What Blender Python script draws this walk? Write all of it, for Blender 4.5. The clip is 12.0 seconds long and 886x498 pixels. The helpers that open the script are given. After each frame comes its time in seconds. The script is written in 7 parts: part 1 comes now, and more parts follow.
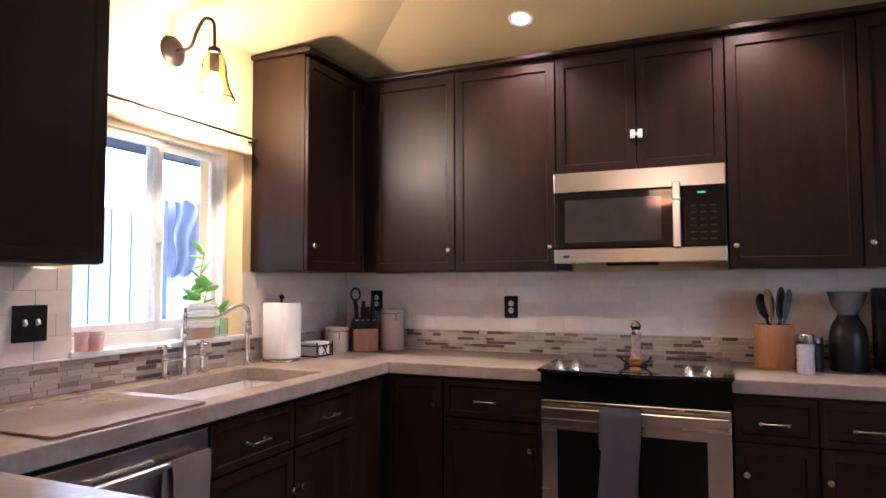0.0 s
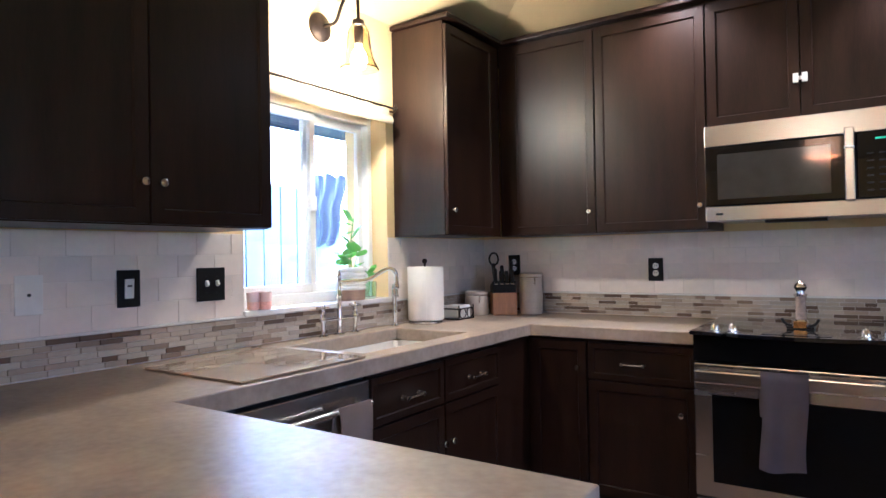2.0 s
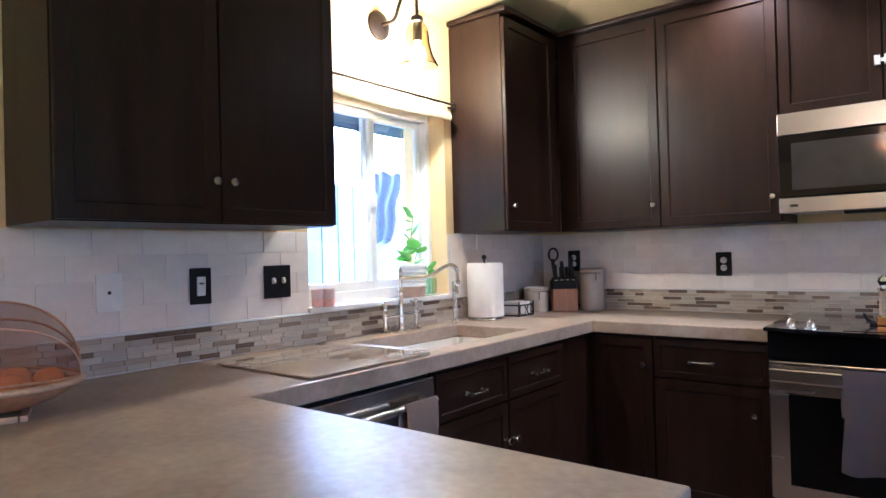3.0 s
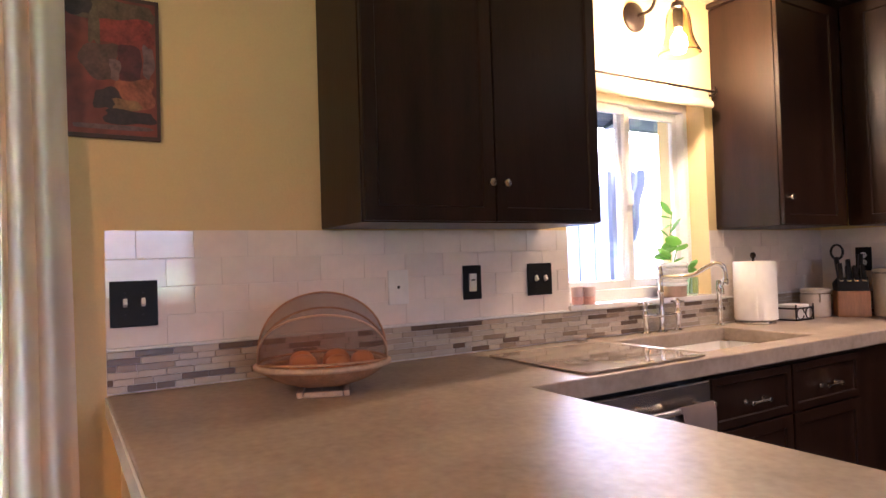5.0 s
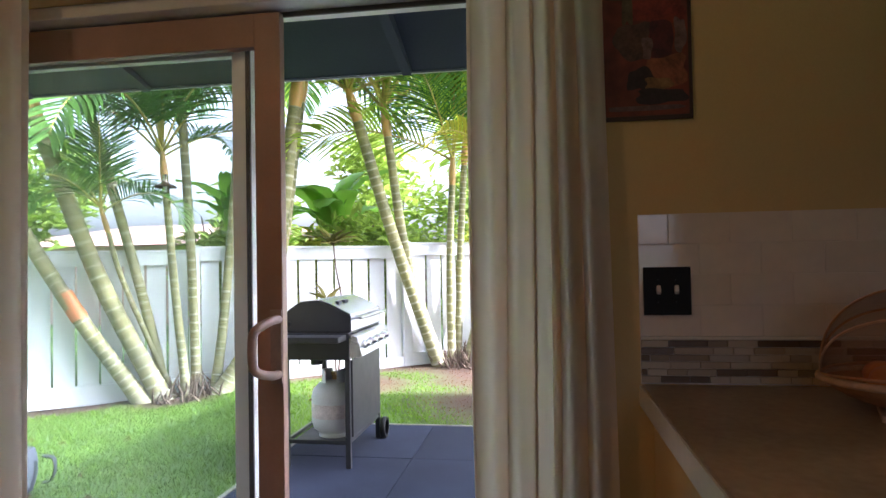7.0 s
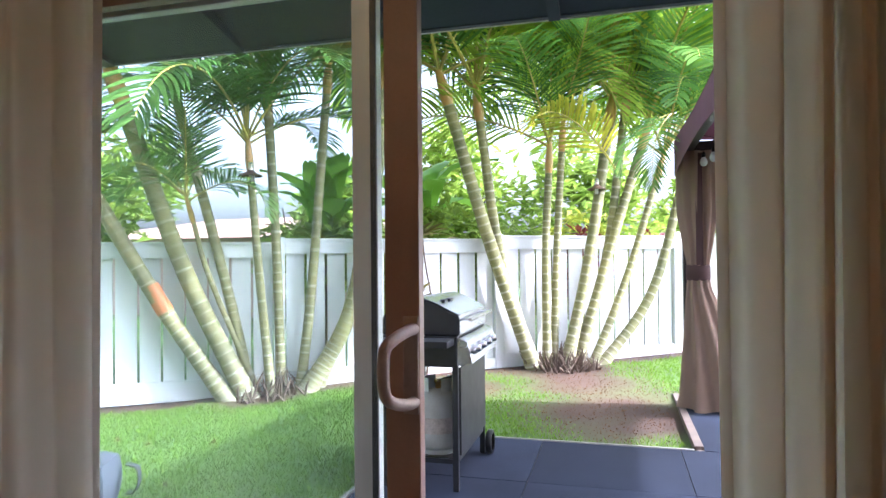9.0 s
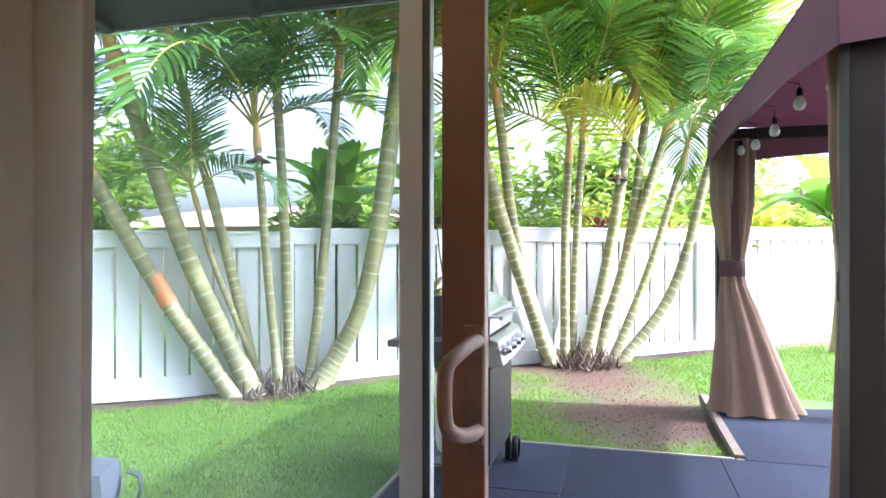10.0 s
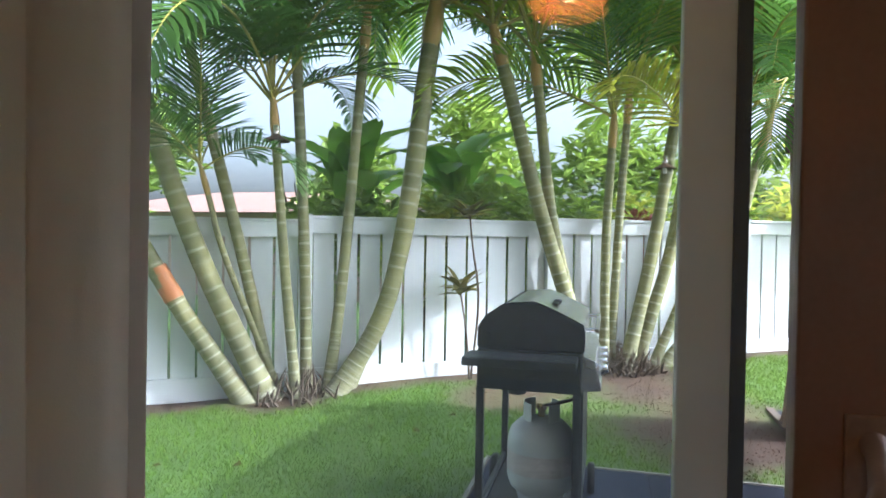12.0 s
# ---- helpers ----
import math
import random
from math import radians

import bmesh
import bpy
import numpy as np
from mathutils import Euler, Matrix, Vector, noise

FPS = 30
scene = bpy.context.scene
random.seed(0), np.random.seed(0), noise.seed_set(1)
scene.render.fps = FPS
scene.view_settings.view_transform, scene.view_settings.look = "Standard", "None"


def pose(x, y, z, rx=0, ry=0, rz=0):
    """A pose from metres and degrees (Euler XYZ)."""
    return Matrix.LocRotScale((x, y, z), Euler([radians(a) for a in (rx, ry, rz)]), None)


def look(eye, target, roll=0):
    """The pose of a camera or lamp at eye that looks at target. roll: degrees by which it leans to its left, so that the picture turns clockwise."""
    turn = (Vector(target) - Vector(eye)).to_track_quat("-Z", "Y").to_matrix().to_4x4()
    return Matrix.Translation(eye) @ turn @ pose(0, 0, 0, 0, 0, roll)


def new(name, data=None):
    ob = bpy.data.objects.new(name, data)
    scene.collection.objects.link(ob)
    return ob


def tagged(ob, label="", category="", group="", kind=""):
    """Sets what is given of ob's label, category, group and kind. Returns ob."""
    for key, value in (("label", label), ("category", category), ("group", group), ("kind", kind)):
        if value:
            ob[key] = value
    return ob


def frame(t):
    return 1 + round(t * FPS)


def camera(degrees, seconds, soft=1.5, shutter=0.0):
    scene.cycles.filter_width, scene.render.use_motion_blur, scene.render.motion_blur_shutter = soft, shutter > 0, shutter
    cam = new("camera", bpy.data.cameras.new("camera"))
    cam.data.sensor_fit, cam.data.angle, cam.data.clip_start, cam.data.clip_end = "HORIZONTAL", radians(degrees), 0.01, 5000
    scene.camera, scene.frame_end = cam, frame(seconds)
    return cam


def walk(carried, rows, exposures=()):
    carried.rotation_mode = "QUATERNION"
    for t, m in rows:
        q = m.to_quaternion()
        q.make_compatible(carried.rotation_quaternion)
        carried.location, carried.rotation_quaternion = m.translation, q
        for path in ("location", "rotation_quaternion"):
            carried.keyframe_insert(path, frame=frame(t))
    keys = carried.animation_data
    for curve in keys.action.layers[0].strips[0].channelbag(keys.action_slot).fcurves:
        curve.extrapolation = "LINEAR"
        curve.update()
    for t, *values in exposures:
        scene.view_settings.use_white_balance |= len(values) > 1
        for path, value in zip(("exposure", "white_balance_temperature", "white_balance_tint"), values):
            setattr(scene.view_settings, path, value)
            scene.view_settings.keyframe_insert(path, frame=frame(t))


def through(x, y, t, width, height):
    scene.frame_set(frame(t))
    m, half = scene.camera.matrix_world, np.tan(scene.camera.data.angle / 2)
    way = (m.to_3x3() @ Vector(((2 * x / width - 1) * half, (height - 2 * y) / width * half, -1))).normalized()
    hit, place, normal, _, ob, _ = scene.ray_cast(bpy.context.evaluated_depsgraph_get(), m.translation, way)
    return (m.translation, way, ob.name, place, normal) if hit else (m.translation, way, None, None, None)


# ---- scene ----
cam = camera(69.7, 12.0)
PATH = [
    (0, (0.039, -0.009, 1.304), (-0.742, 1.828, 1.413), -0.2),
    (0.5, (0.021, -0.019, 1.296), (-0.825, 1.792, 1.375), -0.3),
    (1, (0.005, -0.025, 1.275), (-0.897, 1.76, 1.334), -0.5),
    (1.5, (-0.008, -0.034, 1.266), (-1.001, 1.701, 1.306), -0.7),
    (2, (-0.031, -0.053, 1.263), (-1.154, 1.601, 1.286), -1.0),
    (2.5, (-0.05, -0.069, 1.258), (-1.252, 1.529, 1.28), -1.2),
    (2.7, (-0.066, -0.066, 1.259), (-1.286, 1.519, 1.281), -1.3),
    (4.3, (-0.095, -0.118, 1.26), (-1.595, 1.204, 1.285), -2.0),
    (4.5, (-0.118, -0.139, 1.247), (-1.671, 1.121, 1.287), -1.8),
    (5, (-0.152, -0.181, 1.245), (-1.864, 0.852, 1.291), -1.8),
    (5.5, (-0.182, -0.219, 1.257), (-2.04, 0.521, 1.287), -1.4),
    (6, (-0.224, -0.247, 1.259), (-2.188, 0.131, 1.292), -1.4),
    (6.5, (-0.279, -0.272, 1.254), (-2.278, -0.309, 1.296), -1.3),
    (7, (-0.355, -0.328, 1.246), (-2.33, -0.639, 1.289), -1.0),
    (7.5, (-0.43, -0.393, 1.233), (-2.388, -0.803, 1.266), -0.9),
    (7.7, (-0.473, -0.42, 1.237), (-2.424, -0.859, 1.272), -1.0),
    (9.3, (-0.895, -0.753, 1.244), (-2.823, -1.285, 1.269), -0.3),
    (9.5, (-0.936, -0.783, 1.245), (-2.864, -1.315, 1.261), -0.0),
    (10, (-1.07, -0.906, 1.253), (-2.998, -1.436, 1.255), 0.0),
    (10.5, (-1.196, -1.046, 1.262), (-3.126, -1.573, 1.251), 0.1),
    (11, (-1.317, -1.153, 1.252), (-3.242, -1.696, 1.231), 0.2),
    (11.5, (-1.46, -1.275, 1.269), (-3.384, -1.822, 1.242), 0.3),
    (12, (-1.543, -1.444, 1.282), (-3.479, -1.945, 1.248), 0.9),
]
EXPOSURES = [(0.0, 4.4, 4650, 28), (1.5, 4.5, 4300, 18), (2.5, 4.55, 4100, 16), (4.5, 4.6, 4650, 20), (5.0, 4.55, 5200, 32), (5.5, 4.15, 5650, 34), (6.0, 3.6, 5800, 28), (6.5, 2.75, 5700, 24), (7.5, 2.1, 5350, 20), (9.5, 2.1, 5300, 20), (11.0, 2.0, 5400, 18), (12.0, 1.3, 5500, 18)]
walk(cam, [(t, look(eye, target, roll)) for t, eye, target, roll in PATH], EXPOSURES)

# ---- world and sun ----
world = bpy.data.worlds.new("world")
scene.world = world
world.use_nodes = True
wn = world.node_tree.nodes
sky = wn.new("ShaderNodeTexSky")
sky.sky_type, sky.sun_disc = "NISHITA", False
SUN_DIR = Vector((-0.12, 1.30, 1.0)).normalized()
sky.sun_elevation, sky.sun_rotation = math.asin(SUN_DIR.z), math.atan2(SUN_DIR.x, SUN_DIR.y)
sky.air_density, sky.dust_density = 1.0, 7.0
wn["Background"].inputs["Strength"].default_value = 0.15
veil = wn.new("ShaderNodeHueSaturation")  # thin white cloud
veil.inputs["Saturation"].default_value, veil.inputs["Value"].default_value = 0.35, 1.55
world.node_tree.links.new(sky.outputs["Color"], veil.inputs["Color"])
world.node_tree.links.new(veil.outputs["Color"], wn["Background"].inputs["Color"])
sun = new("sun", bpy.data.lights.new("sun", "SUN"))
sun.data.energy, sun.data.angle, sun.data.color = 3.0, radians(1.5), (1.0, 0.95, 0.86)
sun.matrix_world = look(SUN_DIR * 30, (0, 0, 0))


def lamp(name, kind, place, watts, colour, size=0.05, aim=None):
    ob = new(name, bpy.data.lights.new(name, kind))
    ob.data.energy, ob.data.color = watts, colour
    if kind == "AREA":
        ob.data.shape, ob.data.size = "DISK", size
    else:
        ob.data.shadow_soft_size = size
    ob.matrix_world = look(place, aim) if aim else Matrix.Translation(place)
    return ob


WARM = (1.0, 0.66, 0.30)
lamp("sconce_bulb_light", "POINT", (-1.91, 2.07, 2.13), 0.36, WARM, 0.03)
for lx in (-0.81, 0.21):
    spot = lamp("downlight_beam", "SPOT", (lx, 2.98, 2.59), 3.7, (1.0, 0.72, 0.43), 0.05, (lx, 2.9, 0))
    spot.data.spot_size, spot.data.spot_blend = radians(120), 0.6
lamp("pendant_bulb_light", "POINT", (-0.47, -1.62, 2.34), 1.8, WARM, 0.05)

day = lamp("east_window_daylight", "AREA", (2.66, 0.35, 1.45), 0.6, (0.86, 0.93, 1.0), 1.6, (0.0, 0.4, 1.3))
day.data.shape, day.data.size, day.data.size_y = "RECTANGLE", 1.2, 0.8

# ---- materials ----


def mat(name, colour, rough=0.5, metal=0.0, vary=0.12, scale=9.0, fine=90.0, bump=0.08, stretch=(1, 1, 1), random=0.0,
        coat=0.0, spec=0.5, second=None, trans=0.0):
    """A surface with blotches and fine grain in colour, gloss and relief."""
    m = bpy.data.materials.new(name)
    m.use_nodes = True
    n, l = m.node_tree.nodes, m.node_tree.links
    b = n["Principled BSDF"]
    tc, mp = n.new("ShaderNodeTexCoord"), n.new("ShaderNodeMapping")
    mp.inputs["Scale"].default_value = stretch
    l.new(tc.outputs["Object"], mp.inputs["Vector"])
    big, small = n.new("ShaderNodeTexNoise"), n.new("ShaderNodeTexNoise")
    big.inputs["Scale"].default_value, small.inputs["Scale"].default_value = scale, fine
    big.inputs["Detail"].default_value = 5
    for t in (big, small):
        l.new(mp.outputs["Vector"], t.inputs["Vector"])
    both = n.new("ShaderNodeMath")
    both.operation = "MULTIPLY_ADD"
    l.new(small.outputs["Fac"], both.inputs[0])
    both.inputs[1].default_value = 0.5
    l.new(big.outputs["Fac"], both.inputs[2])
    ramp = n.new("ShaderNodeValToRGB")
    dark = [c * (1 - vary) for c in colour]
    light = second or [min(1, c * (1 + vary)) for c in colour]
    ramp.color_ramp.elements[0].position, ramp.color_ramp.elements[0].color = 0.45, (*dark, 1)
    ramp.color_ramp.elements[1].position, ramp.color_ramp.elements[1].color = 1.0, (*light, 1)
    l.new(both.outputs[0], ramp.inputs[0])
    out = ramp.outputs[0]
    if random:
        info, hsv, rng = n.new("ShaderNodeObjectInfo"), n.new("ShaderNodeHueSaturation"), n.new("ShaderNodeMapRange")
        rng.inputs[3].default_value, rng.inputs[4].default_value = 1 - random, 1 + random
        l.new(info.outputs["Random"], rng.inputs[0])
        l.new(rng.outputs[0], hsv.inputs["Value"])
        l.new(out, hsv.inputs["Color"])
        out = hsv.outputs[0]
    l.new(out, b.inputs["Base Color"])
    rr = n.new("ShaderNodeMapRange")
    rr.inputs[3].default_value, rr.inputs[4].default_value = max(0.02, rough * 0.8), min(1, rough * 1.2)
    l.new(big.outputs["Fac"], rr.inputs[0])
    l.new(rr.outputs[0], b.inputs["Roughness"])
    b.inputs["Metallic"].default_value = metal
    b.inputs["Coat Weight"].default_value = coat
    b.inputs["Specular IOR Level"].default_value = spec
    if trans:
        b.inputs["Transmission Weight"].default_value = trans
    if bump:
        bp = n.new("ShaderNodeBump")
        bp.inputs["Strength"].default_value, bp.inputs["Distance"].default_value = bump, 0.01
        l.new(both.outputs[0], bp.inputs["Height"])
        l.new(bp.outputs[0], b.inputs["Normal"])
    return m


def glow(name, colour, strength):
    m = bpy.data.materials.new(name)
    m.use_nodes = True
    b = m.node_tree.nodes["Principled BSDF"]
    b.inputs["Base Color"].default_value = (*colour, 1)
    b.inputs["Emission Color"].default_value = (*colour, 1)
    b.inputs["Emission Strength"].default_value = strength
    return m


def glass(name, colour=(1, 1, 1), rough=0.0):
    m = bpy.data.materials.new(name)
    m.use_nodes = True
    b = m.node_tree.nodes["Principled BSDF"]
    b.inputs["Base Color"].default_value = (*colour, 1)
    b.inputs["Roughness"].default_value = rough
    b.inputs["Transmission Weight"].default_value = 1
    b.inputs["IOR"].default_value = 1.45
    return m


def cloth(name, colour, through=0.35, vary=0.1, fine=400.0, bump=0.15):
    """Woven fabric that lets some light through."""
    m = mat(name, colour, 0.9, 0, vary, 6.0, fine, bump, spec=0.1)
    n, l = m.node_tree.nodes, m.node_tree.links
    mix, tr = n.new("ShaderNodeMixShader"), n.new("ShaderNodeBsdfTranslucent")
    tr.inputs["Color"].default_value = (*colour, 1)
    mix.inputs[0].default_value = through
    l.new(n["Principled BSDF"].outputs[0], mix.inputs[1])
    l.new(tr.outputs[0], mix.inputs[2])
    l.new(mix.outputs[0], n["Material Output"].inputs["Surface"])
    return m


def mosaic_mat(name, island):
    """Stone and glass sticks: cream, grey, taupe and brown, by chance."""
    m = mat(name, (0.5, 0.45, 0.38), 0.25, 0, 0.15, 60, 300, 0.1, coat=0.2)
    n, l = m.node_tree.nodes, m.node_tree.links
    ramp = n.new("ShaderNodeValToRGB")
    ramp.color_ramp.interpolation = "CONSTANT"
    tones = [(0.56, 0.48, 0.38), (0.46, 0.40, 0.33), (0.17, 0.12, 0.085), (0.60, 0.53, 0.43), (0.50, 0.42, 0.33), (0.30, 0.235, 0.175),
             (0.54, 0.47, 0.38), (0.62, 0.55, 0.46), (0.15, 0.11, 0.08), (0.44, 0.37, 0.29), (0.58, 0.50, 0.40), (0.50, 0.45, 0.38)]
    while len(ramp.color_ramp.elements) < len(tones):
        ramp.color_ramp.elements.new(0.5)
    for i, c in enumerate(tones):
        ramp.color_ramp.elements[i].position, ramp.color_ramp.elements[i].color = i / len(tones), (*c, 1)
    src = n.new("ShaderNodeNewGeometry" if island else "ShaderNodeObjectInfo")
    l.new(src.outputs["Random Per Island" if island else "Random"], ramp.inputs[0])
    mix = n.new("ShaderNodeMix")
    mix.data_type, mix.blend_type = "RGBA", "MULTIPLY"
    mix.inputs[0].default_value = 0.35
    old = n["Principled BSDF"].inputs["Base Color"].links[0].from_socket
    l.new(ramp.outputs[0], mix.inputs[6])
    l.new(old, mix.inputs[7])
    l.new(mix.outputs[2], n["Principled BSDF"].inputs["Base Color"])
    return m


def leafy(name, colour, vary=0.35, through=0.3, spec=0.35):
    """Thin leaves: each takes its own tint, and light shines through."""
    m = bpy.data.materials.new(name)
    m.use_nodes = True
    n, l = m.node_tree.nodes, m.node_tree.links
    geo, info, add = n.new("ShaderNodeNewGeometry"), n.new("ShaderNodeObjectInfo"), n.new("ShaderNodeMath")
    add.operation = "MULTIPLY_ADD"
    l.new(geo.outputs["Random Per Island"], add.inputs[0])
    add.inputs[1].default_value = 0.5
    half = n.new("ShaderNodeMath")
    half.operation = "MULTIPLY"
    l.new(info.outputs["Random"], half.inputs[0])
    half.inputs[1].default_value = 0.5
    l.new(half.outputs[0], add.inputs[2])
    ramp = n.new("ShaderNodeValToRGB")
    ramp.color_ramp.elements[0].color = (*[c * (1 - vary) for c in colour], 1)
    ramp.color_ramp.elements[1].color = (colour[0] * (1 + vary * 1.6), colour[1] * (1 + vary), colour[2], 1)
    l.new(add.outputs[0], ramp.inputs[0])
    b = n["Principled BSDF"]
    l.new(ramp.outputs[0], b.inputs["Base Color"])
    b.inputs["Roughness"].default_value = 0.45
    b.inputs["Specular IOR Level"].default_value = spec
    tr, mx = n.new("ShaderNodeBsdfTranslucent"), n.new("ShaderNodeMixShader")
    l.new(ramp.outputs[0], tr.inputs["Color"])
    mx.inputs[0].default_value = through
    l.new(b.outputs[0], mx.inputs[1])
    l.new(tr.outputs[0], mx.inputs[2])
    l.new(mx.outputs[0], n["Material Output"].inputs["Surface"])
    return m


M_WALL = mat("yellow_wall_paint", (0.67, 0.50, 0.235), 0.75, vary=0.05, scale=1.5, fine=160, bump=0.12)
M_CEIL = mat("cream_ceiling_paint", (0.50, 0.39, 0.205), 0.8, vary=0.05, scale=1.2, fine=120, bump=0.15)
M_FLOOR = mat("dark_floor_tile", (0.16, 0.11, 0.08), 0.4, vary=0.25, scale=3, fine=40)
M_WHITE = mat("white_vinyl", (0.78, 0.77, 0.74), 0.35, vary=0.06, scale=4, fine=80, bump=0.03)
M_CAB = mat("espresso_wood", (0.015, 0.0065, 0.0033), 0.36, vary=0.5, scale=5, fine=60, bump=0.05, stretch=(3, 3, 0.35), coat=0.0, spec=0.27)
M_COUNTER = mat("honed_concrete", (0.30, 0.235, 0.175), 0.46, vary=0.22, scale=5, fine=45, bump=0.03, spec=0.3, second=(0.41, 0.33, 0.255))
M_TILE = mat("white_glazed_tile", (0.77, 0.69, 0.62), 0.07, vary=0.05, scale=7, fine=30, bump=0.05, random=0.05)
M_GROUT = mat("white_grout", (0.72, 0.66, 0.60), 0.9, vary=0.1, scale=20, fine=200)
M_MOSAIC, M_MOSAIC_REST = mosaic_mat("mosaic_stick", False), mosaic_mat("mosaic_stick_far", True)
M_STEEL = mat("brushed_steel", (0.56, 0.54, 0.52), 0.26, 1.0, 0.05, 3, 60, 0.0, stretch=(0.3, 0.3, 4))
M_OVEN = mat("black_oven_glass", (0.004, 0.004, 0.004), 0.12, vary=0.2, scale=5, fine=50, bump=0, spec=0.12)
M_CHROME = mat("polished_chrome", (0.80, 0.80, 0.80), 0.08, 1.0, 0.04, 8, 60, 0.01)
M_NICKEL = mat("satin_nickel", (0.68, 0.66, 0.62), 0.22, 1.0, 0.06, 30, 200, 0.02)
M_BLACKGLASS = mat("black_glass", (0.006, 0.006, 0.007), 0.05, vary=0.2, scale=5, fine=50, bump=0.0, coat=0.5)
M_BLACK = mat("black_plastic", (0.010, 0.010, 0.011), 0.38, vary=0.2, scale=20, fine=200, bump=0.04, spec=0.3)
M_PLATE = mat("black_wall_plate", (0.008, 0.008, 0.009), 0.5, vary=0.2, scale=20, fine=200, bump=0.04, spec=0.2)
M_BRONZE = mat("oiled_bronze", (0.035, 0.025, 0.02), 0.35, 0.8, 0.3, 20, 120, 0.05)
M_CERAMIC = mat("white_ceramic", (0.78, 0.76, 0.72), 0.15, vary=0.05, scale=10, fine=60, bump=0.02)
M_PAPER = mat("paper_towel", (0.80, 0.77, 0.72), 0.95, vary=0.05, scale=20, fine=220, bump=0.25)
M_LIGHTWOOD = mat("bamboo_wood", (0.48, 0.23, 0.085), 0.45, vary=0.25, scale=8, fine=90, bump=0.08, stretch=(4, 4, 0.4))
M_TOWEL = cloth("grey_kitchen_towel", (0.10, 0.082, 0.085), 0.05, 0.2, 500, 0.5)
M_CURTAIN = cloth("cream_linen_curtain", (0.80, 0.71, 0.61), 0.50, 0.06, 500, 0.15)
M_SHADE = cloth("cream_window_shade", (0.72, 0.62, 0.44), 0.4, 0.06, 300, 0.15)
M_GLASS = glass("clear_glass")
M_GREENGLASS = glass("green_glass", (0.72, 0.93, 0.78), 0.05)
M_LAMPGLASS = glass("amber_lamp_glass", (0.86, 0.72, 0.48))
M_THINGLASS = bpy.data.materials.new("thin_clear_glass")
M_THINGLASS.use_nodes = True
gn, gl_ = M_THINGLASS.node_tree.nodes, M_THINGLASS.node_tree.links
gt, gg, gm, lw = gn.new("ShaderNodeBsdfTransparent"), gn.new("ShaderNodeBsdfGlossy"), gn.new("ShaderNodeMixShader"), gn.new("ShaderNodeLayerWeight")
gg.inputs["Roughness"].default_value = 0.22
lw.inputs["Blend"].default_value = 0.35
gmix = gn.new("ShaderNodeMath")
gmix.operation = "MULTIPLY_ADD"
gmix.inputs[1].default_value, gmix.inputs[2].default_value = 0.75, 0.10
gl_.new(lw.outputs["Facing"], gmix.inputs[0])
gl_.new(gmix.outputs[0], gm.inputs[0])
gl_.new(gt.outputs[0], gm.inputs[1])
gl_.new(gg.outputs[0], gm.inputs[2])
gl_.new(gm.outputs[0], gn["Material Output"].inputs["Surface"])
M_BULB = glow("warm_bulb", (1.0, 0.72, 0.36), 18)
M_DOWNLIGHT = glow("downlight_lens", (1.0, 0.80, 0.55), 2.2)
M_LAMPSHADE = glow("orange_lampshade", (0.95, 0.38, 0.12), 0.25)


# ---- small building kit ----
ORIGIN = {}
FACES = {"+x": ((0, 1, 0), (0, 0, 1), (1, 0, 0)), "-y": ((1, 0, 0), (0, 0, 1), (0, -1, 0)), "+y": ((-1, 0, 0), (0, 0, 1), (0, 1, 0)),
         "-x": ((0, -1, 0), (0, 0, 1), (-1, 0, 0)), "up": ((1, 0, 0), (0, 1, 0), (0, 0, 1))}


def face(way, x=0, y=0, z=0):
    """Width, height and outward axis of a thing's front, as a matrix."""
    u, v, w = FACES[way]
    return Matrix(((u[0], v[0], w[0], x), (u[1], v[1], w[1], y), (u[2], v[2], w[2], z), (0, 0, 0, 1)))


def thing(name, at, label, category, group="", kind=""):
    ob = new(name)
    ob.empty_display_size = 0.1
    ob.location = at
    ORIGIN[ob.name] = Vector(at)
    return tagged(ob, label, category, group, kind)


def part(name, bm, material, parent=None, label="", smooth=None):
    """One mesh object under a thing or part; the bmesh is in world metres."""
    me = bpy.data.meshes.new(name)
    base = ORIGIN.get(parent.name, Vector()) if parent else Vector()
    bmesh.ops.translate(bm, verts=bm.verts, vec=-base)
    bm.normal_update()
    bm.to_mesh(me)
    bm.free()
    me.materials.append(material)
    if smooth is not None:
        me.shade_smooth()
        if smooth:
            me.set_sharp_from_angle(angle=radians(smooth))
    ob = new(name, me)
    if parent:
        ob.parent = parent
        ORIGIN[ob.name] = base
    if label:
        ob["label"] = label
    return ob


def box(m, u0, u1, v0, v1, w0, w1, bevel=0.002, bm=None):
    """A block with eased edges in the frame m, added to bm."""
    b = bmesh.new()
    bmesh.ops.create_cube(b, size=1)
    for v in b.verts:
        v.co = (u0 if v.co.x < 0 else u1, v0 if v.co.y < 0 else v1, w0 if v.co.z < 0 else w1)
    if bevel:
        bmesh.ops.bevel(b, geom=b.edges[:], offset=bevel, segments=2, affect="EDGES", profile=0.6)
    bmesh.ops.transform(b, matrix=m, verts=b.verts)
    return merge(bm, b)


def merge(bm, b):
    if bm is None:
        return b
    me = bpy.data.meshes.new("tmp")
    b.to_mesh(me)
    b.free()
    bm.from_mesh(me)
    bpy.data.meshes.remove(me)
    return bm


ID = Matrix.Identity(4)


def wbox(x0, x1, y0, y1, z0, z1, bevel=0.002, bm=None):
    return box(ID, x0, x1, y0, y1, z0, z1, bevel, bm)


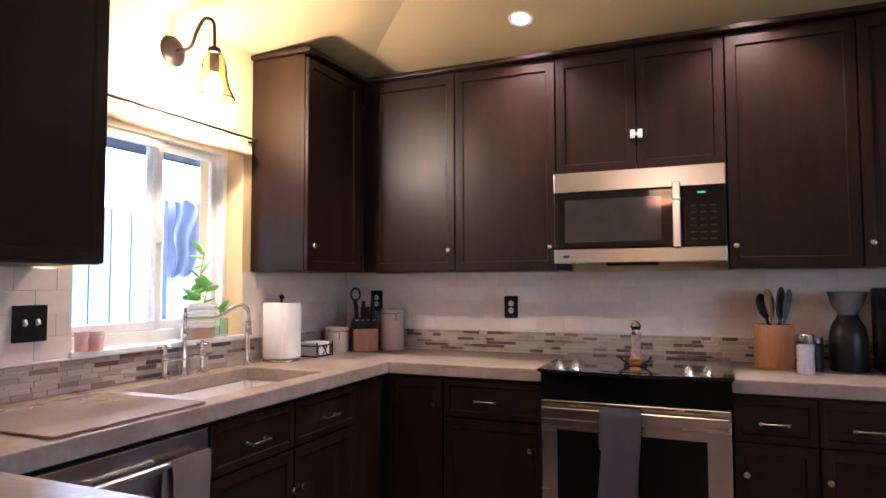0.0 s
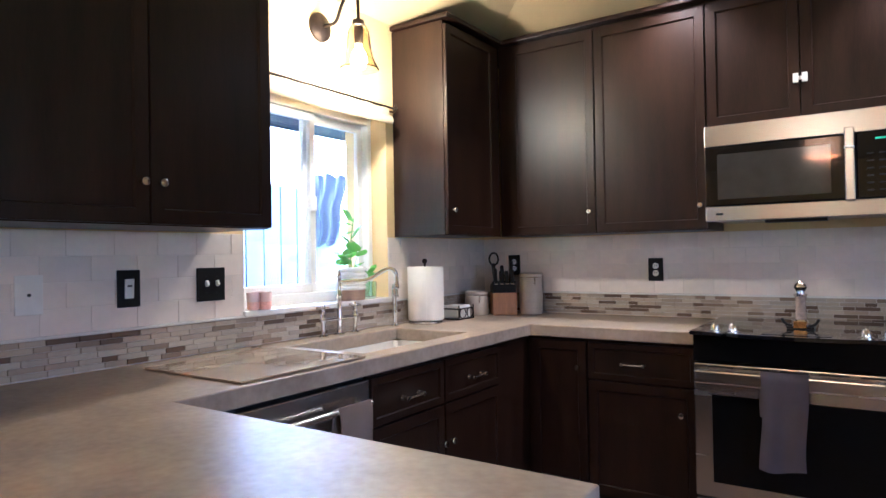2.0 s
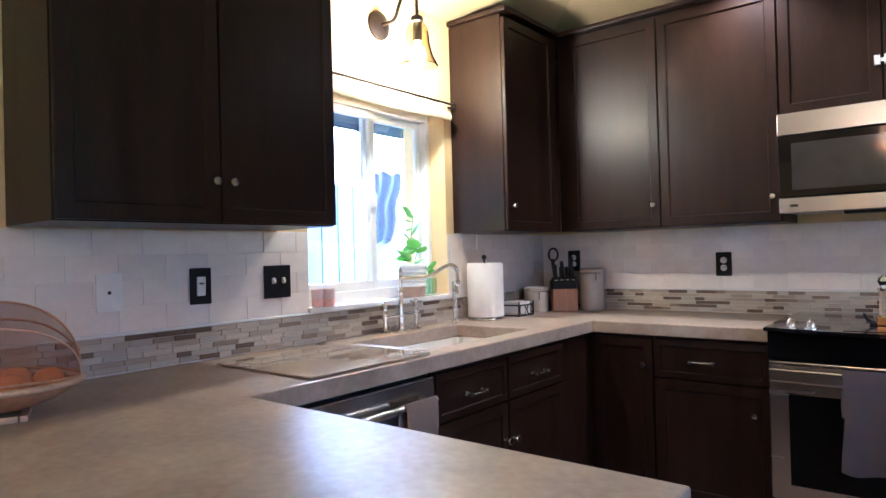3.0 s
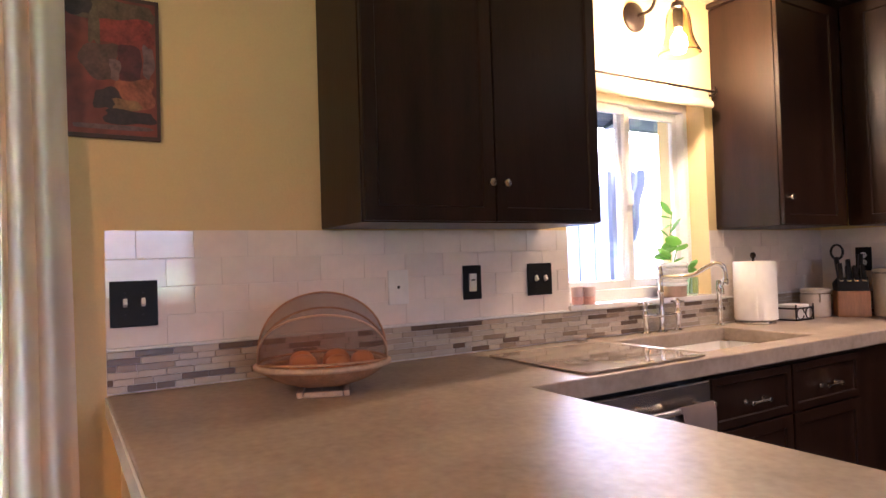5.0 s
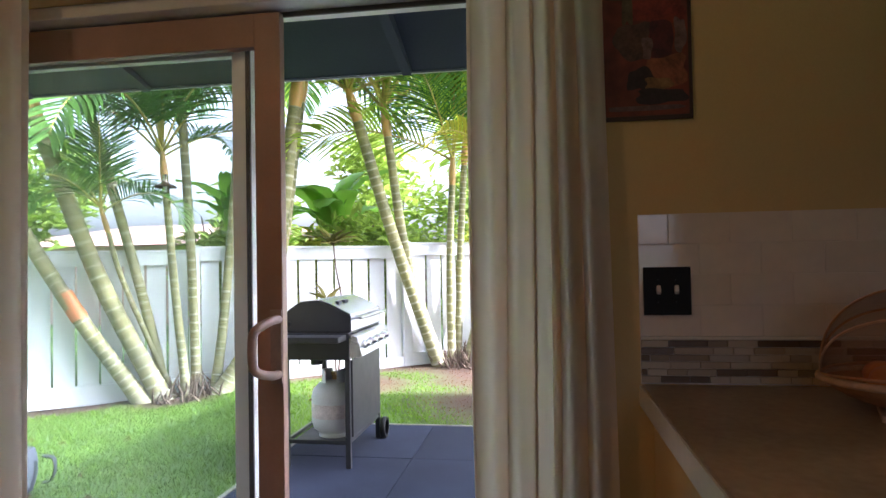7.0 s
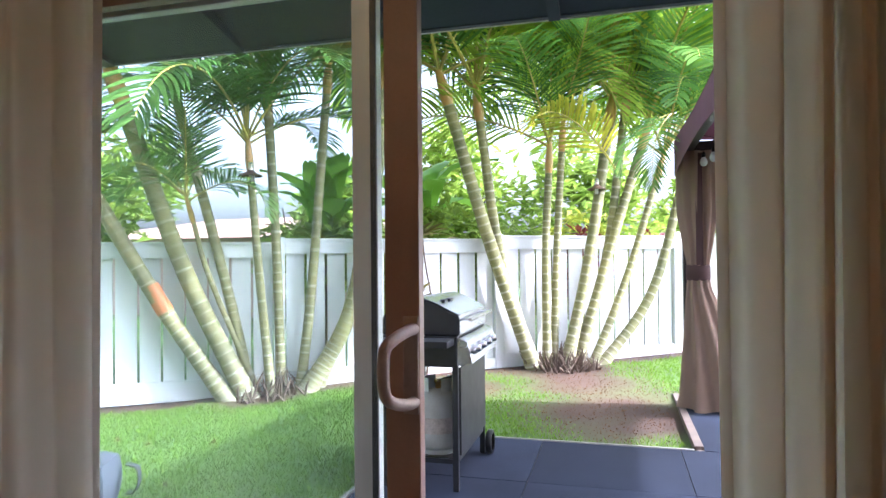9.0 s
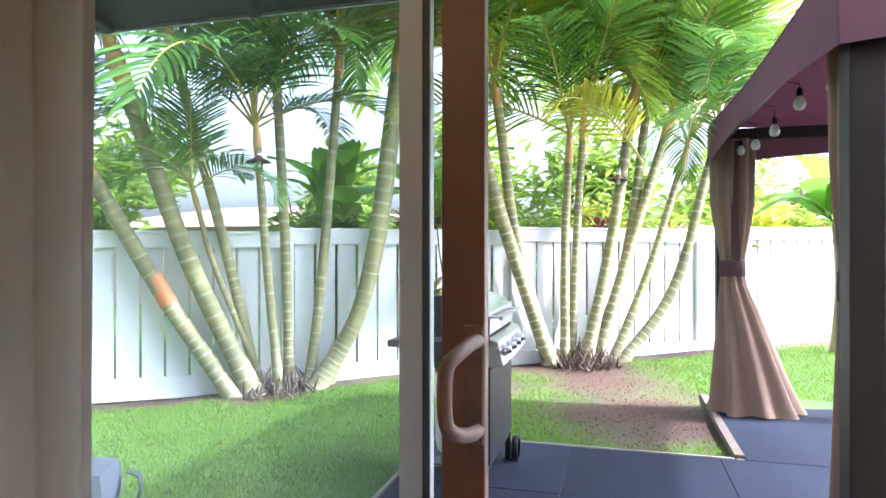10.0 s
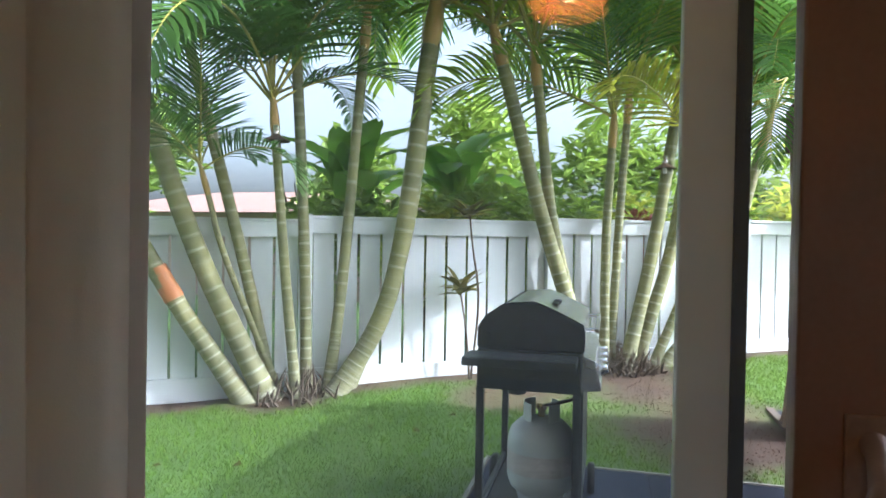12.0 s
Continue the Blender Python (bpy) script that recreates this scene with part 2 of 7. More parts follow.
def lathe(profile, at=(0, 0, 0), segs=24, bm=None, m=None):
    """A turned shape: (radius, height) from bottom to top."""
    b = bmesh.new()
    rings = []
    for r, z in profile:
        if r < 1e-5:
            rings.append([b.verts.new((0, 0, z))])
        else:
            rings.append([b.verts.new((r * math.cos(2 * math.pi * i / segs), r * math.sin(2 * math.pi * i / segs), z)) for i in range(segs)])
    for a, c in zip(rings, rings[1:]):
        for i in range(segs):
            j = (i + 1) % segs
            if len(a) == 1 and len(c) == 1:
                continue
            if len(a) == 1:
                b.faces.new((a[0], c[j], c[i]))
            elif len(c) == 1:
                b.faces.new((a[i], a[j], c[0]))
            else:
                b.faces.new((a[i], a[j], c[j], c[i]))
    bmesh.ops.transform(b, matrix=Matrix.Translation(at) @ (m or ID), verts=b.verts)
    return merge(bm, b)


def smooth_path(pts, n=8):
    """Catmull-Rom points through pts."""
    pts = [Vector(p) for p in pts]
    ext = [pts[0] * 2 - pts[1], *pts, pts[-1] * 2 - pts[-2]]
    out = []
    for i in range(1, len(ext) - 2):
        p0, p1, p2, p3 = ext[i - 1:i + 3]
        for k in range(n):
            t = k / n
            out.append(0.5 * (2 * p1 + (p2 - p0) * t + (2 * p0 - 5 * p1 + 4 * p2 - p3) * t * t + (3 * p1 - p0 - 3 * p2 + p3) * t ** 3))
    return out + [pts[-1]]


def tube(pts, radius, segs=10, bm=None, caps=True):
    """A round bar along pts; radius is a number or one for each point."""
    b = bmesh.new()
    pts = [Vector(p) for p in pts]
    rad = radius if isinstance(radius, (list, tuple)) else [radius] * len(pts)
    up, rings = None, []
    for i, p in enumerate(pts):
        d = (pts[min(i + 1, len(pts) - 1)] - pts[max(i - 1, 0)]).normalized()
        if up is None:
            up = d.orthogonal().normalized()
        up = (up - d * up.dot(d)).normalized()
        side = d.cross(up)
        rings.append([b.verts.new(p + (up * math.cos(2 * math.pi * k / segs) + side * math.sin(2 * math.pi * k / segs)) * rad[i]) for k in range(segs)])
    for a, c in zip(rings, rings[1:]):
        for k in range(segs):
            j = (k + 1) % segs
            b.faces.new((a[k], a[j], c[j], c[k]))
    if caps:
        b.faces.new(rings[0][::-1])
        b.faces.new(rings[-1])
    return merge(bm, b)


def plate_outline(cells, z0, z1, bevel=0.004):
    """A slab in plan made of adjoining rectangles (x0, x1, y0, y1)."""
    xs = sorted({v for c in cells for v in c[:2]})
    ys = sorted({v for c in cells for v in c[2:]})
    b, verts = bmesh.new(), {}

    def vert(i, j):
        if (i, j) not in verts:
            verts[i, j] = b.verts.new((xs[i], ys[j], z1))
        return verts[i, j]
    for i in range(len(xs) - 1):
        for j in range(len(ys) - 1):
            cx, cy = (xs[i] + xs[i + 1]) / 2, (ys[j] + ys[j + 1]) / 2
            if any(c[0] < cx < c[1] and c[2] < cy < c[3] for c in cells):
                b.faces.new((vert(i, j), vert(i + 1, j), vert(i + 1, j + 1), vert(i, j + 1)))
    low = bmesh.ops.extrude_face_region(b, geom=b.faces[:])
    bmesh.ops.translate(b, verts=[g for g in low["geom"] if isinstance(g, bmesh.types.BMVert)], vec=(0, 0, z0 - z1))
    bmesh.ops.recalc_face_normals(b, faces=b.faces)
    bmesh.ops.dissolve_limit(b, angle_limit=0.01, verts=b.verts, edges=b.edges)
    if bevel:
        edges = [e for e in b.edges if len(e.link_faces) == 2 and e.calc_face_angle(0) > 0.5]
        bmesh.ops.bevel(b, geom=edges, offset=bevel, segments=2, affect="EDGES", profile=0.5)
    return b


def structure(name, bm, material, label, category):
    return tagged(part(name, bm, material), label, category, "", "structure")


# ---- shell of the room ----
W, WO, N, E, S = -2.135, -2.42, 3.52, 2.7, -4.2
EAVE_WALL = 2.49
WIN = (1.616, 2.53, 1.045, 2.02)
DOOR = (-2.50, -0.27, 0.0, 2.125)

bm = wbox(WO, W, S - 0.15, DOOR[0], -0.2, 3.2, 0)
wbox(WO, W, DOOR[1], WIN[0], -0.2, 3.2, 0, bm)
wbox(WO, W, WIN[1], N + 0.15, -0.2, 3.2, 0, bm)
wbox(WO, W, DOOR[0], DOOR[1], DOOR[3], 3.2, 0, bm)
wbox(WO, W, DOOR[0], DOOR[1], -0.2, -0.005, 0, bm)
wbox(WO, W, WIN[0], WIN[1], WIN[3], 3.2, 0, bm)
wbox(WO, W, WIN[0], WIN[1], -0.2, WIN[2], 0, bm)
wall_west = structure("wall_west", bm, M_WALL, "yellow painted wall with window and sliding door openings", "wall")
wall_north = structure("wall_north", wbox(W, E, N, N + 0.15, -0.2, 3.2, 0), M_WALL, "yellow painted wall behind the stove", "wall")
bm = wbox(E, E + 0.15, S, -0.25, -0.2, 3.2, 0)
wbox(E, E + 0.15, 0.95, N + 0.15, -0.2, 3.2, 0, bm)
wbox(E, E + 0.15, -0.25, 0.95, -0.2, 1.05, 0, bm)
wbox(E, E + 0.15, -0.25, 0.95, 1.85, 3.2, 0, bm)
structure("wall_east", bm, M_WALL, "yellow painted wall with a wide window opening", "wall")
structure("wall_south", wbox(W, E + 0.15, S - 0.15, S, -0.2, 3.2, 0), M_WALL, "plain yellow painted wall", "wall")
structure("floor", wbox(W, E, S, N, -0.2, 0, 0), M_FLOOR, "dark brown tiled kitchen floor", "floor")

# hipped ceiling that rises from all four walls
bm = bmesh.new()
rise, run = 0.23, 1.9
lo = [bm.verts.new(p) for p in ((W, S, EAVE_WALL), (E, S, EAVE_WALL), (E, N, EAVE_WALL), (W, N, EAVE_WALL))]
hi = [bm.verts.new(p) for p in ((W + run, S + run, EAVE_WALL + rise * run), (E - run, S + run, EAVE_WALL + rise * run),
                                (E - run, N - run, EAVE_WALL + rise * run), (W + run, N - run, EAVE_WALL + rise * run))]
for i in range(4):
    j = (i + 1) % 4
    bm.faces.new((lo[i], hi[i], hi[j], lo[j]))
bm.faces.new(hi[::-1])
up = bmesh.ops.extrude_face_region(bm, geom=bm.faces[:])
bmesh.ops.translate(bm, verts=[g for g in up["geom"] if isinstance(g, bmesh.types.BMVert)], vec=(0, 0, 0.12))
bmesh.ops.recalc_face_normals(bm, faces=bm.faces)
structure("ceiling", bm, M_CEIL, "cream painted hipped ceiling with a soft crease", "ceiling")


# ---- kitchen: cabinets ----
def shaker(m, u0, u1, v0, v1, rail=0.058, thick=0.02):
    """A framed door front: eased frame round a sunk flat panel."""
    b = bmesh.new()
    bmesh.ops.create_cube(b, size=1)
    for v in b.verts:
        v.co = (u0 if v.co.x < 0 else u1, v0 if v.co.y < 0 else v1, 0 if v.co.z < 0 else thick)
    bmesh.ops.bevel(b, geom=b.edges[:], offset=0.002, segments=2, affect="EDGES")
    top = max(b.faces, key=lambda f: f.calc_area() * (f.normal.z > 0.9))
    bmesh.ops.inset_region(b, faces=[top], thickness=rail, depth=0)
    bmesh.ops.inset_region(b, faces=[top], thickness=0.006, depth=-0.008)
    bmesh.ops.transform(b, matrix=m, verts=b.verts)
    return b


def knob(m, u, v, w, parent):
    b = lathe([(0.0, 0.0), (0.006, 0.0), (0.005, 0.012), (0.013, 0.018), (0.0145, 0.023), (0.012, 0.028), (0, 0.030)], segs=16,
              m=m @ Matrix.Translation((u, v, w)))
    return part("knob", b, M_NICKEL, parent, "satin nickel round knob", 50)


def pull(m, u, v, w, parent, half=0.05):
    b = tube(smooth_path([m @ Vector(p) for p in ((u - half, v, w + 0.022), (u - half * 0.4, v, w + 0.026), (u + half * 0.4, v, w + 0.026), (u + half, v, w + 0.022))], 5), 0.0045, 10)
    for s in (-1, 1):
        lathe([(0.011, 0), (0.009, 0.006), (0.007, 0.018), (0.010, 0.024), (0.008, 0.031), (0, 0.032)], segs=12, bm=b, m=m @ Matrix.Translation((u + s * half, v, w)))
    return part("handle", b, M_NICKEL, parent, "satin nickel bow handle", 50)


def cabinet(name, way, at, width, v0, v1, depth, fronts, label, group, toe=0.0, body_top=None):
    """A cabinet whose front stands at `at` and looks along `way`. fronts: (kind, u0, u1, v0, v1, knob u, knob v)."""
    m = face(way, *at)
    root = thing(name, at, label, "cabinet", group)
    b = box(m, 0.001, width - 0.001, v0 + toe, body_top or v1, -depth, -0.001, 0.0015)
    part("body", b, M_CAB, root)
    if body_top:
        part("front_rail", box(m, 0.001, width - 0.001, body_top + 0.0005, v1, -0.02, -0.001, 0.001), M_CAB, root)
    if toe:
        part("toe_kick", box(m, 0.001, width - 0.001, v0, v0 + toe - 0.0005, -depth, -0.07, 0.001), M_CAB, root)
    for kind, u0, u1, a, c, ku, kv in fronts:
        if kind == "drawer":
            d = part("drawer_front", shaker(m, u0, u1, a, c, 0.035), M_CAB, root)
        else:
            d = part("door", shaker(m, u0, u1, a, c), M_CAB, root)
        for k in (ku if isinstance(ku, tuple) else (ku,)):
            if k is None:
                continue
            if kind == "drawer":
                pull(m, k, kv, 0.02, d)
            else:
                knob(m, k, kv, 0.02, d)
    return root


UB, UT = 1.37, 2.455
UF, UY = -1.81, 3.165
GU, GL = "upper kitchen cabinets", "base kitchen cabinets"
DARK = "espresso-stained wooden wall cabinet"
cabinet("wall_cabinet", "+x", (UF, 0.553, 0), 0.918, UB, UT, UF - W - 0.001, [
    ("door", 0.004, 0.457, UB + 0.004, UT - 0.02, 0.430, 1.495), ("door", 0.461, 0.914, UB + 0.004, UT - 0.02, 0.488, 1.495)],
    DARK + " with two doors above the counter", GU)
cabinet("wall_cabinet", "+x", (UF, 2.59, 0), 0.575, UB, UT, UF - W - 0.001, [
    ("door", 0.004, 0.49, UB + 0.004, UT - 0.02, 0.036, 1.495)], DARK + " in the corner beside the window", GU)
cabinet("wall_cabinet", "-y", (UF + 0.002, UY, 0), 0.575, UB, UT, N - UY - 0.001, [
    ("door", 0.075, 0.572, UB + 0.004, UT - 0.02, 0.545, 1.485)], DARK + " beside the corner, doors shut", GU)
cabinet("wall_cabinet", "-y", (-1.233, UY, 0), 0.552, UB, UT, N - UY - 0.001, [
    ("door", 0.004, 0.548, UB + 0.004, UT - 0.02, 0.52, 1.485)], DARK + " with one door beside the microwave", GU)
over = cabinet("wall_cabinet", "-y", (-0.681, UY, 0), 0.787, 1.845, UT, N - UY - 0.001, [
    ("door", 0.004, 0.391, 1.85, UT - 0.02, None, 2.02), ("door", 0.396, 0.783, 1.85, UT - 0.02, None, 2.02)],
    "short espresso wooden cabinet above the microwave", GU)
mo = face("-y", -0.681, UY, 0)
lb = box(mo, 0.365, 0.387, 2.00, 2.042, 0.02, 0.034, 0.003)
box(mo, 0.400, 0.422, 2.00, 2.042, 0.02, 0.034, 0.003, lb)
box(mo, 0.385, 0.402, 2.012, 2.028, 0.024, 0.032, 0.002, lb)
part("child_latch", lb, M_WHITE, over, "white plastic child safety latch")
cabinet("wall_cabinet", "-y", (0.106, UY, 0), 0.518, UB, UT, N - UY - 0.001, [
    ("door", 0.004, 0.514, UB + 0.004, UT - 0.02, 0.03, 1.47)], DARK + " with one door above the utensil crock", GU)
cabinet("wall_cabinet", "-y", (0.624, UY, 0), 0.56, UB, UT, N - UY - 0.001, [
    ("door", 0.004, 0.556, UB + 0.004, UT - 0.02, 0.03, 1.47)], DARK + " at the end of the stove wall", GU)

bm = plate_outline([(W + 0.002, UF + 0.045, 2.57, UY + 0.01), (W + 0.002, 1.2, UY - 0.045, N - 0.002)], UT + 0.002, UT + 0.028, 0.006)
structure("crown_trim", bm, M_CAB, "dark wooden crown strip along the cabinet tops", "trim")
structure("crown_trim", plate_outline([(W + 0.002, UF + 0.045, 0.53, 1.49)], UT + 0.002, UT + 0.028, 0.006), M_CAB, "dark wooden crown strip along the cabinet top", "trim")

CT, CB = 0.91, 0.852
CX, CY = -1.494, 2.88
FX, FY = CX - 0.035, CY + 0.035
BASE = "espresso-stained wooden base cabinet"
cabinet("base_cabinet", "+x", (FX, 1.655, 0), 0.465, 0, CB, 0.58, [
    ("drawer", 0.004, 0.461, 0.66, 0.835, 0.232, 0.735), ("door", 0.004, 0.461, 0.11, 0.652, 0.435, 0.50)], BASE + " under the sink", GL, 0.1, 0.68)
cabinet("base_cabinet", "+x", (FX, 2.12, 0), 0.48, 0, CB, 0.58, [
    ("drawer", 0.004, 0.476, 0.66, 0.835, 0.24, 0.735), ("door", 0.004, 0.476, 0.11, 0.652, 0.03, 0.50)], BASE + " under the sink, door shut", GL, 0.1, 0.68)
cabinet("base_cabinet", "+x", (FX, 2.60, 0), 0.90, 0, CB, 0.58, [], BASE + " in the blind corner", GL, 0.1)
cabinet("base_cabinet", "-y", (FX + 0.002, FY, 0), 0.329, 0, CB, 0.6, [
    ("door", 0.03, 0.323, 0.11, 0.835, 0.285, 0.71)], BASE + " with a narrow door by the corner", GL, 0.1)
cabinet("base_cabinet", "-y", (-1.198, FY, 0), 0.51, 0, CB, 0.6, [
    ("drawer", 0.004, 0.506, 0.66, 0.835, 0.226, 0.742), ("door", 0.004, 0.506, 0.11, 0.652, 0.44, 0.535)], BASE + " with a drawer beside the stove", GL, 0.1)
cabinet("base_cabinet", "-y", (0.097, FY, 0), 0.308, 0, CB, 0.6, [
    ("drawer", 0.004, 0.304, 0.66, 0.835, 0.15, 0.737), ("door", 0.004, 0.304, 0.11, 0.652, 0.045, 0.53)], BASE + " under the utensil crock", GL, 0.1)
cabinet("base_cabinet", "-y", (0.405, FY, 0), 0.75, 0, CB, 0.6, [
    ("drawer", 0.004, 0.746, 0.66, 0.835, 0.165, 0.735), ("door", 0.004, 0.37, 0.11, 0.652, 0.03, 0.53), ("door", 0.376, 0.746, 0.11, 0.652, 0.41, 0.53)],
    BASE + " with a wide drawer", GL, 0.1)
PX, PY0, PY1 = -0.387, -0.075, 0.89
cabinet("peninsula_cabinet", "+y", (PX - 0.04, PY1 - 0.035, 0), 1.05, 0, CB, 0.58, [
    ("door", 0.004, 0.52, 0.11, 0.835, 0.49, 0.70), ("door", 0.526, 1.046, 0.11, 0.835, 0.56, 0.70)], BASE + " of the peninsula", GL, 0.1)
structure("half_wall", wbox(W + 0.001, PX - 0.03, PY0 + 0.03, PY0 + 0.22, 0, CB - 0.001, 0.004), M_WALL, "yellow painted half wall under the peninsula counter", "wall")

# continuous counter with openings for sink and stove
SK = (-2.01, -1.60, 1.73, 2.44)
RX0, RX1 = -0.684, 0.094
bm = plate_outline([(W + 0.001, PX, PY0, PY1), (W + 0.001, CX, PY1, SK[2]), (W + 0.001, SK[0], SK[2], SK[3]), (SK[1], CX, SK[2], SK[3]),
                    (W + 0.001, CX, SK[3], CY), (W + 0.001, RX0, CY, N - 0.001), ], CB, CT, 0.005)
counter = tagged(part("countertop", bm, M_COUNTER), "beige polished concrete countertop with a thick square edge", "countertop")
bm = plate_outline([(RX1, 1.2, CY, N - 0.001)], CB, CT, 0.005)
tagged(part("countertop", bm, M_COUNTER), "beige polished concrete countertop beside the stove", "countertop")
# added white strip: the door's reflection on the counter side, put into colour
part("edge_reflection", wbox(W + 0.002, PX - 0.002, PY0 - 0.005, PY0 - 0.0002, CB + 0.002, CT - 0.003, 0.001), M_CERAMIC, counter, "white strip on the counter end standing in for reflected door light")

# undermount sink
sink = thing("kitchen_sink", ((SK[0] + SK[1]) / 2, (SK[2] + SK[3]) / 2, 0.70), "white ceramic sink set under the counter", "sink")
bm = bmesh.new()
bmesh.ops.create_cube(bm, size=1)
for v in bm.verts:
    v.co = (SK[0] - 0.004 if v.co.x < 0 else SK[1] + 0.004, SK[2] - 0.004 if v.co.y < 0 else SK[3] + 0.004, 0.70 if v.co.z < 0 else CB - 0.001)
bmesh.ops.delete(bm, geom=[f for f in bm.faces if f.normal.z > 0.5], context="FACES_ONLY")
bmesh.ops.bevel(bm, geom=[e for e in bm.edges if len(e.link_faces) == 2], offset=0.03, segments=4, affect="EDGES")
bm.normal_update()
bmesh.ops.solidify(bm, geom=bm.faces[:], thickness=-0.008)
part("basin", bm, M_CERAMIC, sink, "", 40)
part("drain", lathe([(0, 0.0), (0.045, 0.0), (0.045, 0.004), (0.03, 0.002), (0, 0.001)], ((SK[0] + SK[1]) / 2, 2.08, 0.71), 20), M_CHROME, sink, "chrome drain ring", 40)

# ---- kitchen: appliances ----
# microwave over the range
mw = thing("microwave", (-0.29, 3.3, 1.39), "stainless steel microwave hung under the short cabinet", "microwave")
MX0, MX1, MY = -0.676, 0.098, 3.085
MM = face("-y", MX0, MY, 0)
mwid = MX1 - MX0
part("body", wbox(MX0, MX1, MY + 0.001, N - 0.002, 1.415, 1.84, 0.004), M_BLACK, mw)
part("vent_panel", box(MM, 0.0, mwid, 1.742, 1.84, 0.0, 0.022, 0.004), M_STEEL, mw, "brushed steel top vent panel")
part("bottom_trim", box(MM, 0.0, mwid, 1.400, 1.468, 0.0, 0.022, 0.004), M_STEEL, mw, "brushed steel bottom strip")
dr = part("door", box(MM, 0.002, 0.585, 1.471, 1.739, 0.0, 0.022, 0.004), M_BLACKGLASS, mw, "black glass microwave door")
M_MWGLASS = mat("grey_mesh_glass", (0.045, 0.042, 0.040), 0.08, vary=0.2, scale=12, fine=600, bump=0.0, coat=0.6)
part("window", box(MM, 0.055, 0.50, 1.50, 1.705, 0.0225, 0.0245, 0.0008), M_MWGLASS, dr, "grey see-through window")
part("handle", box(MM, 0.548, 0.585, 1.462, 1.765, 0.04, 0.055, 0.006), M_STEEL, dr, "vertical brushed steel handle")
for v in (1.475, 1.715):
    part("handle_post", box(MM, 0.556, 0.577, v, v + 0.02, 0.022, 0.042, 0.003), M_STEEL, dr)
cp = part("control_panel", box(MM, 0.590, mwid - 0.002, 1.471, 1.739, 0.0, 0.021, 0.004), M_BLACKGLASS, mw, "black glass control panel")
part("display", box(MM, 0.655, 0.69, 1.708, 1.716, 0.0212, 0.0222, 0), glow("green_digits", (0.2, 0.9, 0.5), 0.006), cp, "dim green clock digits")
M_GREYPRINT = mat("grey_print", (0.016, 0.016, 0.016), 0.5)
for r in range(6):
    kb = None
    for c in range(3):
        kb = box(MM, 0.625 + c * 0.042, 0.648 + c * 0.042, 1.50 + r * 0.030, 1.506 + r * 0.030, 0.0212, 0.0218, 0, kb)
    part("key_row", kb, M_GREYPRINT, cp)
part("badge", box(MM, 0.045, 0.075, 1.428, 1.438, 0.0222, 0.0232, 0), M_GREYPRINT, mw)
vb = wbox(MX0 + 0.02, MX1 - 0.02, MY + 0.03, N - 0.06, 1.402, 1.4145, 0.003)
part("underside", vb, M_STEEL, mw)
gb = wbox(MX0 + 0.24, MX0 + 0.48, MY + 0.02, MY + 0.09, 1.388, 1.401, 0.003)
part("light_cover", gb, M_BLACK, mw, "black lamp cover under the microwave")

# slide-in range
rg = thing("kitchen_range", (-0.295, 3.1, 0.0), "stainless steel slide-in stove with a black glass top", "stove")
RC = (RX0 + RX1) / 2
RM = face("-y", RX0, 2.80, 0)
rw = RX1 - RX0
part("body", wbox(RX0 + 0.003, RX1 - 0.003, 2.845, N - 0.02, 0.08, 0.895, 0.003), M_BLACK, rg)
bm = bmesh.new()
edge = [(RX0 - 0.012, N - 0.015), (RX0 - 0.012, 2.78)] + [(RX0 - 0.012 + (rw + 0.024) * i / 12, 2.78 - 0.055 * math.sin(math.pi * i / 12)) for i in range(1, 12)] + [(RX1 + 0.012, 2.78), (RX1 + 0.012, N - 0.015)]
f = bm.faces.new([bm.verts.new((x, y, 0.912)) for x, y in edge])
ex = bmesh.ops.extrude_face_region(bm, geom=[f])
bmesh.ops.translate(bm, verts=[g for g in ex["geom"] if isinstance(g, bmesh.types.BMVert)], vec=(0, 0, 0.016))
bmesh.ops.recalc_face_normals(bm, faces=bm.faces)
bmesh.ops.bevel(bm, geom=[e for e in bm.edges if e.calc_face_angle(0) > 0.6], offset=0.004, segments=2, affect="EDGES")
top = part("cooktop", bm, M_BLACKGLASS, rg, "glossy black glass cooktop")
for kx in (-0.585, -0.515, -0.055, 0.015):
    kb = lathe([(0.026, 0), (0.026, 0.004), (0.019, 0.008), (0.017, 0.024), (0.012, 0.034), (0, 0.036)], (RC + kx + 0.285, 2.80, 0.928), 18)
    wbox(RC + kx + 0.281, RC + kx + 0.289, 2.785, 2.815, 0.958, 0.968, 0.003, kb)
    part("burner_knob", kb, M_NICKEL, rg, "satin nickel stove knob", 40)
M_SCREEN = mat("dark_display", (0.004, 0.004, 0.005), 0.12, vary=0.1, bump=0)
part("display", wbox(RC - 0.12, RC + 0.12, 2.775, 2.85, 0.9284, 0.9300, 0.0004), M_SCREEN, top, "black touch display")
part("front_panel", box(RM, 0.0, rw, 0.80, 0.911, -0.04, 0.0, 0.004), M_OVEN, rg, "black strip above the oven door")
od = part("oven_door", box(RM, 0.004, rw - 0.004, 0.235, 0.793, -0.04, 0.014, 0.005), M_STEEL, rg, "brushed steel oven door")
part("oven_window", box(RM, 0.075, rw - 0.095, 0.30, 0.665, 0.0142, 0.0165, 0.001), M_OVEN, od, "black oven window")
hb = box(RM, 0.012, rw - 0.012, 0.715, 0.770, 0.040, 0.056, 0.007)
for u in (0.03, rw - 0.06):
    box(RM, u, u + 0.03, 0.728, 0.757, 0.013, 0.042, 0.004, hb)
part("oven_handle", hb, M_STEEL, od, "wide steel oven handle")
vb = None
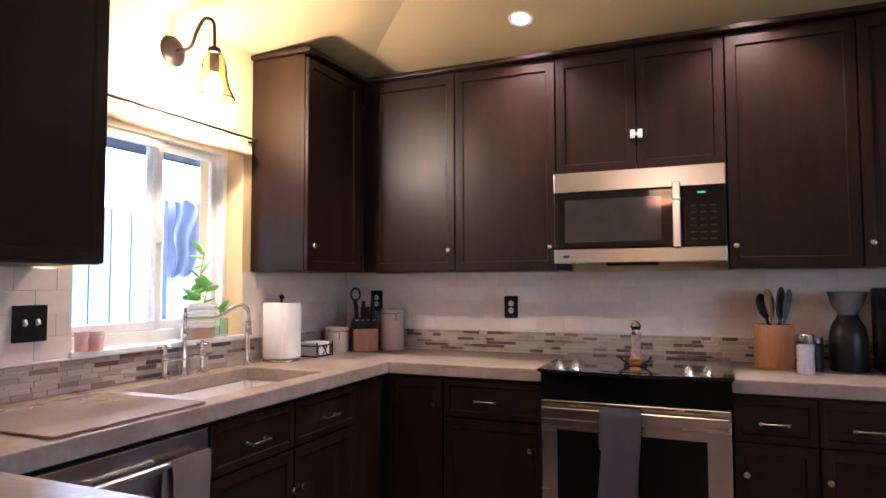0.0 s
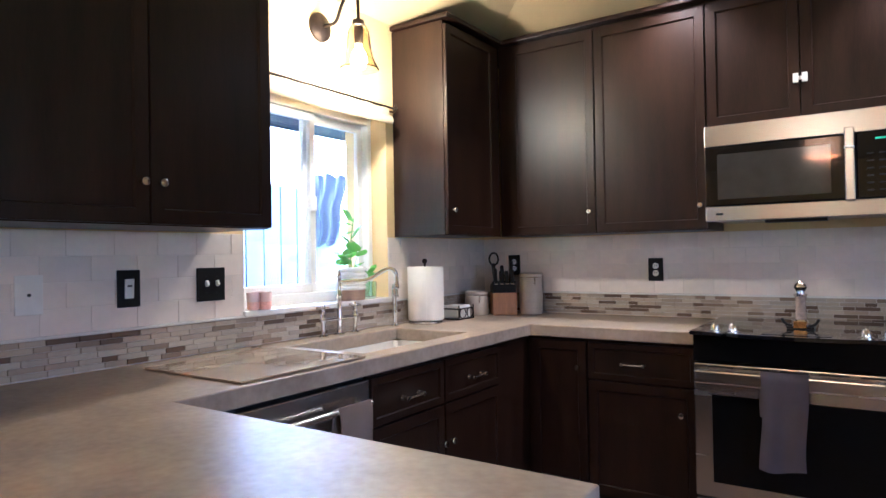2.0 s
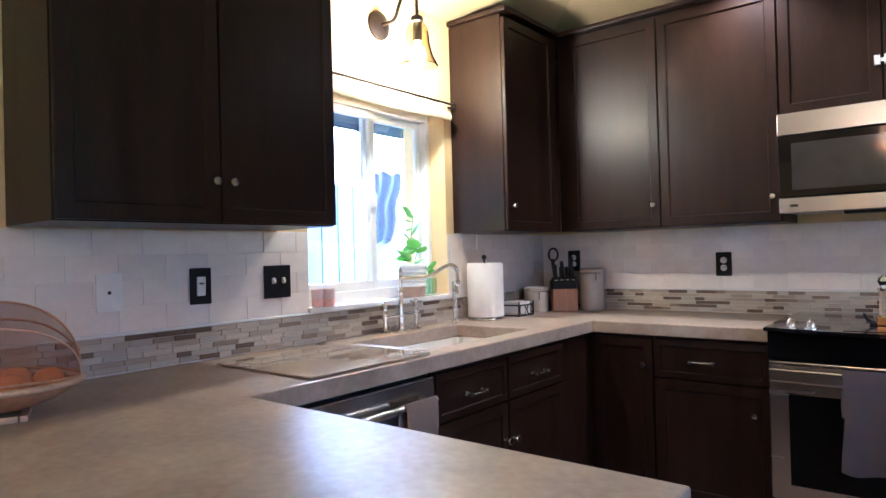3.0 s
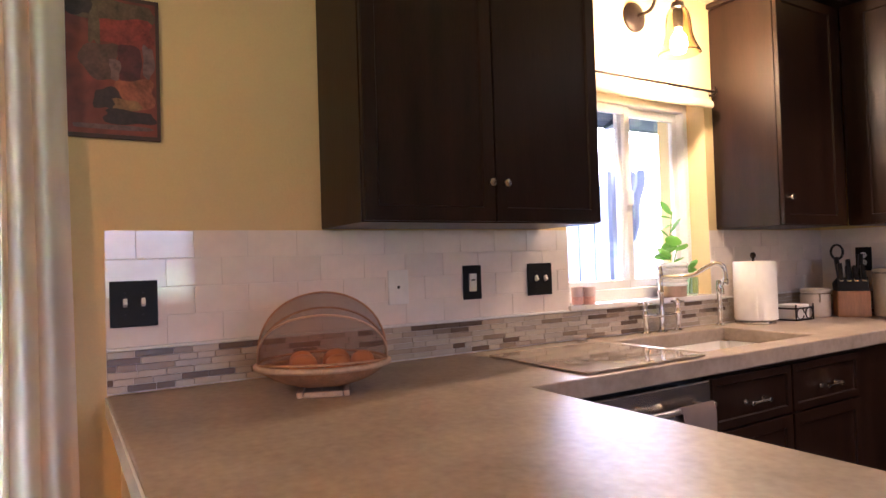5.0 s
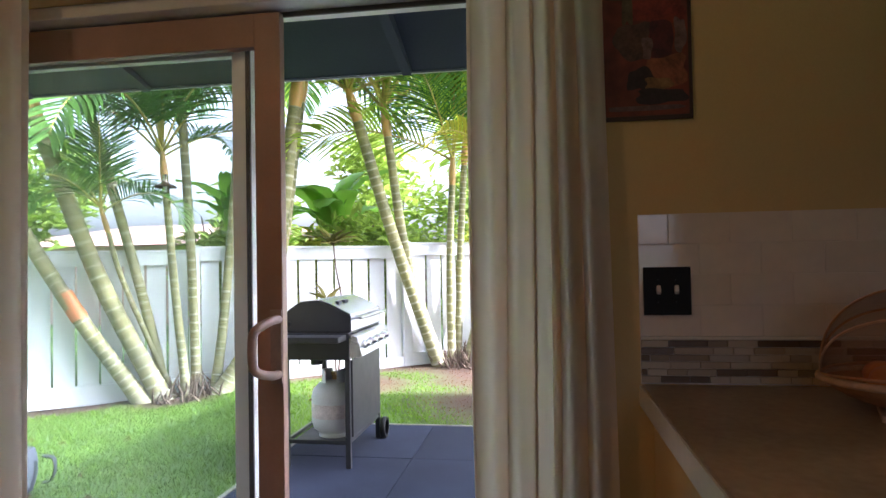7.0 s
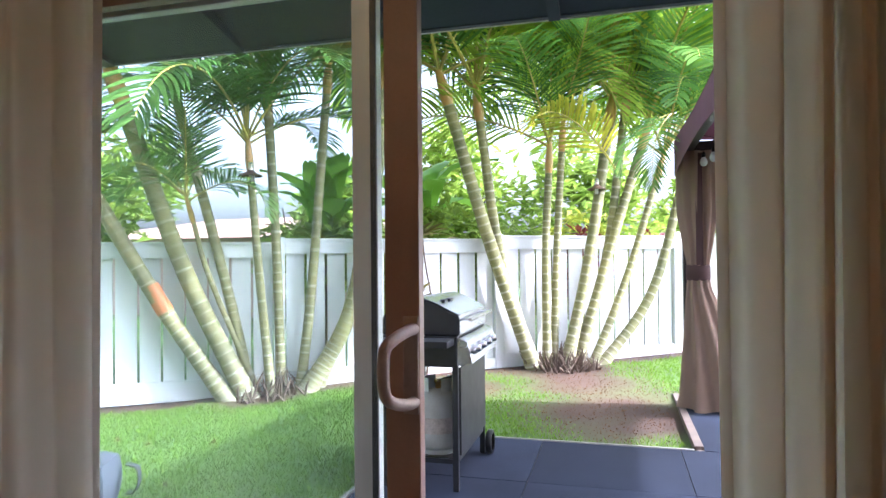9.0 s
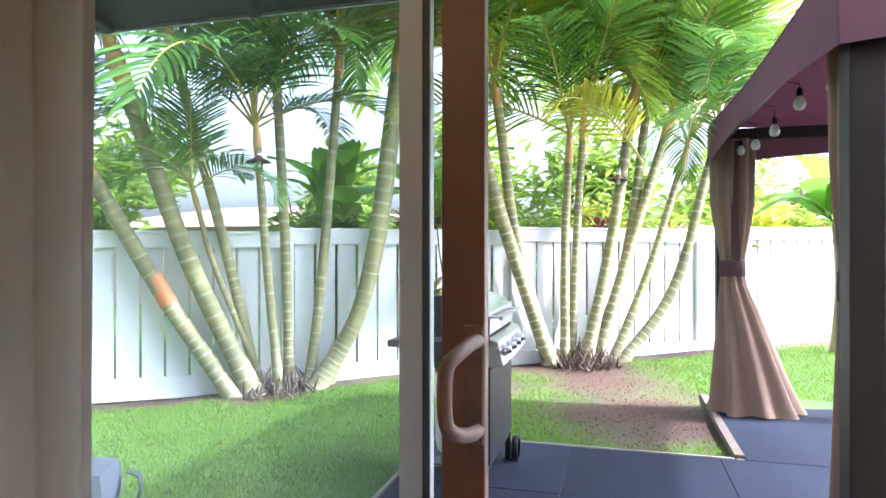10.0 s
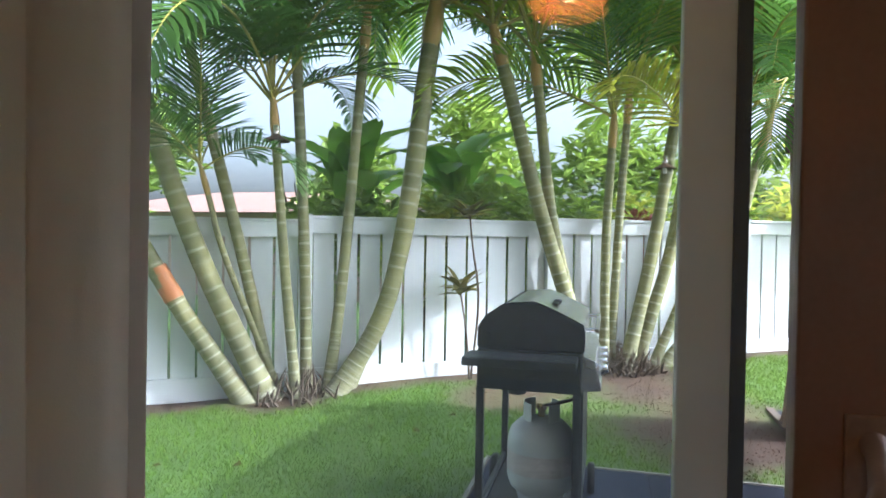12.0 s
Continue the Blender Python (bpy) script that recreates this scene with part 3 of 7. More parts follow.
for k in range(5):
    vb = box(RM, 0.06 + k * 0.135, 0.16 + k * 0.135, 0.779, 0.785, 0.0142, 0.0150, 0, vb)
part("vent_slot", vb, M_BLACK, od)
part("drawer", box(RM, 0.004, rw - 0.004, 0.085, 0.228, -0.04, 0.012, 0.005), M_STEEL, rg, "steel warming drawer")
part("badge", box(RM, rw / 2 - 0.01, rw / 2 + 0.01, 0.262, 0.270, 0.0142, 0.0152, 0), M_GREYPRINT, od)


def hung_towel(name, m, u0, u1, v_top, v_front, v_back, w, label, folds=3.0, mat_=None):
    """A towel folded over a bar: a thick soft sheet with creases, front and back."""
    b = bmesh.new()
    nu, nv = 16, 26
    rows = []
    front, back = v_top - v_front, v_top - v_back
    for j in range(nv + 1):
        s = -back + (front + back) * j / nv
        row = []
        for i in range(nu + 1):
            a = i / nu
            u = u0 + (u1 - u0) * a + 0.008 * math.sin(4 * s * 3 + a)
            bow = 0.006 * math.sin(a * math.pi * folds) * min(1, abs(s) * 6)
            v = v_top - abs(s) + 0.006 * math.exp(-(s / 0.02) ** 2) - (0.010 * math.sin(a * 5) if j in (0, nv) else 0)
            ww = w + (0.014 if s > 0 else -0.014) * min(1, abs(s) / 0.02) + bow
            row.append(b.verts.new((u, v, ww)))
        rows.append(row)
    for p, q in zip(rows, rows[1:]):
        for i in range(nu):
            b.faces.new((p[i], p[i + 1], q[i + 1], q[i]))
    b.normal_update()
    bmesh.ops.solidify(b, geom=b.faces[:], thickness=0.004)
    bmesh.ops.transform(b, matrix=m, verts=b.verts)
    bmesh.ops.recalc_face_normals(b, faces=b.faces)
    return tagged(part(name, b, mat_ or M_TOWEL, None, "", 60), label, "towel")


hung_towel("dish_towel", RM, 0.265, 0.425, 0.776, 0.40, 0.60, 0.048, "grey cotton towel hung over the oven handle")

# dishwasher
DM = face("+x", FX - 0.005, 1.045, 0)
dw = thing("dishwasher", (FX - 0.3, 1.35, 0), "stainless steel dishwasher under the counter", "dishwasher")
part("body", box(DM, 0.0, 0.604, 0.10, CB - 0.002, -0.56, -0.002, 0.003), M_BLACK, dw)
dd = part("door", box(DM, 0.003, 0.60, 0.11, 0.835, 0.0, 0.028, 0.005), M_STEEL, dw, "brushed steel dishwasher door")
hb = tube([DM @ Vector(p) for p in ((0.03, 0.765, 0.062), (0.57, 0.765, 0.062))], 0.011, 14)
for u in (0.06, 0.54):
    tube([DM @ Vector((u, 0.765, 0.026)), DM @ Vector((u, 0.765, 0.062))], 0.008, 10, hb)
part("handle", hb, M_STEEL, dd, "steel bar handle", 50)
M_TOWEL2 = cloth("taupe_towel", (0.22, 0.17, 0.14), 0.05, 0.2, 500, 0.5)
hung_towel("dish_towel", DM, 0.40, 0.55, 0.780, 0.46, 0.56, 0.062, "taupe cotton towel hung over the dishwasher handle", 2.0, M_TOWEL2)

# ---- window over the sink ----
win = tagged(thing("window_1", (-2.33, 2.07, 1.05), "white vinyl sliding window with a deep sill", "window", "", "structure"))
FXI, FXO = -2.235, -2.315
y0, y1, z0, z1 = WIN
ym = 2.105
bm = wbox(FXO, FXI, y0 + 0.001, y0 + 0.030, z0 + 0.005, z1 - 0.005, 0.004)
wbox(FXO, FXI, y1 - 0.030, y1 - 0.001, z0 + 0.005, z1 - 0.005, 0.004, bm)
wbox(FXO, FXI, y0 + 0.030, y1 - 0.030, z0 + 0.005, z0 + 0.06, 0.004, bm)
wbox(FXO, FXI, y0 + 0.030, y1 - 0.030, z1 - 0.06, z1 - 0.005, 0.004, bm)
part("window_frame", bm, M_WHITE, win)
for sy0, sy1, sx in ((y0 + 0.030, ym + 0.025, -2.260), (ym - 0.025, y1 - 0.030, -2.290)):
    bm = None
    for b in ((sy0, sy0 + 0.034, z0 + 0.06, z1 - 0.06), (sy1 - 0.034, sy1, z0 + 0.06, z1 - 0.06), (sy0 + 0.034, sy1 - 0.034, z0 + 0.06, z0 + 0.10), (sy0 + 0.034, sy1 - 0.034, z1 - 0.10, z1 - 0.06)):
        bm = wbox(sx - 0.013, sx + 0.013, b[0], b[1], b[2], b[3], 0.003, bm)
    sash = part("sash", bm, M_WHITE, win, "white sash frame")
    pane = part("pane", wbox(sx - 0.002, sx + 0.002, sy0 + 0.032, sy1 - 0.032, z0 + 0.098, z1 - 0.098, 0), M_GLASS, sash, "clear window pane")
    pane.visible_shadow = False
lk = wbox(-2.247, -2.231, ym - 0.015, ym + 0.02, 1.49, 1.56, 0.006)
part("latch", lk, M_WHITE, win, "white window latch")
part("window_sill", wbox(W - 0.100, W + 0.022, y0 - 0.012, y1 + 0.006, z0 - 0.012, z0 + 0.012, 0.005), M_CERAMIC, win, "glossy white window sill")

rs = thing("window_shade", (-2.10, 2.05, 1.98), "cream fabric shade folded up above the window", "window shade")
bm = tube([(W + 0.05, 1.56, 2.035), (W + 0.05, 2.565, 2.035)], 0.006, 10)
for yy in (1.575, 2.55):
    tube(smooth_path([(W + 0.002, yy, 2.03), (W + 0.04, yy, 2.022), (W + 0.056, yy, 2.04), (W + 0.05, yy, 2.058)], 4), 0.006, 8, bm)
part("rod", bm, M_BRONZE, rs, "thin dark curtain rod with hook brackets", 50)
bm = bmesh.new()
prof = [(0.05, 2.030), (0.051, 2.005), (0.049, 1.980), (0.052, 1.962), (0.062, 1.957), (0.066, 1.972), (0.061, 1.985), (0.057, 1.972), (0.060, 1.955), (0.070, 1.948), (0.074, 1.962), (0.069, 1.978)]
prof = smooth_path([(p[0], 0, p[1]) for p in prof], 3)
rows = [[bm.verts.new((W + p.x + 0.004 * math.sin(yy * 21 + p.z * 30), 1.60 + 0.90 * yy / 20, p.z - 0.012 * math.sin(math.pi * yy / 20) * (2.03 - p.z) * 8)) for p in prof] for yy in range(21)]
for a, c in zip(rows, rows[1:]):
    for i in range(len(prof) - 1):
        bm.faces.new((a[i], a[i + 1], c[i + 1], c[i]))
bm.normal_update()
bmesh.ops.solidify(bm, geom=bm.faces[:], thickness=0.002)
part("fabric", bm, M_SHADE, rs, "", 60)

# wall sconce
sc = thing("wall_sconce", (W, 2.06, 2.33), "dark bronze gooseneck wall lamp with a clear glass shade, lit", "wall lamp")
part("wall_plate", lathe([(0.0, 0.0), (0.068, 0.0), (0.066, 0.010), (0.050, 0.020), (0.02, 0.026), (0, 0.028)], segs=28, m=face("+x", W + 0.001, 2.06, 2.33)), M_BRONZE, sc, "round bronze wall plate", 40)
arm = smooth_path([(W + 0.02, 2.06, 2.33), (W + 0.10, 2.062, 2.335), (W + 0.135, 2.064, 2.40), (W + 0.175, 2.068, 2.452), (W + 0.222, 2.07, 2.43), (W + 0.23, 2.07, 2.36), (W + 0.23, 2.07, 2.31)], 8)
part("arm", tube(arm, 0.008, 12), M_BRONZE, sc, "bent bronze arm", 60)
SX, SY = W + 0.23, 2.07
part("socket", lathe([(0.012, 2.32), (0.026, 2.315), (0.030, 2.295), (0.020, 2.285), (0.022, 2.262), (0.020, 2.21), (0.016, 2.205), (0, 2.205)][::-1], (SX, SY, 0), 20), M_BRONZE, sc, "bronze lamp socket", 40)
sh = lathe([(0.030, 2.285), (0.042, 2.262), (0.047, 2.225), (0.050, 2.185), (0.062, 2.140), (0.084, 2.095)], (SX, SY, 0), 32)
sh.normal_update()
bmesh.ops.solidify(sh, geom=sh.faces[:], thickness=0.006)
shade = part("shade", sh, M_LAMPGLASS, sc, "bell-shaped clear glass shade", 60)
shade.visible_shadow = False
bulb = part("bulb", lathe([(0, 2.098), (0.024, 2.103), (0.036, 2.130), (0.031, 2.165), (0.014, 2.19), (0.013, 2.206)], (SX, SY, 0), 20), M_BULB, sc, "glowing warm bulb", 60)
bulb.visible_shadow = False

# recessed downlights
for lx in (-0.81, 0.21):
    dl = thing("downlight", (lx, 2.98, 2.61), "round recessed ceiling light, lit", "ceiling light", "recessed ceiling lights")
    tilt = Matrix.Translation((lx, 2.98, EAVE_WALL + rise * (N - 2.98))) @ Matrix.Rotation(-math.atan(rise), 4, "X")
    part("trim_ring", lathe([(0.042, -0.003), (0.060, -0.006), (0.062, -0.001), (0.040, 0.0)], segs=28, m=tilt), M_WHITE, dl, "white trim ring", 40)
    lens = part("lens", lathe([(0.0, -0.004), (0.041, -0.004), (0.041, -0.002), (0.0, -0.002)], segs=28, m=tilt), M_DOWNLIGHT, dl, "glowing warm lens")
    lens.visible_shadow = False

# pendant over the dining place
pd = thing("pendant_lamp", (-0.47, -1.62, 2.2), "orange fabric drum pendant lamp, lit", "pendant lamp")
ps = part("shade", lathe([(0.16, 2.24), (0.16, 2.44), (0.158, 2.44), (0.158, 2.24)], (-0.47, -1.62, 0), 32), M_LAMPSHADE, pd, "orange drum shade", 40)
ps.visible_shadow = False
part("cord", tube([(-0.47, -1.62, 2.40), (-0.47, -1.62, EAVE_WALL + rise * 1.65)], 0.004, 8), M_BLACK, pd)

# ---- counter things ----
# glass board beside the sink, counter-coloured and glossy to catch the window's reflection
bd = thing("cutting_board", (-1.76, 1.36, CT), "glass cutting board lying on the counter, made counter-coloured and glossy to mirror the window", "cutting board")
M_BOARD = mat("glossy_counter_board", (0.34, 0.275, 0.21), 0.05, vary=0.08, scale=5, fine=45, bump=0.0, spec=0.9)
part("slab", wbox(-2.0, -1.515, 1.11, 1.64, CT + 0.003, CT + 0.009, 0.002), M_BOARD, bd)
for fx in (-1.97, -1.545):
    for fy in (1.14, 1.61):
        part("foot", lathe([(0, CT), (0.009, CT), (0.008, CT + 0.0029), (0, CT + 0.003)], (fx, fy, 0), 12), M_CERAMIC, bd, "small rubber foot")

# bridge faucet
fa = thing("bridge_faucet", (-2.075, 2.10, CT), "polished chrome bridge faucet with cross handles", "faucet")
FXX = -2.075
bm = lathe([(0.026, CT), (0.026, CT + 0.006), (0.014, CT + 0.014), (0.011, CT + 0.05), (0.015, CT + 0.065), (0.015, CT + 0.085), (0.011, CT + 0.10), (0.012, CT + 0.17), (0.016, CT + 0.18), (0.012, CT + 0.19), (0.011, CT + 0.255), (0.014, CT + 0.265), (0.010, CT + 0.28), (0.006, CT + 0.295), (0, CT + 0.298)], (FXX, 2.10, 0), 18)
part("column", bm, M_CHROME, fa, "", 40)
sp = smooth_path([(FXX, 2.10, CT + 0.245), (FXX + 0.04, 2.13, CT + 0.245), (FXX + 0.10, 2.18, CT + 0.25), (FXX + 0.15, 2.222, CT + 0.285), (FXX + 0.178, 2.246, CT + 0.30), (FXX + 0.198, 2.265, CT + 0.285), (FXX + 0.202, 2.27, CT + 0.25), (FXX + 0.202, 2.27, CT + 0.225)], 6)
bm = tube(sp, 0.010, 14)
lathe([(0.010, 0.0), (0.014, 0.004), (0.014, 0.022), (0.010, 0.028)], (FXX + 0.202, 2.27, CT + 0.205), 16, bm)
part("spout", bm, M_CHROME, fa, "swan neck spout", 50)
part("bridge", tube([(FXX, 1.995, CT + 0.075), (FXX, 2.205, CT + 0.075)], 0.008, 12), M_CHROME, fa, "", 50)
for hy in (1.995, 2.205):
    bm = lathe([(0.024, CT), (0.024, CT + 0.006), (0.012, CT + 0.014), (0.010, CT + 0.06), (0.016, CT + 0.072), (0.016, CT + 0.09), (0.011, CT + 0.10), (0.010, CT + 0.12), (0.013, CT + 0.128), (0.008, CT + 0.145), (0, CT + 0.147)], (FXX, hy, 0), 16)
    hd = part("valve", bm, M_CHROME, fa, "", 40)
    a = 0.6 if hy < 2.1 else 0.2
    cb = tube([(FXX + 0.03 * math.cos(a), hy + 0.03 * math.sin(a), CT + 0.132), (FXX - 0.03 * math.cos(a), hy - 0.03 * math.sin(a), CT + 0.132)], 0.0055, 10)
    tube([(FXX - 0.03 * math.sin(a), hy + 0.03 * math.cos(a), CT + 0.132), (FXX + 0.03 * math.sin(a), hy - 0.03 * math.cos(a), CT + 0.132)], 0.0055, 10, cb)
    part("cross_handle", cb, M_CHROME, hd, "", 50)
spy = thing("side_sprayer", (-2.07, 2.50, CT), "chrome side sprayer standing by the sink", "sprayer")
bm = lathe([(0.024, CT), (0.024, CT + 0.006), (0.013, CT + 0.014), (0.011, CT + 0.06), (0.015, CT + 0.07), (0.012, CT + 0.09), (0.012, CT + 0.14), (0.016, CT + 0.15), (0.014, CT + 0.20), (0.010, CT + 0.215), (0, CT + 0.217)], (-2.07, 2.50, 0), 18)
part("body", bm, M_CHROME, spy, "", 40)
part("lever", tube(smooth_path([(-2.07, 2.50, CT + 0.19), (-2.045, 2.49, CT + 0.185), (-2.035, 2.485, CT + 0.15)], 4), 0.005, 8), M_CHROME, spy, "", 50)
tagged(part("sink_button", lathe([(0, CT + 0.0), (0.022, CT), (0.022, CT + 0.005), (0.014, CT + 0.009), (0, CT + 0.010)], (-2.07, 1.62, 0), 18), M_NICKEL, None, "", 40), "small round steel button on the counter", "button")

# paper towel
pt = thing("paper_towel_holder", (-2.02, 2.70, CT), "roll of white paper towels on a steel stand", "paper towel")
part("base", lathe([(0, CT), (0.090, CT), (0.092, CT + 0.006), (0.088, CT + 0.014), (0.02, CT + 0.018), (0, CT + 0.018)], (-2.02, 2.70, 0), 32), M_STEEL, pt, "round steel base", 40)
part("rod", lathe([(0.006, CT + 0.017), (0.006, CT + 0.315), (0.013, CT + 0.322), (0.014, CT + 0.332), (0.008, CT + 0.342), (0, CT + 0.343)], (-2.02, 2.70, 0), 14), M_BRONZE, pt, "dark rod with a knob", 40)
bm = lathe([(0.02, CT + 0.019), (0.090, CT + 0.019), (0.0925, CT + 0.023), (0.0925, CT + 0.296), (0.090, CT + 0.300), (0.02, CT + 0.300), (0.02, CT + 0.019)], (-2.02, 2.70, 0), 40)
roll = part("roll", bm, M_PAPER, pt, "", 40)
bm = bmesh.new()
fl = [[bm.verts.new((-2.02 + 0.093 * math.cos(a) + 0.012 * k, 2.70 + 0.093 * math.sin(a) - 0.004 * k, CT + 0.021 + 0.278 * j)) for j in (0, 1)] for a, k in ((-0.9, 0), (-0.5, 0.05), (-0.15, 0.12), (0.2, 0.4), (0.45, 0.9))]
for p, q in zip(fl, fl[1:]):
    bm.faces.new((p[0], q[0], q[1], p[1]))
bm.normal_update()
bmesh.ops.solidify(bm, geom=bm.faces[:], thickness=0.001)
part("loose_sheet", bm, M_PAPER, roll, "", 60)

# napkin caddy
nc = thing("napkin_caddy", (-1.99, 2.96, CT), "dark wire basket holding white napkins", "napkin holder")
NX0, NX1, NY0, NY1 = -2.06, -1.93, 2.89, 3.04
part("tray", wbox(NX0, NX1, NY0, NY1, CT, CT + 0.006, 0.002), M_BRONZE, nc)
part("napkins", wbox(NX0 + 0.012, NX1 - 0.012, NY0 + 0.012, NY1 - 0.012, CT + 0.006, CT + 0.078, 0.006), M_PAPER, nc, "stack of white paper napkins")
bm = tube([(NX0, NY0, CT + 0.06), (NX1, NY0, CT + 0.06), (NX1, NY1, CT + 0.06), (NX0, NY1, CT + 0.06), (NX0, NY0, CT + 0.06)], 0.004, 8)
for x, y in ((NX0, NY0), (NX1, NY0), (NX1, NY1), (NX0, NY1)):
    tube([(x, y, CT), (x, y, CT + 0.08)], 0.004, 8, bm)
for k in range(2):
    yc = NY0 + 0.038 + k * 0.075
    tube([(NX1 + 0.001, yc + 0.032 * math.cos(t * 0.5), CT + 0.035 + 0.028 * math.sin(t * 0.5)) for t in range(13)], 0.003, 6, bm)
part("wire_rail", bm, M_BRONZE, nc, "scrolled dark wire rail", 60)


M_CANISTER = mat("cream_stoneware", (0.56, 0.48, 0.39), 0.3, vary=0.08, scale=10, fine=80, bump=0.03)


def canister(x, y, r, h):
    c = thing("canister", (x, y, CT), "cream ceramic canister with a clamp lid", "canister", "canisters in the corner")
    part("body", lathe([(0, CT), (r * 0.94, CT), (r, CT + 0.006), (r, CT + h - 0.012), (r * 0.93, CT + h - 0.002), (r * 0.90, CT + h)], (x, y, 0), 28), M_CANISTER, c, "", 40)
    part("lid", lathe([(r * 0.90, CT + h), (r * 1.01, CT + h + 0.001), (r * 1.01, CT + h + 0.014), (r * 0.85, CT + h + 0.020), (0, CT + h + 0.021)], (x, y, 0), 28), M_CANISTER, c, "", 40)
    cb = tube([(x + (r + 0.002) * math.cos(a * 0.2618), y + (r + 0.002) * math.sin(a * 0.2618), CT + h - 0.006) for a in range(25)], 0.002, 6)
    part("clamp_wire", cb, M_NICKEL, c, "thin steel clamp wire", 60)
    tube_ = tube(smooth_path([(x + r * 0.7, y - r * 0.72, CT + h - 0.006), (x + r * 0.78, y - r * 0.8, CT + h - 0.03), (x + r * 0.72, y - r * 0.76, CT + h - 0.05)], 4), 0.003, 6)
    part("latch", tube_, M_NICKEL, c, "", 60)


canister(-2.01, 3.21, 0.070, 0.125)
canister(-1.755, 3.425, 0.070, 0.225)

# knife block
kb_ = thing("knife_block", (-1.84, 3.27, CT), "light wooden knife block full of black-handled knives", "knife block")
KM = Matrix.Translation((-1.875, 3.30, CT)) @ Matrix.Rotation(radians(38), 4, "Z") @ Matrix.Scale(1.25, 4)
part("block", box(KM, -0.058, 0.058, -0.045, 0.06, 0.0, 0.105, 0.005), M_LIGHTWOOD, kb_, "pale wooden block")
part("top_block", box(KM @ Matrix.Translation((0, 0.004, 0.1)) @ Matrix.Rotation(radians(-16), 4, "X"), -0.056, 0.056, -0.043, 0.05, -0.012, 0.052, 0.004), M_BLACK, kb_, "black slotted top")
for i, (u, v, hgt, tilt) in enumerate(((-0.04, -0.025, 0.10, 0), (-0.013, -0.025, 0.085, 0), (0.013, -0.025, 0.085, 0), (0.04, -0.025, 0.09, 0), (-0.035, 0.015, 0.135, -4), (0.0, 0.02, 0.12, 0), (0.036, 0.018, 0.15, 6))):
    hm = KM @ Matrix.Translation((u, v, 0.145)) @ Matrix.Rotation(radians(-16), 4, "X") @ Matrix.Rotation(radians(tilt), 4, "Y")
    kbm = box(hm, -0.008, 0.008, -0.012, 0.012, 0, hgt * 0.75, 0.004)
    kn = part("knife_handle", kbm, M_BLACK, kb_)
    if i < 4:
        part("end_cap", box(hm, -0.0075, 0.0075, -0.011, 0.011, -0.004, 0.012, 0.001), M_NICKEL, kn, "steel collar")
sc_b = tube([KM @ Vector((-0.04 + 0.022 * math.cos(t * 0.5), 0.03, 0.265 + 0.03 * math.sin(t * 0.5))) for t in range(14)], 0.006, 8)
part("scissor_grip", sc_b, M_BLACK, kb_, "black scissor handle", 60)

# things on the stove
tr = thing("spoon_rest", (-0.30, 3.07, 0.929), "black and gold metal tray on the stove", "tray")
M_GOLD = mat("brass_gold", (0.75, 0.50, 0.22), 0.2, 1.0, 0.1, 30, 200, 0.02)
bm = wbox(-0.352, -0.248, 3.02, 3.115, 0.929, 0.940, 0.004)
part("plate", bm, M_BLACK, tr)
part("gold_band", wbox(-0.325, -0.275, 3.015, 3.0195, 0.931, 0.962, 0.002), M_GOLD, tr, "polished gold front band")
for s in (-1, 1):
    part("wing", tube(smooth_path([(-0.30 + s * 0.03, 3.03, 0.94), (-0.30 + s * 0.055, 3.03, 0.95), (-0.30 + s * 0.07, 3.03, 0.972)], 4), 0.006, 8), M_BLACK, tr, "", 50)
pm = thing("pepper_mill", (-0.30, 3.07, 0.94), "steel and clear acrylic pepper mill on the tray", "pepper mill")
part("base", lathe([(0, 0.940), (0.030, 0.940), (0.031, 0.955), (0.024, 0.965)], (-0.30, 3.07, 0), 20), M_CHROME, pm, "", 40)
part("tube", lathe([(0.022, 0.965), (0.021, 1.00), (0.020, 1.045), (0.023, 1.065), (0.0, 1.066)], (-0.30, 3.07, 0), 20), mat("clear_acrylic", (0.35, 0.28, 0.24), 0.1, vary=0.3, scale=60, fine=200, bump=0.1, coat=0.5), pm, "clear tube of peppercorns", 40)
part("cap", lathe([(0.025, 1.066), (0.026, 1.075), (0.014, 1.082), (0.020, 1.092), (0.027, 1.105), (0.022, 1.118), (0.010, 1.125), (0.006, 1.132), (0, 1.134)], (-0.30, 3.07, 0), 20), M_CHROME, pm, "chrome knob cap", 40)

# utensil crock
uc = thing("utensil_crock", (0.29, 3.34, CT), "round bamboo crock full of cooking utensils", "utensil holder")
part("crock", lathe([(0, CT), (0.083, CT), (0.085, CT + 0.004), (0.085, CT + 0.196), (0.083, CT + 0.20), (0.075, CT + 0.20), (0.074, CT + 0.02), (0, CT + 0.018)], (0.29, 3.34, 0), 36), M_LIGHTWOOD, uc, "", 40)


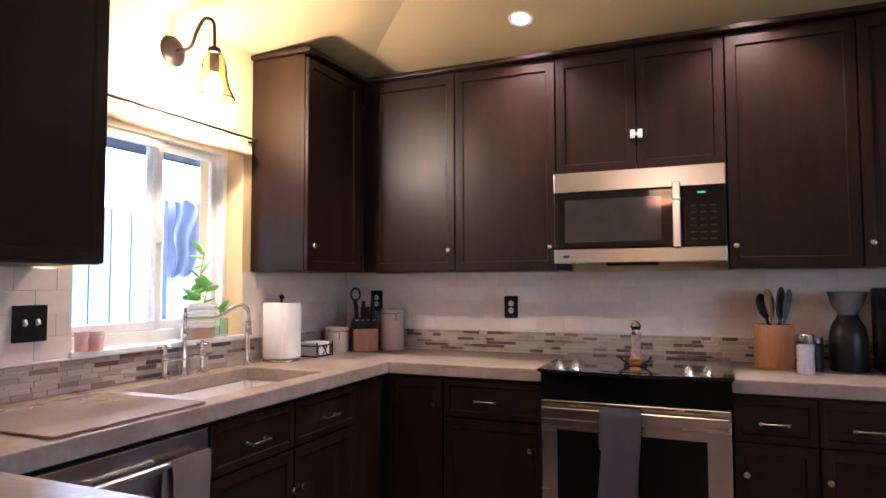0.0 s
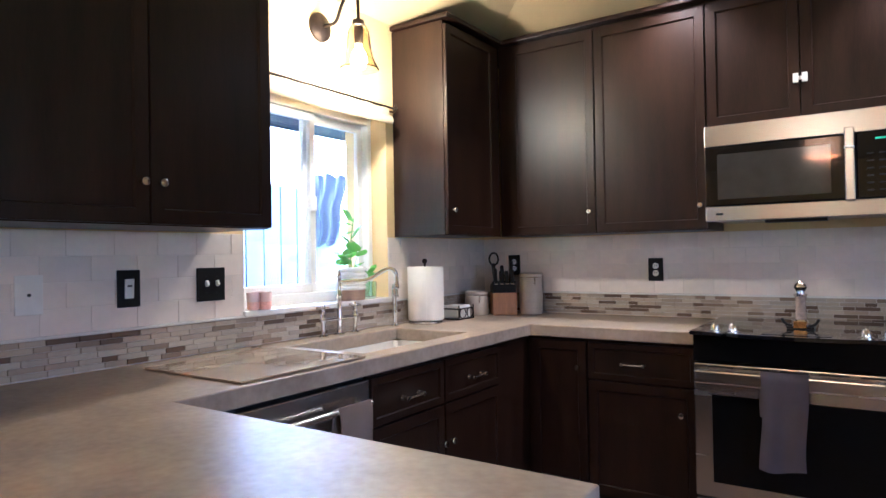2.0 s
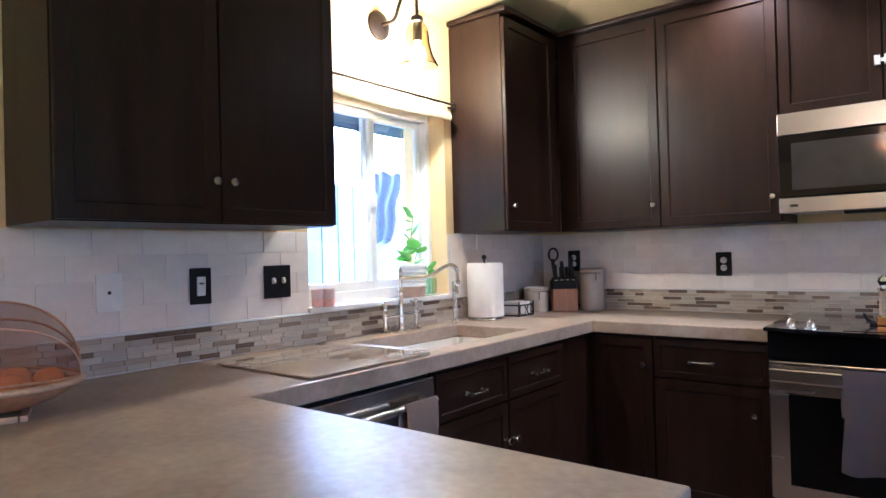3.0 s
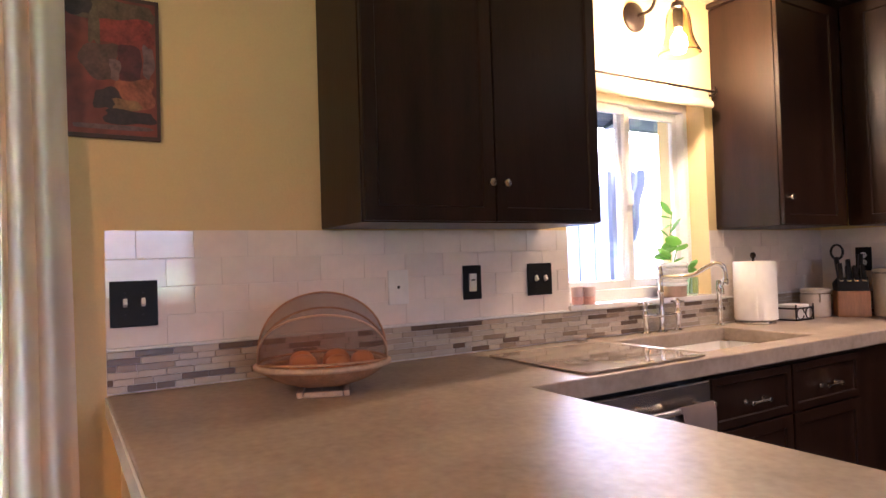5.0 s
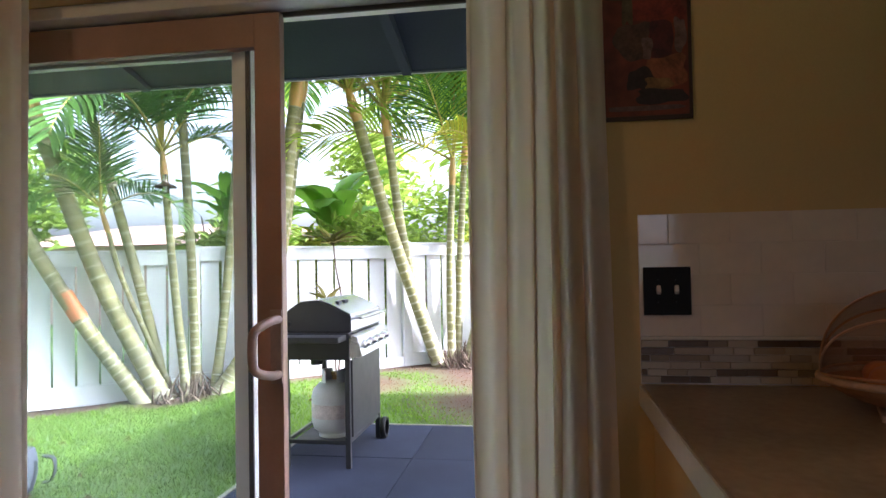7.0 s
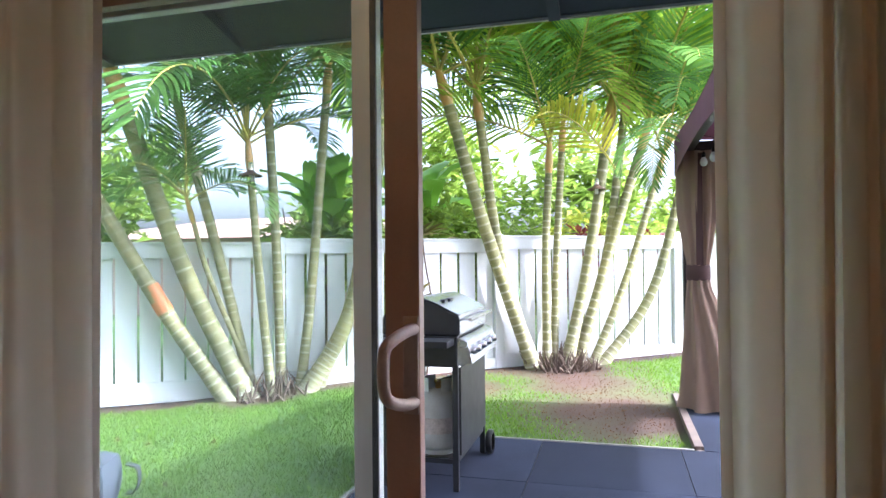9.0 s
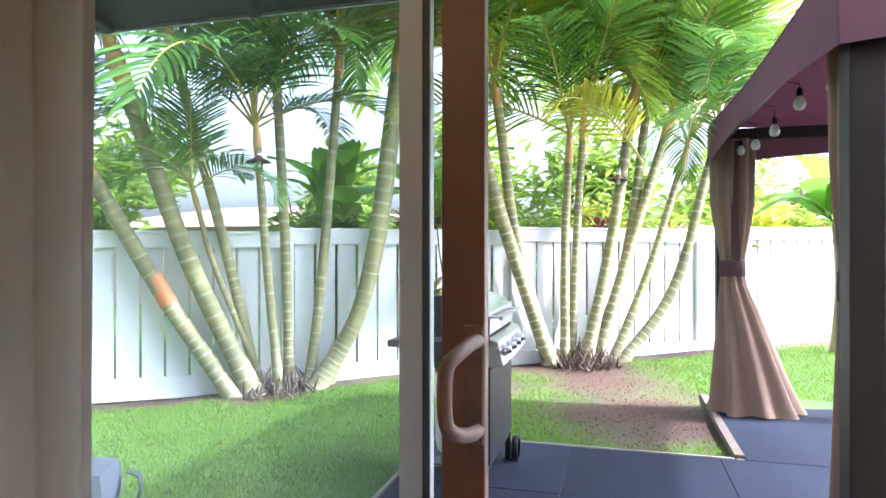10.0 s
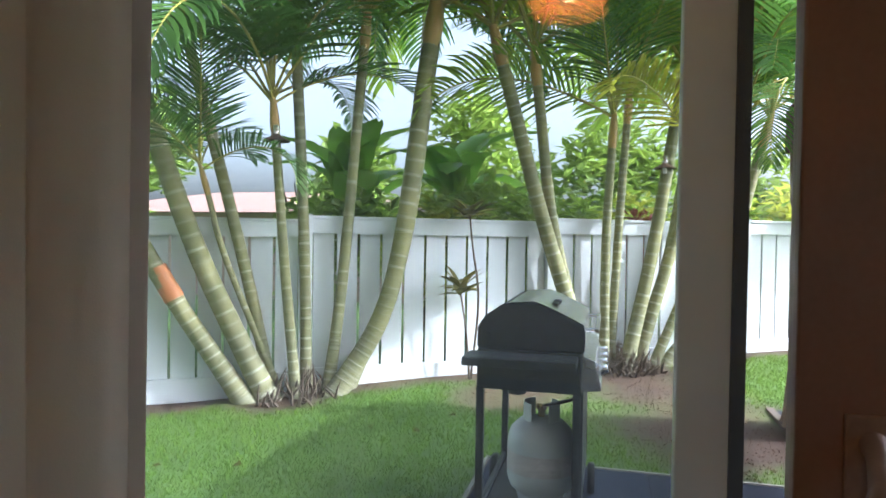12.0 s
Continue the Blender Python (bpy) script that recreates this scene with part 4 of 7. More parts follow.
def utensil(name, lean, turn, mat_, shape, label):
    m = Matrix.Translation((0.29, 3.34, CT + 0.03)) @ Matrix.Rotation(turn, 4, "Z") @ Matrix.Rotation(lean, 4, "Y")
    b = tube([m @ Vector((0.02, 0, 0)), m @ Vector((0.02, 0, 0.22))], 0.007, 8)
    w, h, th = shape
    s = bmesh.new()
    bmesh.ops.create_uvsphere(s, u_segments=14, v_segments=9, radius=1)
    for v in s.verts:
        v.co = (v.co.x * w * (1 + 0.25 * v.co.z), v.co.y * th, v.co.z * h)
    bmesh.ops.transform(s, matrix=m @ Matrix.Translation((0.02, 0, 0.20 + h * 0.9)) @ Matrix.Rotation(1.2 - turn, 4, "Z"), verts=s.verts)
    merge(b, s)
    tagged(part(name, b, mat_, None, "", 60), label, name.replace("_", " "), "utensils in the crock")


M_SPOONWOOD = mat("pale_spoon_wood", (0.42, 0.25, 0.13), 0.6, vary=0.2, scale=20, fine=150, bump=0.1)
M_SLATE = mat("slate_silicone", (0.09, 0.12, 0.15), 0.55, vary=0.1, scale=20, fine=100)
utensil("wooden_spoon", -0.13, 0.2, M_SPOONWOOD, (0.052, 0.072, 0.013), "pale wooden spoon standing in the crock")
utensil("ladle", -0.24, 0.0, M_BLACK, (0.046, 0.062, 0.024), "black ladle standing in the crock")
utensil("spatula", 0.06, 0.4, M_SLATE, (0.058, 0.078, 0.009), "grey silicone spatula standing in the crock")
utensil("turner", 0.15, -0.3, M_SLATE, (0.055, 0.075, 0.008), "grey silicone turner standing in the crock")
utensil("serving_spoon", 0.15, 0.9, M_BLACK, (0.050, 0.072, 0.018), "black serving spoon standing in the crock")

sg = thing("salt_shaker", (0.395, 3.15, CT), "clear salt grinder with a steel cap", "salt grinder")
part("jar", lathe([(0, CT), (0.034, CT), (0.036, CT + 0.006), (0.034, CT + 0.07), (0.036, CT + 0.125), (0.030, CT + 0.13), (0, CT + 0.131)], (0.395, 3.15, 0), 22), mat("salt_jar", (0.55, 0.53, 0.55), 0.15, vary=0.15, scale=60, fine=260, bump=0.1, coat=0.4), sg, "clear jar of white salt", 40)
part("cap", lathe([(0.035, CT + 0.131), (0.036, CT + 0.135), (0.036, CT + 0.168), (0.032, CT + 0.172), (0, CT + 0.173)], (0.395, 3.15, 0), 22), M_STEEL, sg, "steel screw cap", 40)
jr = thing("spice_jar", (0.445, 3.27, CT), "dark spice jar with a steel lid", "jar")
part("jar", lathe([(0, CT), (0.034, CT), (0.035, CT + 0.12), (0.03, CT + 0.125), (0, CT + 0.126)], (0.445, 3.27, 0), 20), M_BLACK, jr, "", 40)
part("lid", lathe([(0.033, CT + 0.126), (0.034, CT + 0.15), (0, CT + 0.152)], (0.445, 3.27, 0), 20), M_STEEL, jr, "steel lid", 40)

cg = thing("coffee_grinder", (0.585, 3.33, CT), "black electric coffee grinder with a grey hopper", "coffee grinder")
part("body", lathe([(0, CT), (0.074, CT), (0.077, CT + 0.01), (0.077, CT + 0.15), (0.066, CT + 0.20), (0.045, CT + 0.235), (0.040, CT + 0.25), (0, CT + 0.25)], (0.585, 3.33, 0), 28), M_BLACK, cg, "", 40)
part("hopper", lathe([(0.038, CT + 0.25), (0.060, CT + 0.29), (0.078, CT + 0.345), (0.080, CT + 0.352), (0.076, CT + 0.352), (0.055, CT + 0.295), (0, CT + 0.27)], (0.585, 3.33, 0), 28), mat("smoked_plastic", (0.12, 0.12, 0.13), 0.2, vary=0.2, scale=20, fine=100, bump=0.02), cg, "smoked grey funnel hopper", 40)
cm = thing("coffee_maker", (0.80, 3.33, CT), "tall black coffee maker on the counter", "coffee maker")
part("body", wbox(0.70, 0.92, 3.18, 3.47, CT, CT + 0.05, 0.012), M_BLACK, cm)
part("back", wbox(0.70, 0.92, 3.36, 3.47, CT + 0.05, CT + 0.37, 0.012), M_BLACK, cm)
part("top", wbox(0.70, 0.92, 3.19, 3.36, CT + 0.27, CT + 0.37, 0.012), M_BLACK, cm)
part("carafe", lathe([(0, CT + 0.052), (0.07, CT + 0.052), (0.078, CT + 0.08), (0.07, CT + 0.17), (0.05, CT + 0.20), (0, CT + 0.205)], (0.81, 3.27, 0), 24), M_BLACKGLASS, cm, "dark glass carafe", 40)

# ---- window sill things ----
M_LEAF = leafy("house_plant_leaf", (0.16, 0.40, 0.06), 0.25, 0.45)
SZ = WIN[2] + 0.012


def leaf(m, length, width, curl=0.15):
    b = bmesh.new()
    rows = []
    for i in range(7):
        s = i / 6
        w = width * math.sin(math.pi * min(0.98, s * 0.92 + 0.06)) ** 0.8
        z = curl * length * math.sin(s * math.pi * 0.8)
        rows.append([b.verts.new((s * length, k * w / 2, z - abs(k) * 0.12 * w)) for k in (-1, -0.5, 0, 0.5, 1)])
    for a, c in zip(rows, rows[1:]):
        for k in range(4):
            b.faces.new((a[k], a[k + 1], c[k + 1], c[k]))
    bmesh.ops.transform(b, matrix=m, verts=b.verts)
    return b


pl = thing("potted_plant", (-2.163, 2.285, SZ), "leggy green vine in a white striped pot on the sill", "potted plant")
bm = lathe([(0, SZ), (0.058, SZ), (0.062, SZ + 0.004), (0.065, SZ + 0.05)], (-2.163, 2.285, 0), 28)
part("pot_foot", bm, mat("tan_clay", (0.38, 0.26, 0.18), 0.8, vary=0.2, scale=30, fine=150), pl, "tan clay foot of the pot", 40)
prof = [(0.065, SZ + 0.05)]
for k in range(5):
    z = SZ + 0.05 + k * 0.022
    prof += [(0.063 + k * 0.001, z + 0.002), (0.070 + k * 0.001, z + 0.006), (0.070 + k * 0.001, z + 0.016), (0.063 + k * 0.001, z + 0.0205)]
prof += [(0.062, SZ + 0.16), (0.060, SZ + 0.135), (0, SZ + 0.135)]
part("pot", lathe(prof, (-2.163, 2.285, 0), 32), M_CERAMIC, pl, "white ribbed pot", 30)
stems = [[(-2.163, 2.285, SZ + 0.13), (-2.16, 2.275, SZ + 0.22), (-2.15, 2.27, SZ + 0.31), (-2.155, 2.295, SZ + 0.40)],
         [(-2.163, 2.285, SZ + 0.13), (-2.14, 2.235, SZ + 0.18), (-2.12, 2.205, SZ + 0.21), (-2.10, 2.175, SZ + 0.19)],
         [(-2.163, 2.295, SZ + 0.13), (-2.16, 2.315, SZ + 0.20), (-2.15, 2.345, SZ + 0.26)]]
for st in stems:
    path = smooth_path(st, 6)
    part("stem", tube(path, 0.0022, 6), M_LEAF, pl, "", 60)
rnd = random.Random(4)
for st, count, size in ((stems[0], 7, 0.078), (stems[1], 5, 0.07), (stems[2], 3, 0.072)):
    path = smooth_path(st, 8)
    for k in range(count):
        p = path[int(len(path) * (0.35 + 0.64 * k / max(1, count - 1))) - 1]
        lm = Matrix.Translation(p) @ Euler((rnd.uniform(-0.5, 0.5), rnd.uniform(-0.9, 0.5), rnd.uniform(0, 6.28))).to_matrix().to_4x4()
        part("leaf", leaf(lm, size * rnd.uniform(0.8, 1.2), size * 1.0), M_LEAF, pl, "", 60)
gj = thing("glass_jar", (-2.165, 2.41, SZ), "green glass jar with a small cutting", "jar")
part("jar", lathe([(0, SZ), (0.036, SZ), (0.040, SZ + 0.01), (0.042, SZ + 0.07), (0.039, SZ + 0.085), (0.037, SZ + 0.085), (0.039, SZ + 0.07), (0.037, SZ + 0.012), (0, SZ + 0.008)], (-2.165, 2.41, 0), 24), M_GREENGLASS, gj, "", 40)
part("stem", tube(smooth_path([(-2.165, 2.41, SZ + 0.01), (-2.16, 2.415, SZ + 0.10), (-2.155, 2.425, SZ + 0.15)], 5), 0.002, 6), M_LEAF, gj, "", 60)
for k in range(5):
    lm = Matrix.Translation((-2.158, 2.418, SZ + 0.09 + k * 0.013)) @ Euler((0.2, -0.6, k * 1.9)).to_matrix().to_4x4()
    part("leaf", leaf(lm, 0.045, 0.042), M_LEAF, gj, "", 60)
M_PINK = mat("pink_wax", (0.80, 0.48, 0.40), 0.45, vary=0.2, scale=40, fine=150)
for i, (dx, dy) in enumerate(((0, 0), (0.025, 0.045), (-0.03, 0.05))):
    cn = thing("votive_candle", (-2.13 + dx, 1.655 + dy, SZ), "small pink candle in a clear cup on the sill", "candle", "candles on the sill")
    part("cup", lathe([(0, SZ), (0.021, SZ), (0.024, SZ + 0.05), (0.026, SZ + 0.072), (0.024, SZ + 0.072), (0.022, SZ + 0.05), (0, SZ + 0.044)], (-2.13 + dx, 1.655 + dy, 0), 18), mat("pale_pink_glass", (0.80, 0.62, 0.60), 0.12, vary=0.1, coat=0.4), cn, "", 40)
    part("wax", lathe([(0, SZ + 0.002), (0.0235, SZ + 0.003), (0.0238, SZ + 0.034), (0, SZ + 0.036)], (-2.13 + dx, 1.655 + dy, 0), 18), M_PINK, cn, "pink wax", 40)


# ---- wall plates ----
def plate(way, at, width, height, kind, label, material=None):
    m = face(way, *at)
    t = thing("switch_plate" if kind != "outlet" else "wall_outlet", at, label, "light switch" if kind != "outlet" else "wall outlet")
    part("cover", box(m, -width / 2, width / 2, -height / 2, height / 2, 0, 0.006, 0.0025), material or M_PLATE, t)
    if kind == "toggle":
        for u in (-0.023, 0.023):
            tb = box(m @ Matrix.Translation((u, 0.0, 0.005)) @ Matrix.Rotation(-0.5, 4, "X"), -0.005, 0.005, -0.010, 0.010, 0, 0.016, 0.002)
            part("toggle", tb, M_WHITE, t, "white toggle lever")
        for u in (-0.023, 0.023):
            for v in (-0.03, 0.03):
                part("screw", lathe([(0.003, 0), (0.003, 0.001), (0, 0.0015)], segs=10, m=m @ Matrix.Translation((u, v, 0.006))), M_BLACK, t)
    elif kind == "rocker":
        part("rocker", box(m @ Matrix.Rotation(0.05, 4, "X"), -0.016, 0.016, -0.033, 0.033, 0.004, 0.010, 0.002), M_WHITE, t, "white rocker switch")
        part("indicator", box(m, -0.008, 0.008, 0.006, 0.012, 0.0085, 0.0115, 0.0005), M_GREYPRINT, t)
    elif kind == "outlet":
        for v in (-0.02, 0.02):
            ob = part("socket", lathe([(0.017, 0.005), (0.016, 0.008), (0, 0.008)], segs=20, m=m @ Matrix.Translation((0, v, 0))), M_WHITE, t, "white socket face", 40)
            sb = box(m, -0.007, -0.005, v - 0.001, v + 0.007, 0.0081, 0.0085, 0)
            box(m, 0.005, 0.007, v - 0.001, v + 0.007, 0.0081, 0.0085, 0, sb)
            part("slot", sb, M_BLACK, ob)
    elif kind == "blank":
        part("jack", lathe([(0.006, 0.005), (0.005, 0.008), (0, 0.008)], segs=14, m=m), M_BLACK, t, "small black cable hole")
    return t


TW = W + 0.0065
plate("+x", (TW, -0.004, 1.16), 0.122, 0.128, "toggle", "black double toggle switch plate on white tiles")
plate("+x", (TW, 0.824, 1.168), 0.078, 0.120, "blank", "white blank cable plate on white tiles", M_CERAMIC)
plate("+x", (TW, 1.132, 1.172), 0.080, 0.126, "rocker", "black switch plate with a white rocker")
plate("+x", (TW, 1.455, 1.172), 0.122, 0.126, "toggle", "black double toggle plate beside the window")
plate("-y", (-1.034, N - 0.0065, 1.170), 0.080, 0.126, "outlet", "black outlet plate on white tiles")
plate("-y", (-1.91, N - 0.0065, 1.20), 0.080, 0.126, "outlet", "black outlet plate behind the knife block")

# ---- fruit basket on the peninsula ----
BX, BY = -1.80, 0.425
fb = thing("fruit_basket", (BX, BY, CT), "woven bamboo fruit basket under an open mesh dome", "fruit basket")
BM = Matrix.Translation((BX, BY, CT)) @ Matrix.Rotation(radians(-22), 4, "Z")
M_WICKER = mat("woven_bamboo", (0.40, 0.21, 0.10), 0.6, vary=0.3, scale=25, fine=120, bump=0.3)
M_RIM = mat("pale_cane", (0.50, 0.34, 0.22), 0.5, vary=0.2, scale=25, fine=120, bump=0.1)
bm = None
for s in (-1, 1):
    bm = box(BM, -0.075, 0.075, s * 0.06 - 0.008, s * 0.06 + 0.008, 0.0, 0.014, 0.003, bm)
    bm = box(BM, s * 0.07 - 0.008, s * 0.07 + 0.008, -0.05, 0.05, 0.0, 0.0145, 0.003, bm)
part("foot", bm, M_RIM, fb, "pale wooden foot frame")
AX, AY = 0.145, 0.176
bm = bmesh.new()
rows = []
for j in range(10):
    a = j / 9 * math.pi / 2
    rr, z = math.sin(a) ** 0.8 * 0.55 + 0.45 * (j / 9), 0.016 + 0.060 * (1 - math.cos(a)) ** 0.9
    rows.append([bm.verts.new(BM @ Vector((AX * rr * math.cos(t * math.pi / 24), AY * rr * math.sin(t * math.pi / 24), z + 0.0015 * (-1) ** (t + j)))) for t in range(48)])
for a, c in zip(rows, rows[1:]):
    for i in range(48):
        bm.faces.new((a[i], a[(i + 1) % 48], c[(i + 1) % 48], c[i]))
bm.faces.new(rows[0][::-1])
bm.normal_update()
bmesh.ops.solidify(bm, geom=bm.faces[:], thickness=0.004)
part("bowl", bm, M_WICKER, fb, "", 60)
part("rim", tube([BM @ Vector((AX * math.cos(t * math.pi / 24), AY * math.sin(t * math.pi / 24), 0.077)) for t in range(49)], 0.008, 8), M_RIM, fb, "pale cane rim", 60)
# mesh dome: hoops that swing on a pivot at each end, with netting between
M_NET = mat("brown_net", (0.22, 0.085, 0.05), 0.7, vary=0.1, scale=20, fine=200, bump=0)
nt = M_NET.node_tree
mixn, trn, wv = nt.nodes.new("ShaderNodeMixShader"), nt.nodes.new("ShaderNodeBsdfTransparent"), nt.nodes.new("ShaderNodeTexChecker")
mixn.inputs[0].default_value = 0.36
nt.links.new(trn.outputs[0], mixn.inputs[1])
nt.links.new(nt.nodes["Principled BSDF"].outputs[0], mixn.inputs[2])
nt.links.new(mixn.outputs[0], nt.nodes["Material Output"].inputs["Surface"])
nt.nodes.remove(wv)


def dome(p, s):
    """p: 0 to 1 along the pivot axis arc, s: 0 to 1 round the hoops."""
    a, b = math.pi * p, math.pi * (0.02 + 0.96 * s)
    return BM @ Vector((AX * 0.98 * math.sin(a) * math.cos(b), -AY * 0.98 * math.cos(a), 0.080 + 0.188 * math.sin(a) ** 0.8 * math.sin(b)))


bm = bmesh.new()
g = [[bm.verts.new(dome(0.02 + 0.96 * i / 20, j / 14)) for i in range(21)] for j in range(15)]
for a, c in zip(g, g[1:]):
    for i in range(20):
        bm.faces.new((a[i], a[i + 1], c[i + 1], c[i]))
part("net_cover", bm, M_NET, fb, "brown see-through mesh cover", 80)
for s in (0.0, 0.24, 0.5, 0.74, 1.0):
    part("hoop", tube([dome(i / 24, s) for i in range(25)], 0.0036 if s in (0.0, 1.0) else 0.0028, 8), M_RIM if s == 0.24 else M_WICKER, fb, "bent cane hoop", 60)
M_ORANGE = mat("orange_peel", (0.70, 0.24, 0.05), 0.5, vary=0.12, scale=30, fine=180, bump=0.2)
for i, (u, v, r) in enumerate(((-0.05, -0.06, 0.034), (0.04, -0.05, 0.037), (-0.03, 0.035, 0.038), (0.06, 0.04, 0.035), (0.0, 0.105, 0.033))):
    s = bmesh.new()
    bmesh.ops.create_uvsphere(s, u_segments=24, v_segments=14, radius=r)
    for v_ in s.verts:
        v_.co.z *= 0.92
        v_.co *= 1 - 0.06 * math.exp(-((v_.co.x ** 2 + v_.co.y ** 2) / (r * 0.3) ** 2))
    bmesh.ops.translate(s, verts=s.verts, vec=BM @ Vector((u, v, 0.077)))
    tagged(part("orange", s, M_ORANGE, None, "", 60), "ripe orange lying in the woven basket", "orange", "oranges in the basket")

# ---- poster ----
po = thing("poster", (W + 0.004, -0.045, 1.82), "red and brown framed art print on the yellow wall", "poster")
PM = face("+x", W + 0.002, -0.168, 1.62)
part("backing", box(PM, 0, 0.243, 0, 0.405, 0, 0.008, 0.002), mat("dark_brown_edge", (0.05, 0.025, 0.018), 0.6), po, "dark brown border")
M_PRINT = mat("printed_sheet", (0.17, 0.035, 0.025), 0.55, vary=0.5, scale=9, fine=40, bump=0, second=(0.24, 0.05, 0.03))
part("sheet", box(PM, 0.010, 0.233, 0.012, 0.393, 0.0082, 0.0092, 0), M_PRINT, po, "rust red printed sheet")


def patch(name, col, u, v, w, h, k, wob=0.22):
    """A soft-edged printed patch with an uneven outline."""
    bm = bmesh.new()
    n_ = 26
    q = rnd.uniform(0, 6)
    ring = []
    for t in range(n_):
        a = t * 2 * math.pi / n_
        s = 1 + wob * (math.sin(3 * a + q) * 0.6 + math.sin(5 * a + 2 * q) * 0.4)
        box_r = 1 / max(abs(math.cos(a)), abs(math.sin(a))) ** 0.65
        x = min(max(u + w / 2 * math.cos(a) * s * box_r, 0.0105), 0.2325)
        y = min(max(v + h / 2 * math.sin(a) * s * box_r, 0.0125), 0.3925)
        ring.append(bm.verts.new(PM @ Vector((x, y, 0.0094 + 0.00012 * k))))
    bm.faces.new(ring)
    part(name, bm, mat("print_" + name, col, 0.55, vary=0.6, scale=30, fine=110, bump=0), po)


patch("olive_patch", (0.085, 0.055, 0.028), 0.12, 0.36, 0.22, 0.06, 0)
patch("red_patch", (0.21, 0.030, 0.020), 0.155, 0.30, 0.15, 0.08, 1)
patch("dark_patch", (0.030, 0.016, 0.014), 0.04, 0.365, 0.07, 0.06, 2)
patch("olive_patch", (0.10, 0.07, 0.035), 0.078, 0.31, 0.028, 0.10, 3)
patch("brown_patch", (0.085, 0.042, 0.030), 0.090, 0.215, 0.09, 0.10, 4)
patch("plum_patch", (0.075, 0.014, 0.018), 0.165, 0.215, 0.060, 0.11, 5, 0.08)
patch("mauve_patch", (0.15, 0.085, 0.075), 0.128, 0.195, 0.026, 0.06, 6)
patch("mauve_patch", (0.15, 0.085, 0.075), 0.213, 0.225, 0.030, 0.09, 7)
patch("orange_patch", (0.24, 0.075, 0.035), 0.175, 0.130, 0.11, 0.08, 8)
patch("dark_patch", (0.035, 0.018, 0.016), 0.110, 0.110, 0.07, 0.06, 9)
patch("tan_patch", (0.22, 0.11, 0.04), 0.155, 0.095, 0.07, 0.035, 10)
patch("dark_patch", (0.030, 0.014, 0.014), 0.160, 0.062, 0.13, 0.04, 11)
patch("lettering", (0.13, 0.07, 0.06), 0.12, 0.032, 0.20, 0.014, 12, 0.05)


# ---- sliding door and curtains ----
M_ALU = mat("bronzed_stile", (0.40, 0.26, 0.20), 0.4, vary=0.08, scale=6, fine=120, bump=0.03)
M_TRACK = mat("dark_track", (0.04, 0.035, 0.03), 0.5, vary=0.2, scale=20, fine=100)
M_PATIOGLASS = glass("door_glass", (0.93, 0.98, 0.97))
pn, pl_ = M_PATIOGLASS.node_tree.nodes, M_PATIOGLASS.node_tree.links
# patchy translucent veil mixed into the glass to make the pane hazy
film_, haze, dn, dr_ = pn.new("ShaderNodeMixShader"), pn.new("ShaderNodeBsdfTranslucent"), pn.new("ShaderNodeTexNoise"), pn.new("ShaderNodeMapRange")
haze.inputs["Color"].default_value = (0.80, 0.90, 0.92, 1)
dn.inputs["Scale"].default_value, dn.inputs["Detail"].default_value = 2.2, 5
dr_.inputs[3].default_value, dr_.inputs[4].default_value = 0.0, 0.026
pl_.new(dn.outputs["Fac"], dr_.inputs[0])
pl_.new(dr_.outputs[0], film_.inputs[0])
pl_.new(pn["Principled BSDF"].outputs[0], film_.inputs[1])
pl_.new(haze.outputs[0], film_.inputs[2])
pl_.new(film_.outputs[0], pn["Material Output"].inputs["Surface"])
sd = thing("sliding_door", (-2.34, -1.2, 0), "white framed glass patio door, slid half open", "door", "", "structure")
dy0, dy1, dz0, dz1 = DOOR
bm = wbox(WO + 0.005, W - 0.10, dy0 + 0.001, dy0 + 0.045, 0.001, dz1 - 0.002, 0.004)
wbox(WO + 0.005, W - 0.10, dy1 - 0.045, dy1 - 0.001, 0.001, dz1 - 0.002, 0.004, bm)
wbox(WO + 0.005, W - 0.10, dy0 + 0.045, dy1 - 0.045, dz1 - 0.045, dz1 - 0.002, 0.004, bm)
wbox(WO + 0.005, W - 0.10, dy0 + 0.045, dy1 - 0.045, 0.0005, 0.022, 0.003, bm)
part("door_frame", bm, M_WHITE, sd, "white door frame")
part("track", wbox(-2.335, -2.325, dy0 + 0.05, dy1 - 0.05, dz1 - 0.062, dz1 - 0.046, 0.001), M_TRACK, sd, "dark upper track")


def panel(name, x, ya, yb, stile, material, label):
    th = 0.019
    b = None
    for p in ((ya, ya + stile, 0.026, dz1 - 0.055), (yb - stile, yb, 0.026, dz1 - 0.055), (ya + stile, yb - stile, 0.026, 0.15), (ya + stile, yb - stile, dz1 - 0.165, dz1 - 0.055)):
        b = wbox(x - th, x + th, p[0], p[1], p[2], p[3], 0.003, b)
    f = part(name, b, material, sd, label)
    pane = part("pane", wbox(x - 0.003, x + 0.003, ya + stile - 0.005, yb - stile + 0.005, 0.145, dz1 - 0.16, 0), M_PATIOGLASS, f, "clear glass pane")
    pane.visible_shadow = False
    return f


panel("fixed_panel", -2.385, dy0 + 0.05, -1.292, 0.068, M_WHITE, "white fixed door panel")
sl = panel("sliding_panel", -2.315, dy0 + 0.06, -1.158, 0.088, M_ALU, "bronzed sliding panel, slid open")
# thin black strip set in the gap between the two panels
part("gap_strip", wbox(-2.3555, -2.346, -1.302, -1.286, 0.03, dz1 - 0.06, 0.001), M_TRACK, sd, "black strip in the gap between the door panels")
